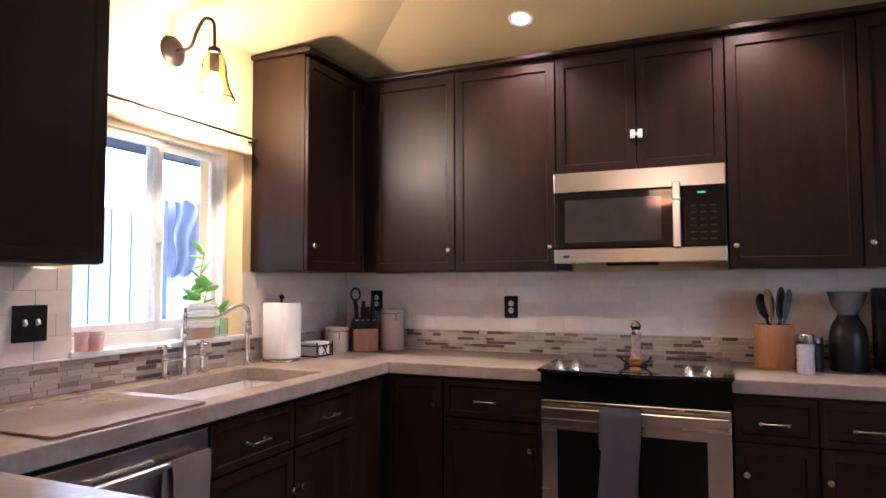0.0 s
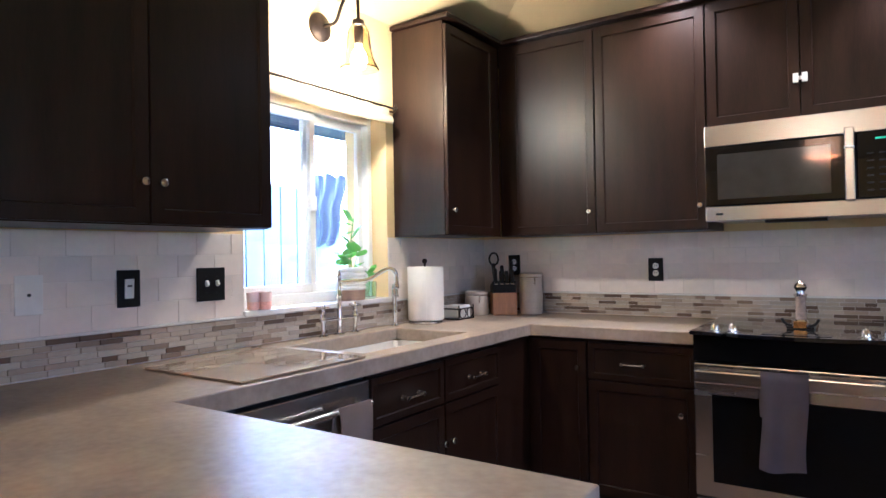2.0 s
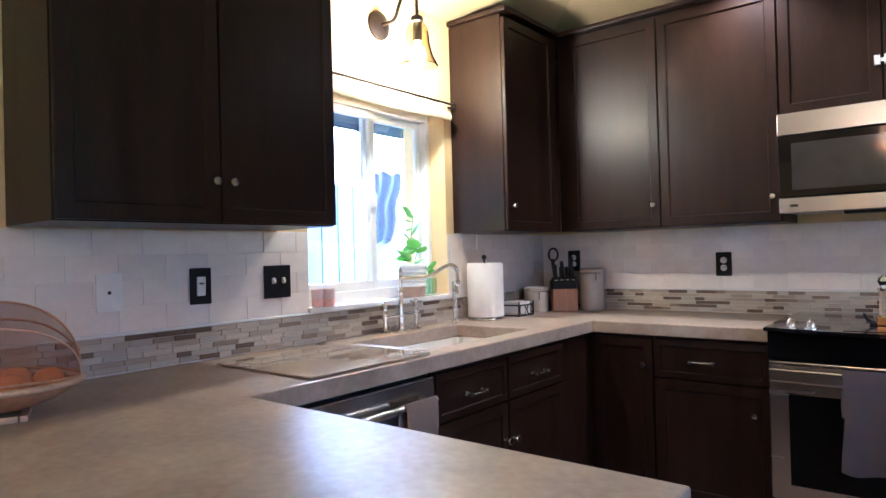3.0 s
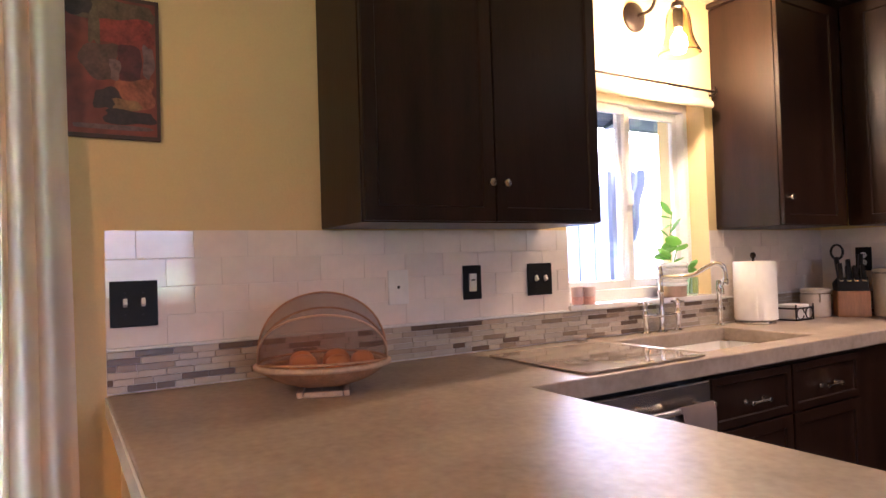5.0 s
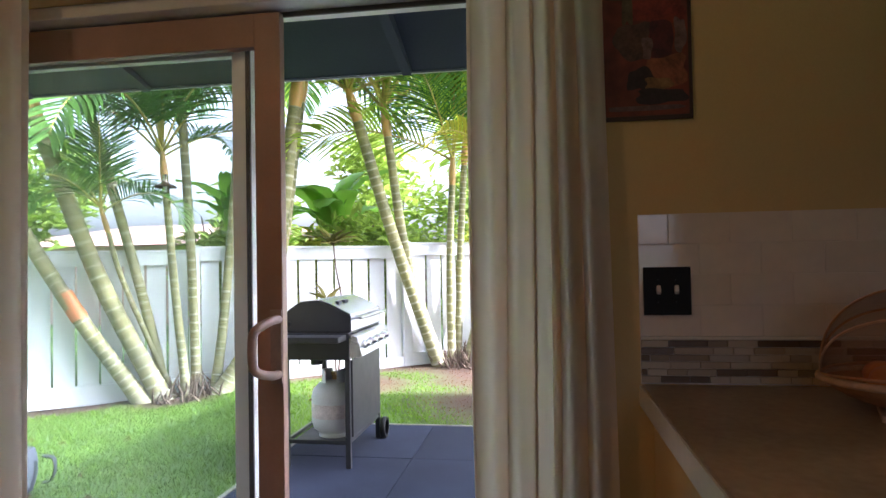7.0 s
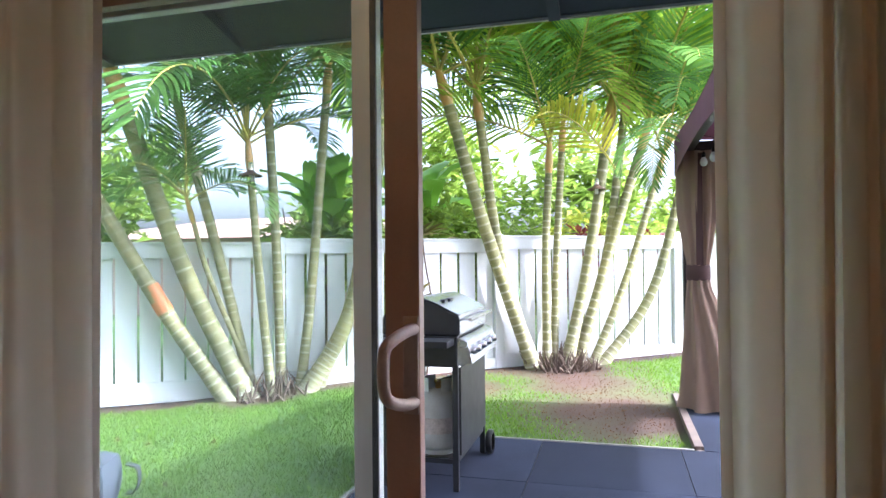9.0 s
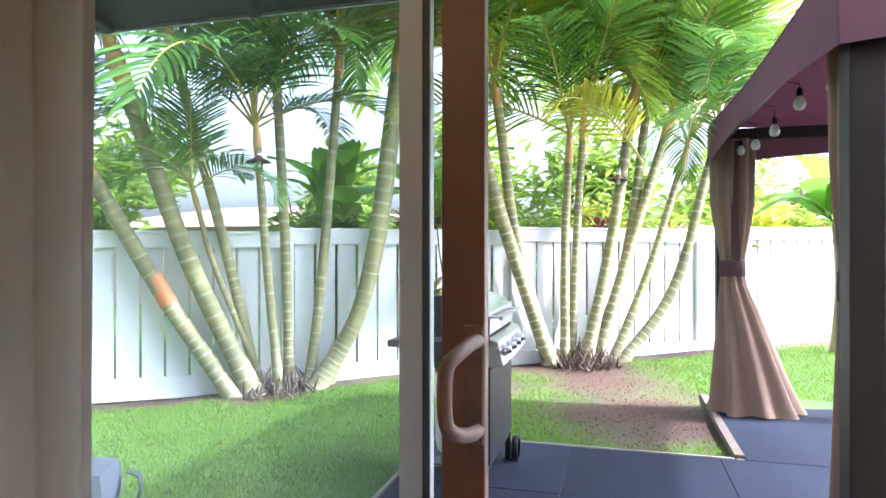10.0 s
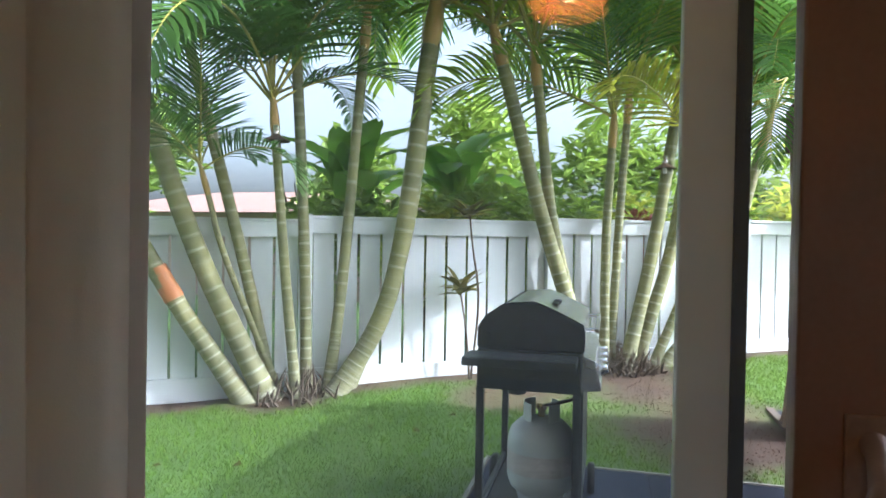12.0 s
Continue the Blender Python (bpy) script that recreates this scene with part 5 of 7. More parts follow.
M_HANDLE = mat("tan_handle_metal", (0.42, 0.31, 0.25), 0.35, 0.0, 0.15, 20, 120, 0.03)
HX = -2.296
hp = smooth_path([(HX, -1.172, 0.898), (HX + 0.04, -1.178, 0.899), (HX + 0.094, -1.194, 0.914), (HX + 0.113, -1.206, 0.936), (HX + 0.115, -1.209, 0.985), (HX + 0.113, -1.206, 1.036), (HX + 0.094, -1.194, 1.056), (HX + 0.04, -1.178, 1.072), (HX, -1.172, 1.074)], 6)
part("handle", tube(hp, 0.0145, 14), M_HANDLE, sl, "tan pull handle", 60)
part("handle_plate", wbox(HX, HX + 0.006, -1.200, -1.160, 0.868, 1.105, 0.003), M_HANDLE, sl, "tan handle plate")


def curtain(ya, yb, x, folds, seed, label):
    """A floor-length cloth panel in soft deep folds."""
    r = random.Random(seed)
    c = thing("curtain", (x, (ya + yb) / 2, 0.02), label, "curtain", "curtains at the patio door")
    n_, rows = 110, 22
    ph = [r.uniform(-0.9, 0.9) for _ in range(folds + 2)]
    amp = [r.uniform(0.45, 1.3) for _ in range(folds + 2)]
    b = bmesh.new()
    g = []
    for j in range(rows + 1):
        z = 0.02 + 2.30 * j / rows
        row = []
        for i in range(n_ + 1):
            s = i / n_
            k = (s + 0.05 * math.sin(6.0 * s + seed)) * folds
            i0 = max(0, min(int(k), folds))
            f_ = k - int(k)
            f_ = f_ * f_ * (3 - 2 * f_)
            a = amp[i0] * (1 - f_) + amp[i0 + 1] * f_
            q = ph[i0] * (1 - f_) + ph[i0 + 1] * f_
            drift = 0.35 * math.sin(z * 1.1 + seed) * s
            wave = math.sin(2 * math.pi * k + q + drift) + 0.28 * math.sin(4.6 * math.pi * k + 2 * q + 0.5 * z)
            xx = x + 0.043 * a * wave + 0.006 * math.sin(z * 2.3 + k)
            yy = ya + (yb - ya) * s + 0.010 * math.sin(z * 1.3 + 5 * s + seed) + 0.016 * math.cos(2 * math.pi * k + q + drift)
            row.append(b.verts.new((xx, yy, z)))
        g.append(row)
    for p, q in zip(g, g[1:]):
        for i in range(n_):
            b.faces.new((p[i], p[i + 1], q[i + 1], q[i]))
    part("panel", b, M_CURTAIN, c, "", 80)


curtain(-0.53, -0.165, -2.05, 5, 3, "cream linen curtain drawn aside at the patio door")
curtain(-2.62, -1.870, -2.062, 5, 8, "cream linen curtain hanging beside the glass door")
rod = thing("curtain_rod", (-2.04, -1.25, 2.33), "dark metal curtain rod above the patio door", "curtain rod")
part("rod", tube([(-2.06, -2.8, 2.335), (-2.06, 0.0, 2.335)], 0.011, 12), M_BRONZE, rod, "", 50)
for yy in (-2.7, -0.08):
    part("bracket", tube([(W + 0.001, yy, 2.335), (-2.06, yy, 2.335)], 0.008, 10), M_BRONZE, rod, "", 50)

# ---- garden: materials ----
M_SOFFIT = mat("dark_blue_paint", (0.035, 0.05, 0.07), 0.6, vary=0.15, scale=4, fine=90, bump=0.1)
M_FENCE = mat("white_fence_paint", (0.74, 0.75, 0.76), 0.6, vary=0.07, scale=5, fine=90, bump=0.12, stretch=(1, 1, 0.3), random=0.04)
M_MAT = mat("dark_patio_mat", (0.022, 0.027, 0.045), 0.95, vary=0.5, scale=1.1, fine=160, bump=0.4, random=0.16, spec=0.15)
M_KERB = mat("weathered_edging", (0.14, 0.105, 0.085), 0.85, vary=0.25, scale=9, fine=90, bump=0.2)
M_BARK_SKIRT = mat("fibrous_husk", (0.12, 0.085, 0.06), 0.9, vary=0.4, scale=14, fine=90, bump=0.6, stretch=(3, 3, 0.5))
M_SHAFT = mat("yellow_crownshaft", (0.42, 0.36, 0.07), 0.45, vary=0.25, scale=7, fine=60, bump=0.08, second=(0.55, 0.27, 0.08), stretch=(2, 2, 0.5))
M_RACHIS = mat("yellow_leaf_stalk", (0.40, 0.34, 0.07), 0.5, vary=0.2, scale=9, fine=60, bump=0.05)
M_CANOPY = cloth("plum_canopy", (0.24, 0.13, 0.165), 0.4, 0.1, 300, 0.15)
M_DRAPE = cloth("tan_drape", (0.33, 0.235, 0.175), 0.25, 0.08, 400, 0.2)
M_TIE = cloth("brown_tie", (0.10, 0.06, 0.055), 0.05, 0.1, 400, 0.2)
# white glint of the clear bulbs put into an opaque pale colour
M_PALEBULB = mat("pale_bulb_glint", (0.62, 0.64, 0.64), 0.08, vary=0.05, bump=0)
M_POST = mat("dark_bronze_post", (0.025, 0.019, 0.018), 0.5, 0.1, 0.2, 8, 90, 0.05)


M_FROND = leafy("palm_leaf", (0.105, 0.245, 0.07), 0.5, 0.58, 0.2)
# brighter copy of palm_leaf: sunlight on one clump put into the leaf colour
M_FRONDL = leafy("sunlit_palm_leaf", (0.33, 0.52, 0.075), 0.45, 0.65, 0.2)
M_FRONDY = leafy("yellowing_palm_leaf", (0.55, 0.55, 0.06), 0.3, 0.68, 0.2)
M_HEDGE = leafy("hedge_leaf", (0.26, 0.40, 0.075), 0.4, 0.5)
M_LIME = leafy("lime_leaf", (0.40, 0.46, 0.06), 0.3, 0.5)
M_OLIVE = leafy("olive_strap_leaf", (0.20, 0.20, 0.06), 0.5, 0.35, 0.2)
M_RED = leafy("red_leaf", (0.20, 0.05, 0.05))
M_BANANA = leafy("banana_leaf", (0.20, 0.40, 0.05), 0.25, 0.5)
M_BLADE = leafy("grass_blade", (0.135, 0.265, 0.034), 0.4, 0.3, 0.1)
M_BANANASTEM = mat("banana_stem", (0.25, 0.19, 0.085), 0.6, vary=0.4, scale=6, fine=50, bump=0.25, second=(0.34, 0.28, 0.14), stretch=(3, 3, 0.5))
M_STRAW = leafy("dry_litter", (0.15, 0.09, 0.052), 0.45, 0.1, 0.1)

# trunk: green-grey bark with pale leaf scars stored along its length
M_TRUNK = mat("ringed_palm_bark", (0.145, 0.16, 0.06), 0.7, vary=0.45, scale=3, fine=60, bump=0.2, second=(0.28, 0.255, 0.095))
tn, tl = M_TRUNK.node_tree.nodes, M_TRUNK.node_tree.links
att, mxr = tn.new("ShaderNodeAttribute"), tn.new("ShaderNodeMix")
att.attribute_name = "scar"
mxr.data_type = "RGBA"
tl.new(att.outputs["Fac"], mxr.inputs[0])
tl.new(tn["Principled BSDF"].inputs["Base Color"].links[0].from_socket, mxr.inputs[6])
mxr.inputs[7].default_value = (0.49, 0.46, 0.365, 1)
tl.new(mxr.outputs[2], tn["Principled BSDF"].inputs["Base Color"])

# soil and turf
M_LAWN = mat("turf", (0.068, 0.15, 0.028), 0.95, vary=0.4, scale=3, fine=140, bump=0.5, second=(0.11, 0.19, 0.038))
tn, tl = M_LAWN.node_tree.nodes, M_LAWN.node_tree.links
att, mxr = tn.new("ShaderNodeAttribute"), tn.new("ShaderNodeMix")
att.attribute_name = "soil"
mxr.data_type = "RGBA"
nz, sm = tn.new("ShaderNodeTexNoise"), tn.new("ShaderNodeMath")
nz.inputs["Scale"].default_value, nz.inputs["Detail"].default_value = 9, 6
cr = tn.new("ShaderNodeValToRGB")
cr.color_ramp.elements[0].color, cr.color_ramp.elements[1].color = (0.030, 0.013, 0.008, 1), (0.105, 0.058, 0.036, 1)
cr.color_ramp.elements[0].position, cr.color_ramp.elements[1].position = 0.35, 0.7
tl.new(nz.outputs["Fac"], cr.inputs[0])
sm.operation = "SUBTRACT"
sm.use_clamp = True
tl.new(att.outputs["Fac"], sm.inputs[0])
s2 = tn.new("ShaderNodeMath")
s2.operation = "MULTIPLY_ADD"
tl.new(nz.outputs["Fac"], s2.inputs[0])
s2.inputs[1].default_value, s2.inputs[2].default_value = 0.9, -0.45
tl.new(s2.outputs[0], sm.inputs[1])
tl.new(sm.outputs[0], mxr.inputs[0])
tl.new(tn["Principled BSDF"].inputs["Base Color"].links[0].from_socket, mxr.inputs[6])
tl.new(cr.outputs[0], mxr.inputs[7])
tl.new(mxr.outputs[2], tn["Principled BSDF"].inputs["Base Color"])


# ---- ground ----
def ground_z(x, y):
    return -0.06 - 0.035 * min(2.5, max(0.0, -y - 3.0)) + 0.03 * min(4.0, max(0.0, -x - 6.0)) + 0.012 * noise.noise(Vector((x * 0.9, y * 0.9, 0)))


def fence_x(y):
    return -5.9 - 0.65 * (y + 5.2)


def soil(x, y):
    """How bare the ground is, 0 to 1."""
    v = 0.0
    for cx, cy, r in ((-6.45, -4.15, 0.75), (-8.0, -1.35, 1.15), (-6.3, -0.65, 1.15), (-6.9, -2.2, 0.7), (-7.3, -1.0, 0.9)):
        d = math.hypot(x - cx, (y - cy)) / r
        v = max(v, min(1.0, 1.6 - 1.5 * d))
    v = max(v, min(1.0, 1.35 - abs(x - fence_x(y)) * 2.2))
    return max(0.0, v + 0.35 * noise.noise(Vector((x * 2.1, y * 2.1, 3.0))))


gx = [-400, -120, -50, -25, -16] + [-13 + 0.125 * i for i in range(85)] + [-2.36, 10, 60, 400]
gy = [-400, -120, -50, -25, -14] + [-9 + 0.125 * i for i in range(121)] + [8, 14, 25, 50, 120, 400]
verts = [(x, y, ground_z(x, y) if x <= -2.36 else -0.35) for x in gx for y in gy]
ny = len(gy)
quads = [(i * ny + j, (i + 1) * ny + j, (i + 1) * ny + j + 1, i * ny + j + 1) for i in range(len(gx) - 1) for j in range(ny - 1)]
me = bpy.data.meshes.new("ground")
me.from_pydata(verts, [], quads)
at_ = me.attributes.new("soil", "FLOAT", "POINT")
at_.data.foreach_set("value", [soil(v[0], v[1]) for v in verts])
me.materials.append(M_LAWN)
me.shade_smooth()
tagged(new("ground", me), "green lawn with bare brown soil under the palms", "ground", "", "structure")

DECK_T = -0.03
EX, EY0, EY1 = -5.32, -2.13, -0.20
bm = plate_outline([(EX, WO - 0.002, EY0, 7.0), (-7.05, EX, EY1, 7.0)], -0.16, DECK_T - 0.008, 0.006)
structure("patio", bm, M_KERB, "concrete patio slab with a pale edge", "patio")
patio_mat = thing("patio_mat", (-4, 0, DECK_T), "dark blue-grey outdoor carpet laid in squares on the patio", "outdoor carpet")
pr = random.Random(5)
for rx0, rx1, ry0, ry1 in ((EX + 0.03, WO - 0.03, EY0 + 0.03, 7.0), (-7.03, EX + 0.026, EY1 + 0.05, 7.0)):
    x = rx1
    while x > rx0 + 0.05:
        y = ry0
        while y < ry1 - 0.05:
            a, c = max(rx0, x - 1.0), min(ry1, y + 0.9)
            part("carpet_square", wbox(a, x - 0.004, y, c - 0.004, DECK_T - 0.0078, DECK_T + 0.0015 * pr.random(), 0.001), M_MAT, patio_mat)
            y += 0.9
        x -= 1.0
part("edging_board", wbox(-7.05, EX - 0.03, EY1 - 0.012, EY1 + 0.048, -0.10, DECK_T + 0.015, 0.006), M_KERB, patio_mat, "weathered wooden edging board")

M_EDGE = mat("pale_edging", (0.26, 0.25, 0.23), 0.8, vary=0.25, scale=9, fine=90, bump=0.2)
part("edging_strip", wbox(EX - 0.006, EX + 0.014, EY0, EY1 - 0.015, DECK_T - 0.0078, DECK_T + 0.003, 0.002), M_EDGE, patio_mat, "pale edging strip")
part("edging_strip", wbox(EX + 0.015, WO - 0.03, EY0 - 0.004, EY0 + 0.016, DECK_T - 0.0078, DECK_T + 0.003, 0.002), M_EDGE, patio_mat, "pale edging strip")

# unseen slab added above the east window to keep direct sun off the floor
structure("sun_blocker_east", wbox(E + 0.151, E + 1.15, -9, 9, 2.20, 2.28, 0.004), M_SOFFIT, "unseen dark slab added outside the east wall to block the sun", "roof eave")

# eave over the patio door
bm = bmesh.new()
ez = ((WO - 0.001, 2.285), (-3.02, 2.075))
p = [bm.verts.new((x, y, z)) for (x, z) in ez for y in (-9.0, 9.0)]
q = [bm.verts.new((x, y, z + 0.05)) for (x, z) in ez for y in (-9.0, 9.0)]
for f in ((0, 1, 3, 2), (4, 6, 7, 5), (0, 2, 6, 4), (1, 5, 7, 3), (2, 3, 7, 6), (0, 4, 5, 1)):
    bm.faces.new([(p + q)[k] for k in f])
bmesh.ops.recalc_face_normals(bm, faces=bm.faces)
eave = thing("roof_eave", (-2.7, 0, 2.1), "dark blue painted roof eave with rafters", "roof eave", "", "structure")
part("soffit", bm, M_SOFFIT, eave)
part("fascia", wbox(-3.05, -3.021, -9, 9, 2.07, 2.24, 0.003), M_SOFFIT, eave, "dark fascia board")
part("drip_edge", wbox(-3.056, -3.051, -9, 9, 2.068, 2.09, 0.001), M_WHITE, eave, "pale metal drip edge")
for k in range(-6, 7):
    b = bmesh.new()
    bmesh.ops.create_cube(b, size=1)
    for v in b.verts:
        xx = WO - 0.002 if v.co.x > 0 else -3.018
        zz = (2.284 if v.co.x > 0 else 2.074) - (0.0 if v.co.z > 0 else (0.085 if v.co.x > 0 else 0.02))
        v.co = (xx, k * 0.61 - 0.28 + 0.02 * (1 if v.co.y > 0 else -1), zz - 0.001)
    part("rafter", b, M_SOFFIT, eave)

# ---- fence ----
FDIR = Vector((-0.545, 0.838, 0)).normalized()
FNRM = Vector((0.838, 0.545, 0)).normalized()
FR = Matrix(((FDIR.x, 0, FNRM.x, -5.9), (FDIR.y, 0, FNRM.y, -5.2), (0, 1, 0, 0), (0, 0, 0, 1)))
fence = thing("fence", (-7.5, -2.7, 0), "white painted wooden board fence with narrow gaps", "fence")
FZ0, FZ1 = -0.02, 1.50
for k, s in enumerate([-3.43 + 2.42 * i for i in range(8)]):
    part("post", box(FR, s - 0.055, s + 0.055, -0.15, FZ1 + 0.04 + 0.015 * s - 0.085, -0.075, 0.035, 0.006), M_FENCE, fence)
    if k < 7:
        a, c = s + 0.056, s + 2.42 - 0.056
        lift = 0.015 * s - 0.085
        part("top_rail", box(FR, a, c, FZ1 - 0.13 + lift, FZ1 + lift, -0.01, 0.026, 0.004), M_FENCE, fence)
        part("cap_rail", box(FR, a, c, FZ1 + lift + 0.001, FZ1 + 0.028 + lift, -0.05, 0.04, 0.004), M_FENCE, fence)
        part("bottom_rail", box(FR, a, c, FZ0 + lift, FZ0 + 0.20 + lift, -0.01, 0.026, 0.004), M_FENCE, fence)
        nb = 11
        w = (c - a) / nb
        for i in range(nb):
            g0 = 0.010 + 0.004 * pr.random()
            part("board", box(FR, a + i * w + g0, a + (i + 1) * w - g0, FZ0 + 0.03 + lift, FZ1 - 0.01 + lift, -0.034, -0.014, 0.003), M_FENCE, fence)


# ---- palms ----
def frond_mesh(seed, length=1.9, droop=1.5, pairs=36, vee=0.45):
    """One feather leaf along +x: an arching stalk with two rows of narrow leaflets. Slot 0 leaf, slot 1 stalk."""
    r = random.Random(seed)
    pts, ang, p = [], radians(12), Vector((0, 0, 0))
    steps = 24
    for i in range(steps + 1):
        pts.append(p.copy())
        p = p + Vector((math.cos(ang), 0, math.sin(ang))) * (length / steps)
        ang -= droop / steps * (0.4 + 1.2 * i / steps)
    b = tube(pts, [0.014 * (1 - 0.85 * i / steps) + 0.001 for i in range(steps + 1)], 5)
    for f in b.faces:
        f.material_index = 1
    for k in range(pairs):
        s = 0.17 + 0.83 * k / (pairs - 1)
        i = min(steps - 1, int(s * steps))
        base = pts[i].lerp(pts[i + 1], s * steps - i)
        d = (pts[i + 1] - pts[i]).normalized()
        up = Vector((-d.z, 0, d.x))
        ll = 0.34 * length * (math.sin(math.pi * (0.16 + 0.78 * s)) ** 0.7) * r.uniform(0.88, 1.08)
        for side in (-1, 1):
            fwd = 0.50 + 0.65 * s + r.uniform(-0.10, 0.10)
            lift_ = vee + r.uniform(-0.12, 0.12)
            way = (d * fwd + Vector((0, side, 0)) + up * lift_).normalized()
            wide = (d - way * d.dot(way)).normalized()
            bend = 0.16 + 0.10 * r.random()
            prev, pos, wv_ = None, base.copy(), way.copy()
            for j in range(5):
                q = j / 4
                ww = 0.0135 * (0.55 + 1.3 * q) * (1 - q ** 2) ** 0.8 + 0.0012
                cur = (b.verts.new(pos - wide * ww), b.verts.new(pos + wide * ww))
                if prev:
                    b.faces.new((prev[0], prev[1], cur[1], cur[0]))
                prev = cur
                wv_ = (wv_ + Vector((0, 0, -bend * (0.4 + 1.4 * q)))).normalized()
                pos = pos + wv_ * (ll / 4)
    me_ = bpy.data.meshes.new("frond")
    b.to_mesh(me_)
    b.free()
    return me_


def frond_set(seed, count, material, length, droop, step):
    out = []
    for k in range(count):
        me_ = frond_mesh(seed + k, length + 0.12 * (k % 3), droop + step * k, 34 + 2 * (k % 3), 0.25 + 0.1 * (k % 4))
        me_.materials.append(material)
        me_.materials.append(M_RACHIS)
        out.append(me_)
    return out


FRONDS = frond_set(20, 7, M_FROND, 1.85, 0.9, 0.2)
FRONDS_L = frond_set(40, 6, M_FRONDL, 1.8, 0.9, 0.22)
FRONDS_Y = frond_set(60, 2, M_FRONDY, 1.6, 2.0, 0.3)


def palm(base, mid, top, r0, r1, fronds, seed, group, size=1.0, shaft=0.42, yellow=()):
    """A ringed stem through three points, a smooth crownshaft and a head of feather leaves."""
    r = random.Random(seed)
    base, mid, top = Vector(base), Vector(mid), Vector(top)
    base.z = ground_z(base.x, base.y) - 0.04
    tree = thing("palm_tree", base, "ringed green palm stem in a clump, feathery green crown", "palm tree", group)
    girth = 1.1
    raw = smooth_path([base, mid, top], 40)
    length = sum((b - a).length for a, b in zip(raw, raw[1:]))
    gap = 0.080 + 0.035 * r.random()
    n_ = int(length / gap) * 6
    pts, rad, scar = [], [], []
    for i in range(n_ + 1):
        f = i / n_ * (len(raw) - 1)
        k = min(int(f), len(raw) - 2)
        pts.append(raw[k].lerp(raw[k + 1], f - k))
        ring = 1.0 if i % 6 == 0 else 0.0
        s = i / n_
        rad.append(girth * (r0 + (r1 - r0) * s) * (1 + 0.35 * math.exp(-s * 14)) * (1 + 0.05 * ring))
        scar.append(min(1.0, ring * (0.3 + 0.7 * r.random()) * (1 - 0.35 * s) + 0.55 * r.random() * math.exp(-s * 7)))
    b = tube(pts, rad, 12)
    tr_ = part("trunk", b, M_TRUNK, tree, "", 80)
    sa = tr_.data.attributes.new("scar", "FLOAT", "POINT")
    vals = [v for v in scar for _ in range(12)]
    sa.data.foreach_set("value", vals)
    d = (pts[-1] - pts[-3]).normalized()
    head = top + d * shaft
    part("crownshaft", tube([top + d * shaft * k / 6 for k in range(7)], [r1 * q for q in (1.02, 1.22, 1.25, 1.12, 0.95, 0.75, 0.5)], 12), M_SHAFT, tree, "smooth yellow-green crownshaft", 80)
    fronds = int(fronds * (1.9 if group == GA else 0.9)) + 1
    for k in range(fronds):
        az = 2 * math.pi * k / fronds * 1.0 + r.uniform(-0.35, 0.35)
        el = r.uniform(0.7, 1.4) if k % (2 if group == GA else 3) else r.uniform(0.2, 0.75)
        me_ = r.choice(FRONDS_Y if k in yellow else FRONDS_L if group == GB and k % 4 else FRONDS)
        ob = new("frond", me_)
        ob.parent = tree
        m = Matrix.Rotation(az, 4, "Z") @ Matrix.Rotation(-el, 4, "Y") @ Matrix.Rotation(r.uniform(-0.5, 0.5), 4, "X")
        ob.matrix_local = Matrix.Translation(top + d * shaft * r.uniform(0.7, 1.0) - base) @ m @ Matrix.Scale(size * r.uniform(0.95, 1.25), 4)
    return tree


GA, GB = "palm clump by the lawn", "palm clump behind the grill"
palm((-6.25, -4.32, 0), (-5.93, -4.85, 0.84), (-5.62, -5.34, 1.90), 0.072, 0.060, 3, 1, GA, 0.5)
palm((-6.35, -4.17, 0), (-6.04, -4.67, 1.16), (-5.76, -5.11, 2.70), 0.080, 0.068, 9, 2, GA, 1.05, 0.55)
palm((-6.45, -4.20, 0), (-6.30, -4.38, 0.98), (-6.00, -4.80, 3.05), 0.050, 0.042, 9, 3, GA)
palm((-6.42, -3.96, 0), (-6.38, -4.06, 0.98), (-6.34, -4.14, 2.12), 0.042, 0.034, 6, 4, GA, 0.9, 0.35)
palm((-6.58, -3.95, 0), (-6.53, -3.97, 1.37), (-6.47, -4.05, 3.25), 0.044, 0.042, 9, 5, GA, 1.1)
palm((-6.66, -3.79, 0), (-6.74, -3.69, 0.98), (-6.86, -3.57, 2.95), 0.048, 0.040, 9, 6, GA, 1.05)
palm((-6.60, -3.70, 0), (-6.88, -3.28, 0.88), (-7.05, -3.02, 3.00), 0.076, 0.066, 9, 7, GA, 1.1, 0.55)
palm((-6.78, -3.66, 0), (-7.04, -3.24, 1.13), (-7.24, -3.02, 3.10), 0.050, 0.042, 9, 8, GA)
palm((-6.45, -4.10, 0), (-6.20, -4.50, 1.07), (-6.12, -4.62, 1.60), 0.026, 0.022, 4, 9, GA, 0.6, 0.3)
palm((-8.00, -1.58, 0), (-7.72, -2.04, 1.43), (-7.46, -2.42, 2.90), 0.072, 0.056, 10, 11, GB, 1.25, 0.42)
palm((-8.05, -1.60, 0), (-7.82, -1.95, 1.36), (-7.68, -2.12, 2.75), 0.056, 0.046, 9, 12, GB, 1.25, 0.42)
palm((-8.10, -1.46, 0), (-8.09, -1.46, 1.30), (-8.10, -1.42, 2.20), 0.046, 0.038, 7, 13, GB, 1.0, 0.4)
palm((-8.20, -1.40, 0), (-8.18, -1.34, 1.40), (-8.20, -1.28, 2.45), 0.042, 0.036, 7, 14, GB)
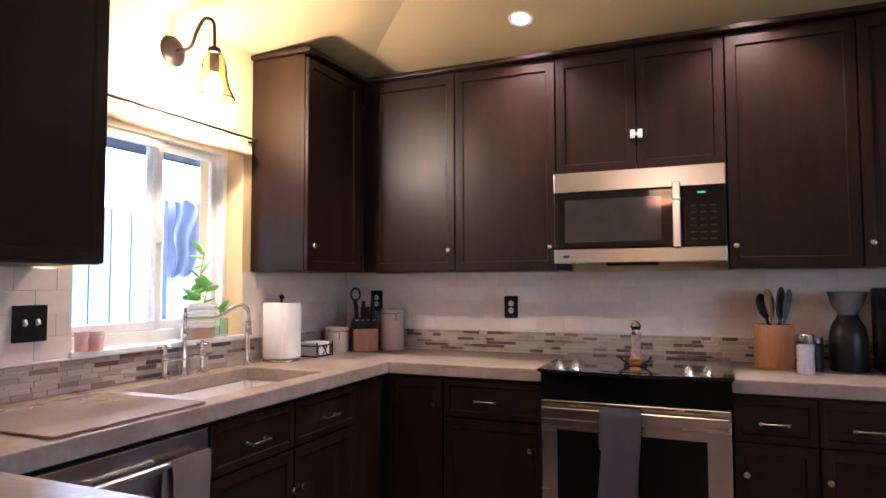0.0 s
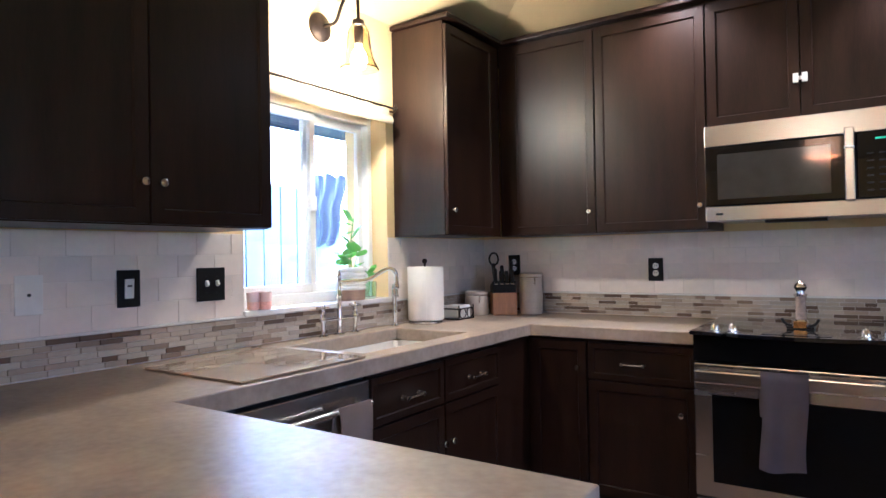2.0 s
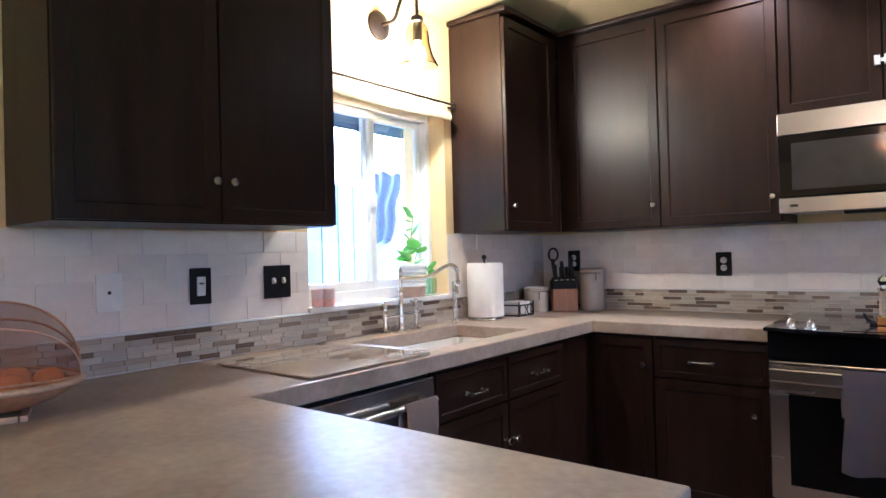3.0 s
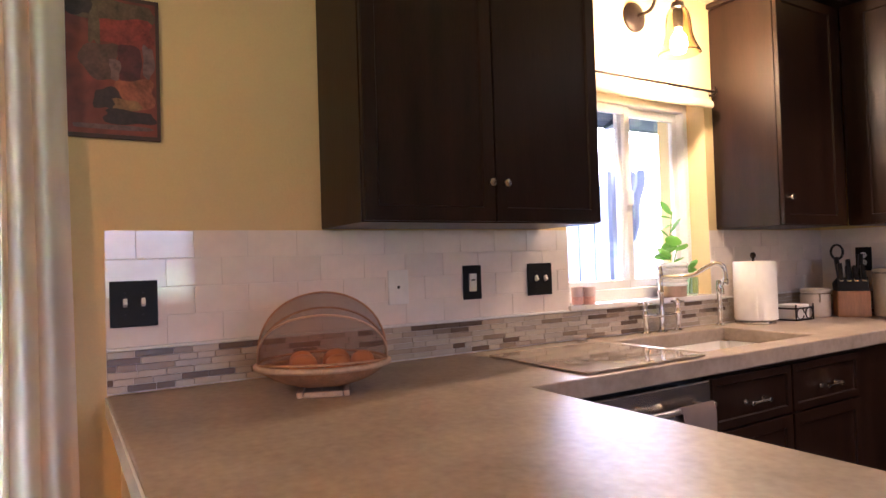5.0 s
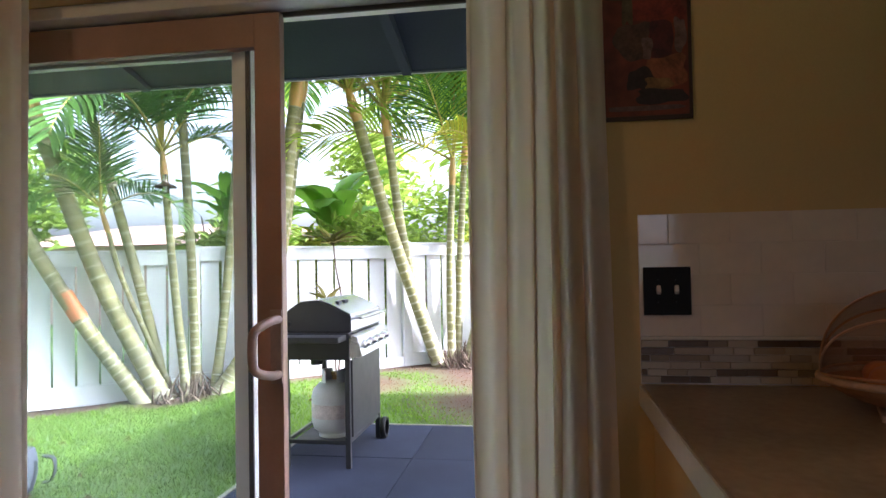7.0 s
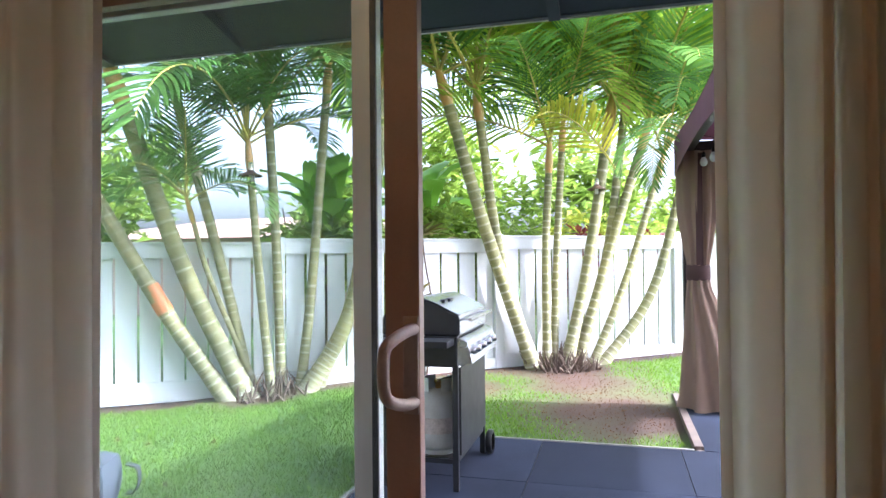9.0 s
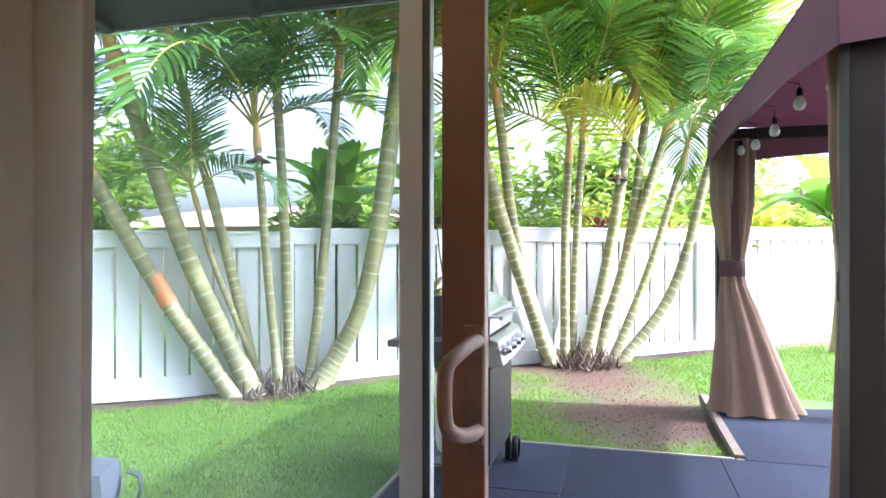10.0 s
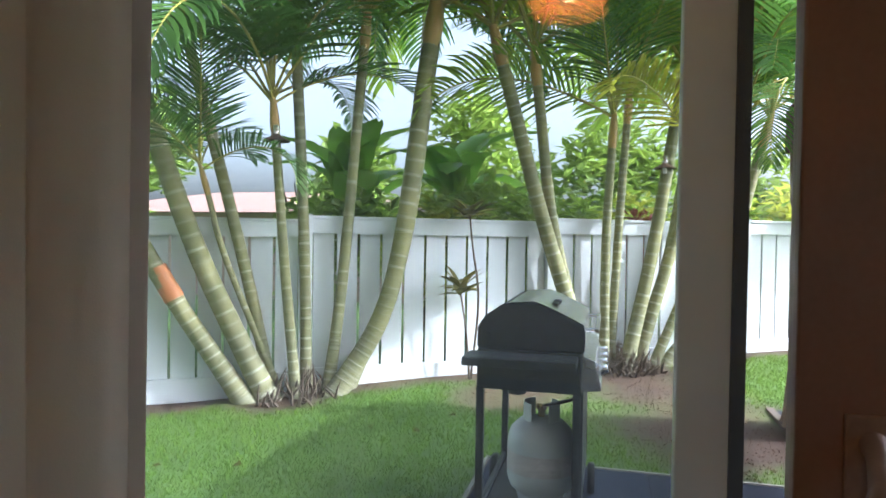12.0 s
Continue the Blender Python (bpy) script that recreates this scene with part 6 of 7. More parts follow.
front_palm = palm((-8.10, -1.26, 0), (-8.34, -1.00, 1.20), (-8.48, -0.76, 2.75), 0.064, 0.054, 10, 15, GB, 1.15, 0.5, (1,))
for at, az, el, size in (((-7.95, -0.66, 2.15), -0.85, 0.75, 1.0), ((-8.47, -0.75, 3.12), -1.05, 0.85, 1.1), ((-8.46, -0.72, 3.15), 0.15, 0.95, 1.1)):
    yellow_leaf = new("frond", FRONDS_Y[0])
    yellow_leaf.parent = front_palm
    yellow_leaf.matrix_local = Matrix.Translation(Vector(at) - front_palm.location) @ Matrix.Rotation(az, 4, "Z") @ Matrix.Rotation(-el, 4, "Y") @ Matrix.Rotation(0.4, 4, "X") @ Matrix.Scale(size, 4)
palm((-8.30, -1.15, 0), (-8.52, -0.77, 1.30), (-8.72, -0.40, 2.50), 0.056, 0.048, 9, 16, GB, 1.2, 0.42)
palm((-8.36, -1.20, 0), (-8.58, -0.82, 1.18), (-8.70, -0.58, 2.90), 0.052, 0.044, 9, 17, GB, 1.1)
palm((-8.38, -0.98, 0), (-8.64, -0.56, 1.05), (-8.82, -0.22, 2.15), 0.044, 0.036, 8, 18, GB)
palm((-8.42, -0.88, 0), (-8.82, -0.28, 0.84), (-9.07, 0.14, 2.30), 0.056, 0.046, 9, 19, GB, 1.05, 0.45)

b = tube(smooth_path([(-5.955, -4.805, 0.76), (-5.92, -4.87, 0.89), (-5.885, -4.92, 1.02)], 6), [0.082 - 0.0008 * k for k in range(13)], 12)
tagged(part("leaf_sheath", b, mat("orange_sheath", (0.55, 0.20, 0.07), 0.6, vary=0.2, scale=14, fine=80), None, "", 80), "orange peeling leaf sheath wrapped round a palm stem", "leaf sheath")

# hangs free: root and turn chosen to fit the camera's view
hf = thing("palm_frond", (-6.60, -0.22, 2.47), "drooping palm frond placed to fit the view at the gazebo roof corner", "palm frond")
for turn, fall, size in ((-25, 38, 0.46), (-70, 30, 0.40)):
    leaf_ = new("leaf", FRONDS[3])
    leaf_.parent = hf
    leaf_.matrix_local = Matrix.Rotation(radians(turn), 4, "Z") @ Matrix.Rotation(radians(fall), 4, "Y") @ Matrix.Scale(size, 4)

# dry husks round the feet of the clumps
for cx, cy, n_, lab in ((-6.50, -4.0, 110, "brown dry husks round the palm feet"), (-8.15, -1.30, 260, "dark fibrous husks round the palm feet")):
    b = bmesh.new()
    r = random.Random(int(-cx * 10))
    for k in range(n_):
        a, rr = r.uniform(0, 6.28), r.uniform(0.05, 0.40)
        x, y = cx + rr * math.cos(a), cy + rr * math.sin(a)
        z = ground_z(x, y) - 0.02
        h = r.uniform(0.05, 0.30) * (1.15 - rr)
        tipx, tipy = x + r.uniform(-0.12, 0.12), y + r.uniform(-0.12, 0.12)
        tube([(x, y, z), ((x + tipx) / 2 + 0.01, (y + tipy) / 2, z + h * 0.6), (tipx, tipy, z + h)], [0.013, 0.011, 0.002], 4, b)
    tagged(part("palm_husk", b, M_BARK_SKIRT), lab, "dry husks", "", "stuff")


# cone-hatted garden lamps strapped to two stems
def garden_lamp(x, y, z):
    g = thing("garden_lamp", (x, y, z), "small copper cone lamp fixed to a palm stem", "garden lamp", "cone lamps on the palms")
    part("hat", lathe([(0.115, z), (0.108, z + 0.008), (0.05, z + 0.035), (0.022, z + 0.062), (0, z + 0.064), (0.0, z + 0.058), (0.045, z + 0.030), (0.113, z - 0.004)], (x, y, 0), 28), mat("aged_copper", (0.16, 0.10, 0.07), 0.5, 0.6, 0.3, 14, 90, 0.1), g, "flat copper cone hat", 40)
    part("collar", lathe([(0.026, z + 0.060), (0.024, z + 0.12), (0.030, z + 0.13), (0, z + 0.132)], (x, y, 0), 16), M_NICKEL, g, "", 40)
    part("strap", tube([(x, y, z - 0.05), (x, y, z + 0.06)], 0.02, 12), M_CERAMIC, g, "pale lamp socket", 40)


garden_lamp(-6.28, -4.10, 2.06)
garden_lamp(-8.34, -0.90, 2.02)

# ---- grill ----
gr = thing("gas_grill", (-4.4, -1.72, DECK_T), "black gas grill on a wheeled cart with a steel lid front", "grill")
M_GRILLB = mat("black_enamel", (0.018, 0.019, 0.022), 0.4, vary=0.2, scale=12, fine=120, bump=0.05)
M_GRILLS = mat("grill_steel", (0.55, 0.55, 0.56), 0.25, 1.0, 0.1, 8, 200, 0.03)
X0, X1, Y0, Y1 = -4.95, -4.20, -1.975, -1.54
for x in (X0 + 0.02, X1 - 0.02):
    for y in (Y0 + 0.015, Y1 - 0.015):
        part("leg", wbox(x - 0.016, x + 0.016, y - 0.016, y + 0.016, DECK_T, 0.66, 0.003), M_GRILLB, gr)
for y in (Y0 + 0.015, Y1 - 0.015):
    part("cart_rail", wbox(X0 + 0.036, X1 - 0.036, y - 0.010, y + 0.010, 0.12, 0.145, 0.003), M_GRILLB, gr)
for x in (X0 + 0.02, X1 - 0.02):
    part("cart_rail", wbox(x - 0.010, x + 0.010, Y0 + 0.031, Y1 - 0.031, 0.118, 0.143, 0.003), M_GRILLB, gr)
part("bottom_shelf", wbox(X0 + 0.03, X1 - 0.12, Y0 + 0.03, Y1 - 0.03, 0.104, 0.1175, 0.003), M_GRILLB, gr)
part("front_door", wbox(X0 + 0.04, X1 - 0.04, Y1 - 0.003, Y1 + 0.010, 0.16, 0.64, 0.004), M_GRILLB, gr, "black cart door")
part("firebox", wbox(X0, X1, Y0, Y1, 0.645, 0.815, 0.010), M_GRILLB, gr)
bm = bmesh.new()
prof = [(Y0, 0.818), (Y0, 0.91), (Y0 + 0.035, 0.96), (Y0 + 0.11, 1.01), (Y0 + 0.24, 1.02), (Y0 + 0.31, 0.995), (Y1 + 0.005, 0.93), (Y1 + 0.012, 0.90), (Y1 + 0.012, 0.818)]
ends = [[bm.verts.new((x, y, z)) for y, z in prof] for x in (X0 + 0.005, X1 - 0.005)]
for i in range(len(prof) - 1):
    bm.faces.new((ends[0][i], ends[0][i + 1], ends[1][i + 1], ends[1][i]))
bm.faces.new(ends[0][::-1])
bm.faces.new(ends[1])
bm.faces.new((ends[0][0], ends[1][0], ends[1][-1], ends[0][-1]))
bmesh.ops.recalc_face_normals(bm, faces=bm.faces)
bmesh.ops.bevel(bm, geom=[e for e in bm.edges if e.calc_face_angle(0) > 0.15], offset=0.006, segments=2, affect="EDGES")
lid = part("lid", bm, M_GRILLB, gr, "black enamel grill lid", 30)
bm = bmesh.new()
band = [(Y0 + 0.13, 1.0122), (Y0 + 0.24, 1.0228), (Y0 + 0.31, 0.9978), (Y1 + 0.008, 0.9325), (Y1 + 0.0152, 0.90), (Y1 + 0.0152, 0.825)]
bb = [[bm.verts.new((x, y, z + 0.002)) for y, z in band] for x in (X0 + 0.03, X1 - 0.012)]
for i in range(len(band) - 1):
    bm.faces.new((bb[0][i], bb[0][i + 1], bb[1][i + 1], bb[1][i]))
bmesh.ops.recalc_face_normals(bm, faces=bm.faces)
bm.normal_update()
bmesh.ops.solidify(bm, geom=bm.faces[:], thickness=0.002)
part("lid_skin", bm, M_GRILLS, lid, "brushed steel lid front", 30)
for k in (0, 1):
    part("gauge", wbox(X1 - 0.34 + k * 0.13, X1 - 0.27 + k * 0.13, Y0 + 0.30, Y0 + 0.33, 0.990, 1.008, 0.004), M_BLACK, lid, "black lid badge")
hb = tube([(X0 + 0.08, Y1 + 0.06, 0.905), (X1 - 0.06, Y1 + 0.06, 0.905)], 0.011, 12)
for x in (X0 + 0.12, X1 - 0.10):
    tube([(x, Y1 + 0.01, 0.905), (x, Y1 + 0.06, 0.905)], 0.008, 10, hb)
part("lid_handle", hb, M_GRILLS, lid, "steel lid handle", 50)
part("end_cap", lathe([(0.018, 0), (0.018, 0.012), (0.010, 0.014), (0, 0.012)], segs=16, m=face("+x", X1 - 0.003, Y0 + 0.04, 0.872)), M_BLACK, lid, "round pivot cap", 40)
bm = bmesh.new()
cp_ = [[bm.verts.new((x, y, z)) for y, z in ((Y1 + 0.002, 0.812), (Y1 + 0.055, 0.79), (Y1 + 0.085, 0.67), (Y1 + 0.002, 0.66))] for x in (X0, X1)]
for i in range(4):
    j = (i + 1) % 4
    bm.faces.new((cp_[0][i], cp_[0][j], cp_[1][j], cp_[1][i]))
bm.faces.new(cp_[0])
bm.faces.new(cp_[1][::-1])
bmesh.ops.recalc_face_normals(bm, faces=bm.faces)
bmesh.ops.bevel(bm, geom=bm.edges[:], offset=0.004, segments=2, affect="EDGES")
pan = part("control_panel", bm, M_GRILLS, gr, "slanted steel control panel")
for k in range(4):
    km = Matrix.Translation((X1 - 0.12 - k * 0.16, Y1 + 0.072, 0.735)) @ Matrix.Rotation(radians(-75), 4, "X")
    part("burner_knob", lathe([(0.030, 0), (0.030, 0.006), (0.022, 0.010), (0.020, 0.032), (0.016, 0.036), (0, 0.036)], segs=18, m=km), M_GRILLS, pan, "round steel burner knob", 40)
part("side_shelf", wbox(X1 + 0.004, X1 + 0.17, Y0 - 0.03, Y1 - 0.012, 0.772, 0.808, 0.006), M_GRILLB, gr, "black side shelf")
part("grease_cup", lathe([(0, 0.585), (0.04, 0.585), (0.048, 0.645), (0, 0.6455)], (-4.42, -1.83, 0), 18), M_GRILLB, gr, "", 40)
for y in (Y0 + 0.0, Y1 - 0.0):
    wl = part("wheel", lathe([(0.055, -0.018), (0.072, -0.018), (0.078, -0.010), (0.078, 0.010), (0.072, 0.018), (0.055, 0.018), (0.05, 0.012), (0.015, 0.012), (0.0, 0.014)], segs=26, m=Matrix.Translation((X0 + 0.02, y + (0.035 if y > -1.7 else -0.035), DECK_T + 0.078)) @ Matrix.Rotation(radians(90), 4, "X")), M_BLACK, gr, "black plastic wheel", 40)
tk = thing("gas_tank", (-4.45, -1.72, 0.118), "grey propane tank standing on the grill shelf", "gas tank")
M_TANK = mat("grey_tank_paint", (0.56, 0.58, 0.60), 0.45, vary=0.12, scale=7, fine=90, bump=0.05)
tz = 0.118
part("body", lathe([(0, tz + 0.02), (0.10, tz + 0.022), (0.14, tz + 0.055), (0.152, tz + 0.10), (0.152, tz + 0.26), (0.14, tz + 0.305), (0.10, tz + 0.345), (0.04, tz + 0.362), (0, tz + 0.365)], (-4.45, -1.72, 0), 36), M_TANK, tk, "", 50)
part("foot_ring", lathe([(0.10, tz), (0.105, tz), (0.105, tz + 0.03), (0.10, tz + 0.03), (0.10, tz)], (-4.45, -1.72, 0), 32), M_TANK, tk, "", 40)
for a0, a1 in ((0.5, 2.6), (3.6, 5.8)):
    bm = bmesh.new()
    cl = [[bm.verts.new((-4.45 + 0.082 * math.cos(a0 + (a1 - a0) * i / 12), -1.72 + 0.082 * math.sin(a0 + (a1 - a0) * i / 12), z)) for z in (tz + 0.345, tz + 0.43)] for i in range(13)]
    for p_, q_ in zip(cl, cl[1:]):
        bm.faces.new((p_[0], q_[0], q_[1], p_[1]))
    bm.normal_update()
    bmesh.ops.solidify(bm, geom=bm.faces[:], thickness=0.004)
    part("collar", bm, M_TANK, tk, "grey collar guard", 50)
part("valve", lathe([(0.016, tz + 0.36), (0.018, tz + 0.39), (0.024, tz + 0.40), (0.024, tz + 0.415), (0, tz + 0.416)], (-4.45, -1.72, 0), 16), M_GOLD, tk, "brass valve", 40)
part("label", lathe([(0.1528, tz + 0.13), (0.1528, tz + 0.22)], (-4.45, -1.72, 0), 60), mat("faded_label", (0.56, 0.50, 0.50), 0.6, vary=0.3, scale=20, fine=90), tk, "faded label band")
part("hose", tube(smooth_path([(-4.45, -1.72, tz + 0.41), (-4.42, -1.63, tz + 0.44), (-4.43, -1.57, tz + 0.47), (-4.5, -1.6, tz + 0.54)], 6), 0.008, 8), M_BLACK, tk, "black gas hose", 60)

# soft bag on the lawn by the door
cb_ = thing("cooler_bag", (-3.62, -3.38, -0.07), "grey soft cooler bag with a dark strap on the lawn", "bag")
M_BAG = cloth("grey_canvas", (0.08, 0.09, 0.11), 0.05, 0.12, 350, 0.3)
part("body", box(Matrix.Translation((-3.62, -3.40, -0.07)) @ Matrix.Rotation(0.4, 4, "Z"), -0.16, 0.16, -0.13, 0.13, 0.0, 0.29, 0.11), M_BAG, cb_, "", 40)
st = smooth_path([(-3.70, -3.25, 0.16), (-3.69, -3.17, 0.15), (-3.67, -3.14, 0.09), (-3.68, -3.18, 0.02), (-3.70, -3.25, 0.0)], 5)
bm = bmesh.new()
rws = [[bm.verts.new(p + Vector((o, o * 0.4, 0))) for o in (-0.022, 0.022)] for p in st]
for p_, q_ in zip(rws, rws[1:]):
    bm.faces.new((p_[0], p_[1], q_[1], q_[0]))
bm.normal_update()
bmesh.ops.solidify(bm, geom=bm.faces[:], thickness=0.006)
part("strap", bm, mat("dark_webbing", (0.03, 0.035, 0.045), 0.8, vary=0.2, scale=30, fine=200, bump=0.2), cb_, "dark webbing strap", 50)

# ---- gazebo ----
gz = thing("gazebo", (-5.5, 1.5, DECK_T), "dark metal garden gazebo with a plum fabric roof", "gazebo")
GX0, GX1, GY0, GY1 = -6.62, -3.58, -0.09, 2.0
for x in (GX0, GX1):
    for y in (GY0, GY1):
        part("post", wbox(x - 0.055, x + 0.055, y - 0.055, y + 0.055, DECK_T, 2.25, 0.005), M_POST, gz)
for x in (GX0, GX1):
    part("beam", wbox(x - 0.03, x + 0.03, GY0 + 0.056, GY1 - 0.056, 2.13, 2.22, 0.004), M_POST, gz)
for y in (GY0, GY1):
    part("beam", wbox(GX0 + 0.056, GX1 - 0.056, y - 0.03, y + 0.03, 2.13, 2.22, 0.004), M_POST, gz)
bm = bmesh.new()
ov = 0.10
cx_, cy_ = (GX0 + GX1) / 2, (GY0 + GY1) / 2
rings = []
for j, (f_, z) in enumerate(((1.0, 2.27), (0.85, 2.47), (0.65, 2.70), (0.45, 2.92), (0.3, 3.08), (0.1, 3.2))):
    hx, hy = ((GX1 - GX0) / 2 + ov) * f_, ((GY1 - GY0) / 2 + ov) * f_
    ring = []
    for sx, sy, ex_, ey_ in ((-1, -1, 1, 0), (1, -1, 0, 1), (1, 1, -1, 0), (-1, 1, 0, -1)):
        for k in range(8):
            t = k / 8 * 2
            sag = 0.05 * math.sin(math.pi * k / 8) * f_
            ring.append(bm.verts.new((cx_ + (sx + ex_ * t) * hx, cy_ + (sy + ey_ * t) * hy, z - sag)))
    rings.append(ring)
for a, c in zip(rings, rings[1:]):
    for i in range(32):
        bm.faces.new((a[i], a[(i + 1) % 32], c[(i + 1) % 32], c[i]))
bm.faces.new(rings[-1])
bm.normal_update()
bmesh.ops.solidify(bm, geom=bm.faces[:], thickness=0.006)
part("roof", bm, M_CANOPY, gz, "plum brown fabric roof", 30)
for side in range(4):
    bm = bmesh.new()
    sx, sy, ex_, ey_ = ((-1, -1, 1, 0), (1, -1, 0, 1), (1, 1, -1, 0), (-1, 1, 0, -1))[side]
    hx, hy = (GX1 - GX0) / 2 + ov, (GY1 - GY0) / 2 + ov
    col = []
    for k in range(25):
        t = k / 24 * 2
        x, y = cx_ + (sx + ex_ * t) * hx, cy_ + (sy + ey_ * t) * hy
        zt = 2.252 - 0.05 * math.sin(math.pi * k / 24)
        col.append((bm.verts.new((x, y, zt)), bm.verts.new((x * 0.998 + cx_ * 0.002, y, zt - 0.31 + 0.13 * math.sin(math.pi * k / 24)))))
    for p_, q_ in zip(col, col[1:]):
        bm.faces.new((p_[0], q_[0], q_[1], p_[1]))
    bm.normal_update()
    bmesh.ops.solidify(bm, geom=bm.faces[:], thickness=0.004)
    part("valance", bm, M_CANOPY, gz, "curved fabric valance", 60)


def drape(x, y, seed, label, k=1.0):
    """A curtain gathered on its post, tied at waist height and flaring to the ground."""
    r = random.Random(seed)
    t = thing("gazebo_drape", (x, y, DECK_T), label, "outdoor curtain", "drapes of the gazebo")
    b = bmesh.new()
    rows = []
    n_ = 72
    for z, w, d in ((2.12, 0.155, 0.10), (1.9, 0.15, 0.10), (1.6, 0.145, 0.095), (1.35, 0.11, 0.085), (1.2, 0.085, 0.075), (1.10, 0.078, 0.070), (0.98, 0.09, 0.08), (0.8, 0.13, 0.10), (0.5, 0.195, 0.14), (0.25, 0.25, 0.16), (0.06, 0.295, 0.18), (DECK_T + 0.006, 0.33, 0.21)):
        rows.append([b.verts.new((x + 0.06 + k * d * math.sin(a) * (1 + 0.16 * math.sin(9 * a + 1.2 * math.sin(z * 2 + seed))), y + 0.06 + k * 0.16 * max(0.0, 1.0 - z) + k * w * math.cos(a) * (1 + 0.14 * math.sin(9 * a + 1.2 * math.sin(z * 2 + seed))), z + (0.01 * math.sin(5 * a) if z < 0.1 else 0))) for a in (2 * math.pi * i / n_ for i in range(n_))])
    for p_, q_ in zip(rows, rows[1:]):
        for i in range(n_):
            b.faces.new((p_[i], q_[i], q_[(i + 1) % n_], p_[(i + 1) % n_]))
    part("cloth", b, M_DRAPE, t, "tan cloth in long folds", 80)
    part("tie_band", lathe([(0.9, 1.04), (1.0, 1.05), (1.02, 1.10), (1.0, 1.16), (0.9, 1.17)], segs=40, m=Matrix.Translation((x + 0.06, y + 0.06, 0)) @ Matrix.Diagonal((0.086 * k, 0.098 * k, 1, 1))), M_TIE, t, "brown tie band", 60)
    st = bmesh.new()
    col = [[st.verts.new((x + 0.06 + 0.105 * k, y + 0.06 + o * k, z)) for o in (-0.025, 0.03)] for z in (2.1, 1.8, 1.5, 1.3, 1.17)]
    for p_, q_ in zip(col, col[1:]):
        st.faces.new((p_[0], p_[1], q_[1], q_[0]))
    st.normal_update()
    bmesh.ops.solidify(st, geom=st.faces[:], thickness=0.004)
    part("dark_strip", st, M_TIE, t, "dark brown hanging strip", 60)


drape(GX0, GY0, 1, "tan gazebo curtain gathered and tied with a brown band")
# narrowed by k and set off its post to fit the camera's view
drape(GX1 - 0.46, GY0 + 0.03, 3, "narrowed tan gazebo curtain placed to fit the view beside the post near the house", 0.5)
drape(GX0, GY1, 2, "tan gazebo curtain tied to the far post")
for k in range(5):
    x, y = GX0 + 0.20 + k * 0.55, GY0 + 0.10
    z = 2.055 - 0.05 * math.sin(math.pi * (k % 3) / 3)
    bl = thing("string_light", (x, y, z), "clear glass string bulb under the gazebo roof", "string light", "string lights")
    part("bulb", lathe([(0, z - 0.075), (0.022, z - 0.068), (0.032, z - 0.045), (0.026, z - 0.02), (0.014, z)], (x, y, 0), 16), M_PALEBULB, bl, "", 60)
    part("socket", lathe([(0.015, z), (0.016, z + 0.03), (0.008, z + 0.045), (0, z + 0.046)], (x, y, 0), 14), M_BLACK, bl, "", 40)
    part("cord", tube([(x, y, z + 0.04), (x, y, 2.12), (x, GY0 + 0.02, 2.14)], 0.003, 6), M_BLACK, bl)


# ---- plants along and behind the fence ----
def rosette(x, y, z, stem_pts, n_, size, label, seed):
    """A bare thin stem topped by whorls of strap leaves."""
    r = random.Random(seed)
    t = thing("shrub", (x, y, z), label, "shrub", "thin shrubs by the fence")
    tops = []
    for st in stem_pts:
        path = smooth_path(st, 6)
        part("stem", tube(path, [0.012 - 0.006 * i / len(path) for i in range(len(path))], 6), M_BARK_SKIRT, t, "", 60)
        tops.append(path[-1])
    for tp in tops:
        b = bmesh.new()
        for k in range(n_):
            m = Matrix.Translation(tp + Vector((0, 0, r.uniform(-0.06, 0.03)))) @ Euler((r.uniform(-0.3, 0.3), r.uniform(-0.7, 0.25), k * 2.4)).to_matrix().to_4x4()
            merge(b, leaf(m, size * r.uniform(0.75, 1.1), size * 0.24, 0.12))
        part("leaf_whorl", b, M_OLIVE, t, "", 60)


rosette(-7.30, -2.66, 0, [[(-7.30, -2.66, -0.03), (-7.28, -2.70, 0.45), (-7.24, -2.75, 0.82)], [(-7.31, -2.65, -0.03), (-7.36, -2.60, 0.7), (-7.26, -2.64, 1.2), (-7.29, -2.68, 1.52)]], 22, 0.27, "thin stemmed shrub with olive strap leaf whorls", 5)


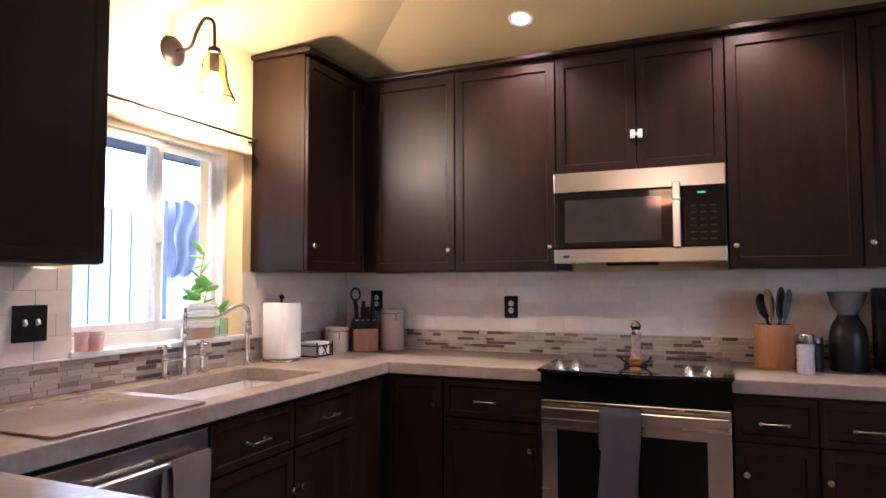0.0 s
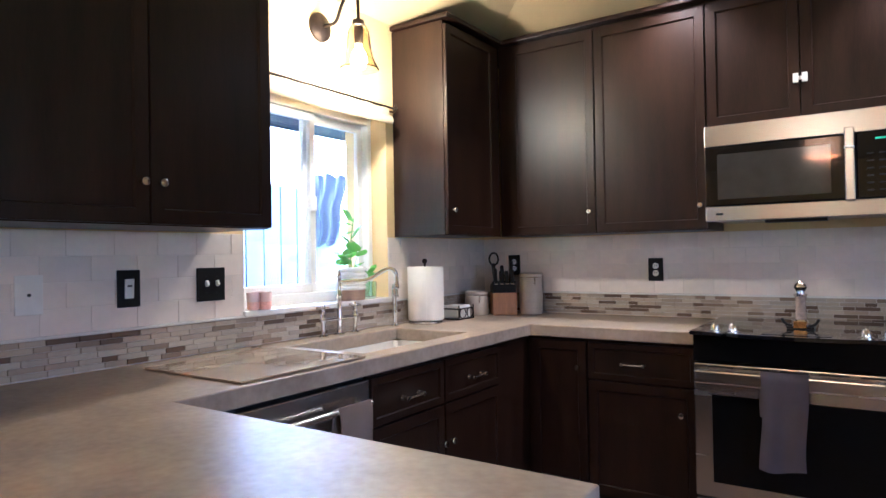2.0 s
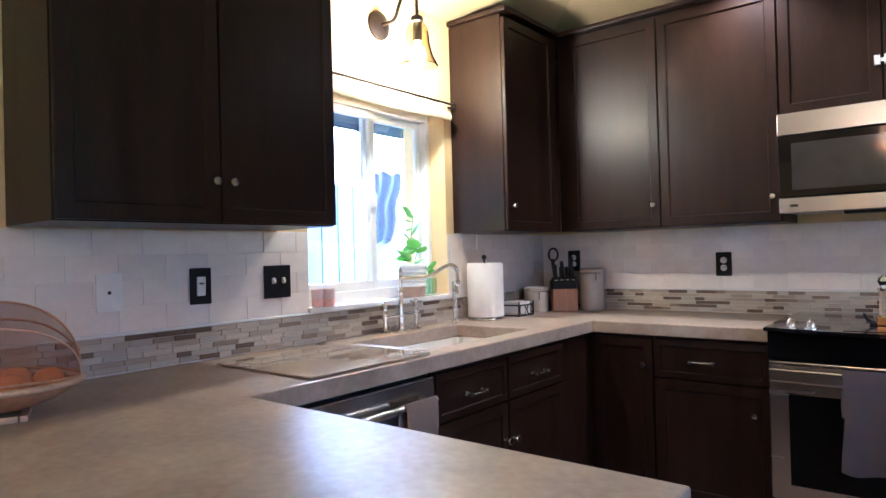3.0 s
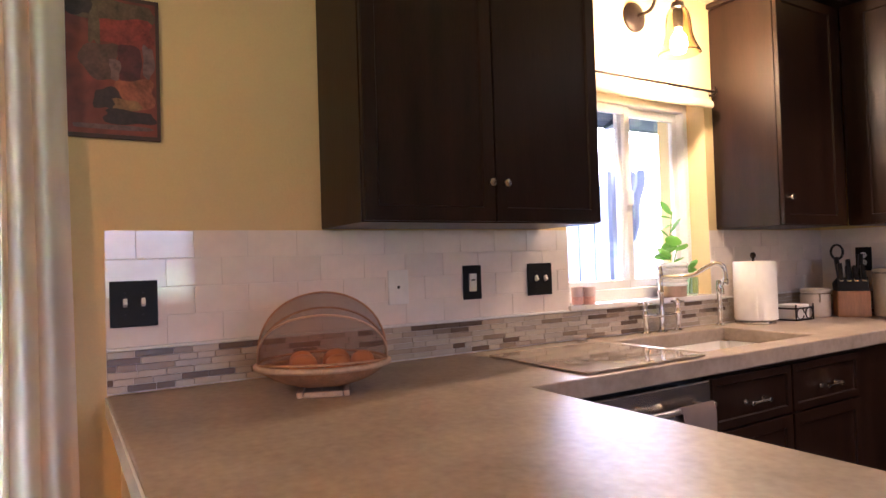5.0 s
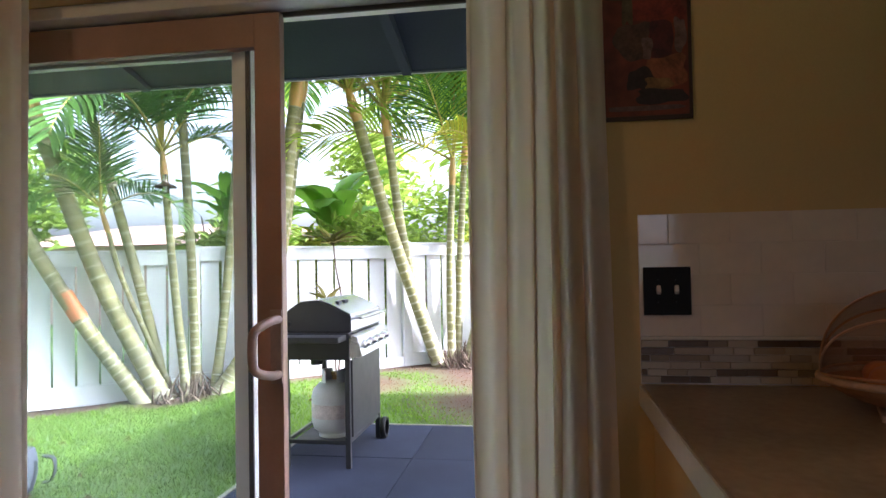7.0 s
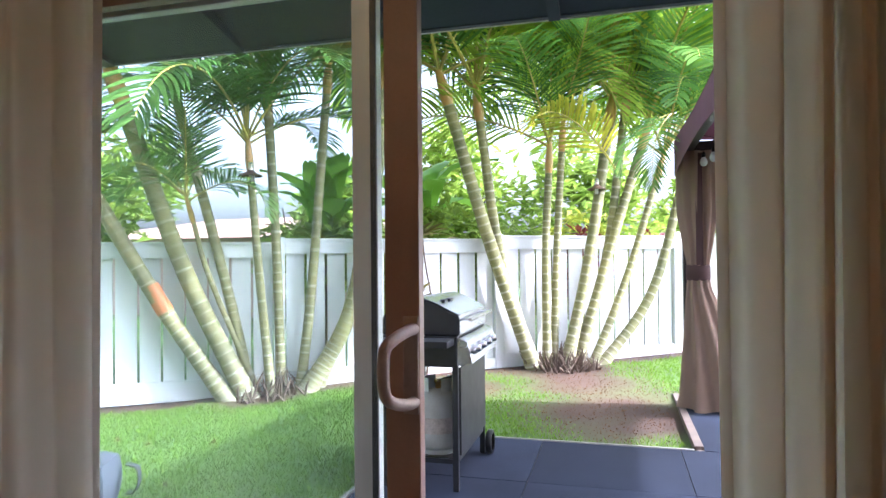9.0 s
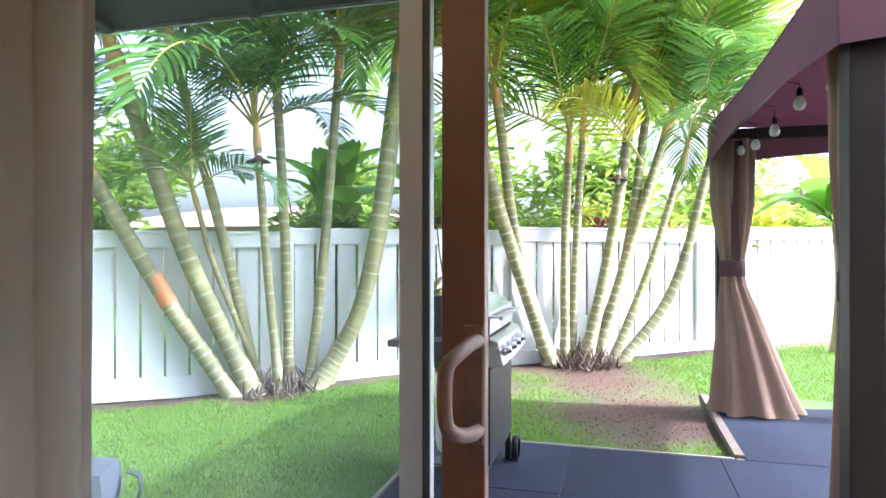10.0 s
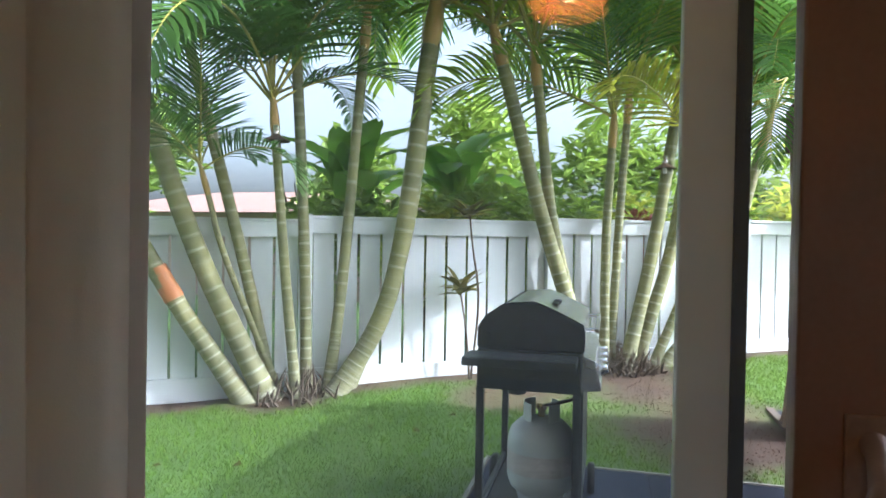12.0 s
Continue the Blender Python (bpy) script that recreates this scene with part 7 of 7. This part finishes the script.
def bush(x, y, z0, z1, rad, count, size, material, label, seed, name="bush"):
    r = random.Random(seed)
    t = thing(name, (x, y, z0), label, "bush", "bushes behind the fence")
    vs, fs = [], []
    lumps = [(r.uniform(-0.6, 0.6) * rad, r.uniform(-0.6, 0.6) * rad, z0 + (z1 - z0) * r.uniform(0.35, 0.85), rad * r.uniform(0.35, 0.65)) for _ in range(7)]
    for k in range(count):
        lx_, ly_, lz_, lr_ = r.choice(lumps)
        d = Vector((r.gauss(0, 1), r.gauss(0, 1), r.gauss(0, 1))).normalized() * lr_ * r.uniform(0.55, 1.05)
        c = Vector((x + lx_ + d.x, y + ly_ + d.y, lz_ + d.z * 0.9))
        e = Euler((r.uniform(-0.6, 0.6), r.uniform(-0.8, 0.4), r.uniform(0, 6.28))).to_matrix()
        s = size * r.uniform(0.6, 1.25)
        o = len(vs)
        for u, v in ((0, 0), (0.45, 0.2), (1, 0), (0.45, -0.2)):
            vs.append(c + e @ Vector((u * s, v * s, 0.12 * s * math.sin(u * 3))))
        fs.append((o, o + 1, o + 2, o + 3))
    me_ = bpy.data.meshes.new("foliage")
    me_.from_pydata([v - Vector((x, y, z0)) for v in vs], [], fs)
    me_.materials.append(material)
    ob = new("foliage", me_)
    ob.parent = t
    for k in range(3):
        part("stem", tube([(x + 0.1 * k - 0.1, y, z0), (x + r.uniform(-0.4, 0.4) * rad, y + r.uniform(-0.4, 0.4) * rad, z0 + (z1 - z0) * 0.7)], [0.04, 0.012], 6), M_BARK_SKIRT, t, "", 60)


br = random.Random(12)
for k in range(3, 15):
    y = -6.5 + k * 0.75
    x = fence_x(y) - 1.1 - 0.35 * br.random()
    mt, lab = ((M_HEDGE, "dense green hedge bush behind the white fence"), (M_LIME, "lime green leafy bush behind the white fence"), (M_HEDGE, "dark green shrub behind the white fence"))[k % 3]
    bush(x, y, 0.0, 1.70 + 0.25 * br.random(), 0.75, 1300, 0.19, mt, lab, 100 + k)
for k, y in enumerate((-1.1, 0.0, 1.1, 2.0)):
    bush(fence_x(y) - 0.6, y, 0.3, 1.80, 0.35, 350, 0.20, M_RED, "dark red leafy shrub peeping over the fence", 200 + k)
for k in range(7):
    y = -9 + k * 2.6
    bush(fence_x(y) - 5.5 - br.random() * 2, y, 0.0, 3.0 + br.random() * 1.3, 1.6, 1900, 0.32, M_HEDGE, "distant green tree beyond the fence", 300 + k, "tree")


def broad_leaf_plant(x, y, z0, height, n_, size, label, seed, stem_r=0.07):
    r = random.Random(seed)
    t = thing("banana_plant", (x, y, z0), label, "banana plant", "banana plants")
    path = smooth_path([(x, y, z0 - 0.05), (x + 0.05, y + 0.04, z0 + height * 0.5), (x + 0.02, y, z0 + height)], 8)
    part("trunk", tube(path, [stem_r * (1 - 0.4 * i / len(path)) for i in range(len(path))], 12), M_BANANASTEM, t, "pale ochre banana stem", 60)
    for k in range(n_):
        el, az = r.uniform(0.2, 1.5), k * 2.4 + r.uniform(-0.3, 0.3)
        b = bmesh.new()
        rows = []
        L = size * r.uniform(0.8, 1.15)
        for i in range(15):
            s = i / 14
            w = 0.17 * L * math.sin(math.pi * min(0.99, 0.06 + 0.93 * s)) ** 0.6 * (0.02 if s < 0.12 else 1)
            c = Vector((s * L * 0.92, 0, 0.30 * L * math.sin(s * 2.6) - 0.22 * L * s * s))
            rows.append([b.verts.new(c + Vector((0.03 * abs(q) * L, q * w, -0.25 * abs(q) * w + 0.012 * math.sin(i * 2.1 + q * 3)))) for q in (-1, -0.5, 0, 0.5, 1)])
        for p_, q_ in zip(rows, rows[1:]):
            for i in range(4):
                b.faces.new((p_[i], p_[i + 1], q_[i + 1], q_[i]))
        m = Matrix.Translation(path[-1]) @ Matrix.Rotation(az, 4, "Z") @ Matrix.Rotation(-el * 0.8, 4, "Y")
        bmesh.ops.transform(b, matrix=m, verts=b.verts)
        part("leaf", b, M_BANANA, t, "", 80)


broad_leaf_plant(-9.48, 1.55, 0.06, 1.50, 11, 1.15, "young banana plant with broad leaves by the fence", 3)
broad_leaf_plant(-8.3, -4.3, 0.0, 1.5, 10, 1.25, "broad leaved banana plant behind the fence", 6, 0.09)
bud = thing("banana_bud", (-8.5, -4.22, 1.95), "dark purple banana flower bud hanging on its stalk", "flower bud")
part("bract", lathe([(0, 1.80), (0.035, 1.83), (0.062, 1.90), (0.066, 1.98), (0.05, 2.06), (0.02, 2.11), (0.012, 2.12)], (-8.5, -4.22, 0), 16), mat("dark_bract", (0.045, 0.018, 0.025), 0.5, vary=0.3, scale=12, fine=60, bump=0.2), bud, "", 60)
part("stalk", tube(smooth_path([(-8.5, -4.22, 2.11), (-8.5, -4.23, 2.30), (-8.44, -4.26, 2.42), (-8.32, -4.30, 2.30), (-8.3, -4.3, 1.4)], 6), 0.014, 8), M_BANANA, bud, "green stalk", 60)
broad_leaf_plant(-9.0, -3.2, 0.0, 1.7, 10, 1.25, "tall banana plant behind the fence", 7, 0.09)

# neighbour's house beyond the fence
nh = thing("house", (-15, -8, 0), "pale neighbouring house with a low pinkish roof", "house")
part("wall", wbox(-18, -13.5, -13, -5.2, -0.1, 1.75, 0.01), mat("pale_stucco", (0.46, 0.34, 0.29), 0.8, vary=0.08, scale=3, fine=60), nh)
bm = bmesh.new()
rv = [bm.verts.new(p) for p in ((-13.0, -13.5, 1.75), (-13.0, -4.7, 1.75), (-18.5, -4.7, 1.75), (-18.5, -13.5, 1.75), (-15.75, -11, 2.35), (-15.75, -7.2, 2.35))]
for f in ((0, 1, 5, 4), (1, 2, 5), (2, 3, 4, 5), (3, 0, 4), (0, 3, 2, 1)):
    bm.faces.new([rv[k] for k in f])
bmesh.ops.recalc_face_normals(bm, faces=bm.faces)
part("roof", bm, mat("pink_roof", (0.36, 0.21, 0.17), 0.8, vary=0.15, scale=5, fine=60), nh, "pinkish low roof")
part("window", wbox(-13.495, -13.46, -7.6, -6.6, 0.9, 1.6, 0.01), M_BLACKGLASS, nh, "dark window")

# side fence and cloth seen through the kitchen window
sf = thing("side_fence", (-4.6, 3.4, 0), "blue-grey board fence beside the kitchen window", "fence")
M_SIDE = mat("blue_grey_boards", (0.13, 0.16, 0.21), 0.7, vary=0.1, scale=4, fine=60, random=0.08)
for k in range(14):
    part("board", wbox(-4.64, -4.60, 2.0 + k * 0.20, 2.19 + k * 0.20, -0.06, 1.95, 0.004), M_SIDE, sf)
bt = thing("beach_towel", (-4.1, 4.0, -0.05), "blue cloth hung on a post outside the window", "cloth")
part("post", wbox(-4.13, -4.08, 3.90, 4.10, -0.05, 2.0, 0.004), mat("blue_post_paint", (0.11, 0.13, 0.18), 0.7, vary=0.15, scale=4, fine=60), bt, "wide blue-grey post")
b = bmesh.new()
g = [[b.verts.new((-4.02 + 0.02 * math.sin(i * 1.1 + j * 0.3), 3.90 + 0.34 * (1 - 0.035 * j) * i / 12 + 0.02 * math.sin(j), 2.0 - 0.62 * j / 10 - 0.02 * math.sin(i))) for i in range(13)] for j in range(11)]
for p_, q_ in zip(g, g[1:]):
    for i in range(12):
        b.faces.new((p_[i], p_[i + 1], q_[i + 1], q_[i]))
b.normal_update()
bmesh.ops.solidify(b, geom=b.faces[:], thickness=0.004)
part("cloth", b, cloth("blue_cloth", (0.07, 0.078, 0.115), 0.1), bt, "", 60)

# ---- grass blades and litter ----
rng = np.random.default_rng(7)


def scatter(count, keep, height, width, material, name, label):
    xs, ys = rng.uniform(-10.5, -2.6, count * 3), rng.uniform(-8.0, 4.2, count * 3)
    vs, fs, k = [], [], 0
    for x, y in zip(xs, ys):
        if x < fence_x(y) - 0.1 or (x > EX - 0.02 and y > EY0 - 0.02) or (y > EY1 - 0.06 and x > -7.07) or not keep(x, y):
            continue
        h, a, t = height * rng.uniform(0.5, 1.3), rng.uniform(0, 6.283), rng.uniform(-1, 1, 2) * height * 0.7
        z = ground_z(x, y) - 0.002
        dx, dy = width * math.cos(a), width * math.sin(a)
        o = len(vs)
        vs += [(x - dx, y - dy, z), (x + dx, y + dy, z), (x + t[0], y + t[1], z + h)]
        fs.append((o, o + 1, o + 2))
        k += 1
        if k >= count:
            break
    me_ = bpy.data.meshes.new(name)
    me_.from_pydata(vs, [], fs)
    me_.materials.append(material)
    tagged(new(name, me_), label, name.replace("_", " "), "", "stuff")


scatter(110000, lambda x, y: soil(x, y) < 0.25 + 0.5 * rng.random(), 0.032, 0.0035, M_BLADE, "grass", "short mown green lawn grass")
scatter(24000, lambda x, y: soil(x, y) > 0.25, 0.013, 0.006, M_STRAW, "leaf_litter", "dry brown leaf litter on bare soil")

scatter(70, lambda x, y: soil(x, y) < 0.2 and x > -6.6, 0.03, 0.035, M_STRAW, "fallen_leaves", "few dry brown leaves fallen on the lawn")

# ---- wall tiles, last ----
TILE_MESH = {}


def tile_mesh(w, h, d, bevel, material, key):
    k = (round(w, 4), round(h, 4), key)
    if k not in TILE_MESH:
        b = box(ID, -w / 2, w / 2, -h / 2, h / 2, 0, d, 0)
        top = max(b.faces, key=lambda f: f.normal.z)
        bmesh.ops.inset_region(b, faces=[top], thickness=bevel, depth=0)
        for v in top.verts:
            v.co.z = d + bevel * 0.5
        me_ = bpy.data.meshes.new("tile")
        b.to_mesh(me_)
        b.free()
        me_.materials.append(material)
        TILE_MESH[k] = me_
    return TILE_MESH[k]


def lay(name, me_, parent, m):
    ob = new(name, me_)
    ob.parent = parent
    ob.matrix_parent_inverse = Matrix.Identity(4)
    ob.matrix_local = m
    return ob


def subway(parent, way, start, along, z0, rows, cuts):
    """Running-bond tiles over a stretch `along` of a wall; cuts: u ranges without tiles."""
    tw, th, gap = 0.155, 0.0815, 0.0018
    tr_ = random.Random(9)
    for r_ in range(rows):
        u = -tw * (0.5 if r_ % 2 else 0.0)
        while u < along:
            a, c = max(u, 0.0), min(u + tw, along)
            for ca, cc in cuts:
                if a < cc and c > ca:
                    if a < ca:
                        c = ca
                    else:
                        a = cc
            if c - a > 0.012:
                m = face(way, *start) @ Matrix.Translation(((a + c) / 2, z0 + th * (r_ + 0.5), 0.0022)) @ Euler((tr_.uniform(-0.004, 0.004), tr_.uniform(-0.004, 0.004), 0)).to_matrix().to_4x4()
                lay("tile", tile_mesh(c - a - gap, th - gap, 0.0015, 0.0012, M_TILE, "s"), parent, m)
            u += tw


TZ0 = 1.040
LEN_W, LEN_N = N - 0.002 + 0.075, 1.2 - W - 0.008
bm = wbox(W + 0.0005, W + 0.0022, -0.075, WIN[0] - 0.002, 0.911, TZ0 + 4 * 0.0815, 0)
wbox(W + 0.0005, W + 0.0022, WIN[1] + 0.002, N - 0.001, 0.911, TZ0 + 4 * 0.0815, 0, bm)
wbox(W + 0.0005, W + 0.0022, WIN[0] - 0.002, WIN[1] + 0.002, 0.911, WIN[2] - 0.014, 0, bm)
part("grout", bm, M_GROUT, wall_west)
part("grout", wbox(W + 0.003, 1.2, N - 0.0022, N - 0.0005, 0.911, TZ0 + 4 * 0.0815, 0), M_GROUT, wall_north)
subway(wall_west, "+x", (W, -0.075, 0), LEN_W, TZ0, 4, ((WIN[0] + 0.073, WIN[1] + 0.078),))
subway(wall_north, "-y", (W + 0.006, N, 0), LEN_N, TZ0, 4, ())


def mosaic(parent, way, start, along, near, cut):
    """Rows of short sticks of mixed length; `near` metres of them are single pieces, the rest is joined."""
    mr = random.Random(31)
    rest_v, rest_f = [], []
    lens = (0.050, 0.075, 0.100, 0.100)
    hgt = 0.0190
    base = face(way, *start)
    for r_ in range(6):
        u = -mr.uniform(0, 0.06)
        while u < along:
            L = mr.choice(lens)
            a, c = max(0, u), min(along, u + L)
            if c - a > 0.008:
                d = 0.0085 + mr.choice((0, 0.0005, 0.0012))
                m = base @ Matrix.Translation(((a + c) / 2, 0.9155 + hgt * (r_ + 0.5), 0))
                if a < near:
                    me_ = tile_mesh(L - 0.0018 if c - a > L - 1e-6 else c - a - 0.0018, hgt - 0.0018, 0.0085, 0.0012, M_MOSAIC, "m")
                    lay("mosaic_tile", me_, parent, m @ Matrix.Translation((0, 0, d - 0.0085)))
                else:
                    w2, h2 = (c - a) / 2 - 0.0009, hgt / 2 - 0.0009
                    o = len(rest_v)
                    rest_v += [m @ Vector(p) for p in ((-w2, -h2, 0), (w2, -h2, 0), (w2, h2, 0), (-w2, h2, 0), (-w2, -h2, d), (w2, -h2, d), (w2, h2, d), (-w2, h2, d))]
                    rest_f += [(o + 4, o + 5, o + 6, o + 7), (o, o + 1, o + 5, o + 4), (o + 1, o + 2, o + 6, o + 5), (o + 2, o + 3, o + 7, o + 6), (o + 3, o, o + 4, o + 7)]
            u += L
    if rest_f:
        me_ = bpy.data.meshes.new("mosaic_rest")
        me_.from_pydata(rest_v, [], rest_f)
        me_.materials.append(M_MOSAIC_REST)
        ob = new("mosaic_tiles", me_)
        ob.parent = parent
        tagged(ob, kind="stuff")


mosaic(wall_west, "+x", (W, -0.075, 0), LEN_W, 2.2, None)
mosaic(wall_north, "-y", (W + 0.010, N, 0), LEN_N, 0.0, None)
part("tile_ledge", wbox(W + 0.0025, W + 0.013, -0.075, N - 0.001, 1.0305, 1.0395, 0.003), M_CERAMIC, wall_west, "thin glossy cream ledge strip")
part("tile_ledge", wbox(W + 0.014, 1.2, N - 0.012, N - 0.0025, 1.0305, 1.0395, 0.003), M_CERAMIC, wall_north, "thin glossy cream ledge strip")
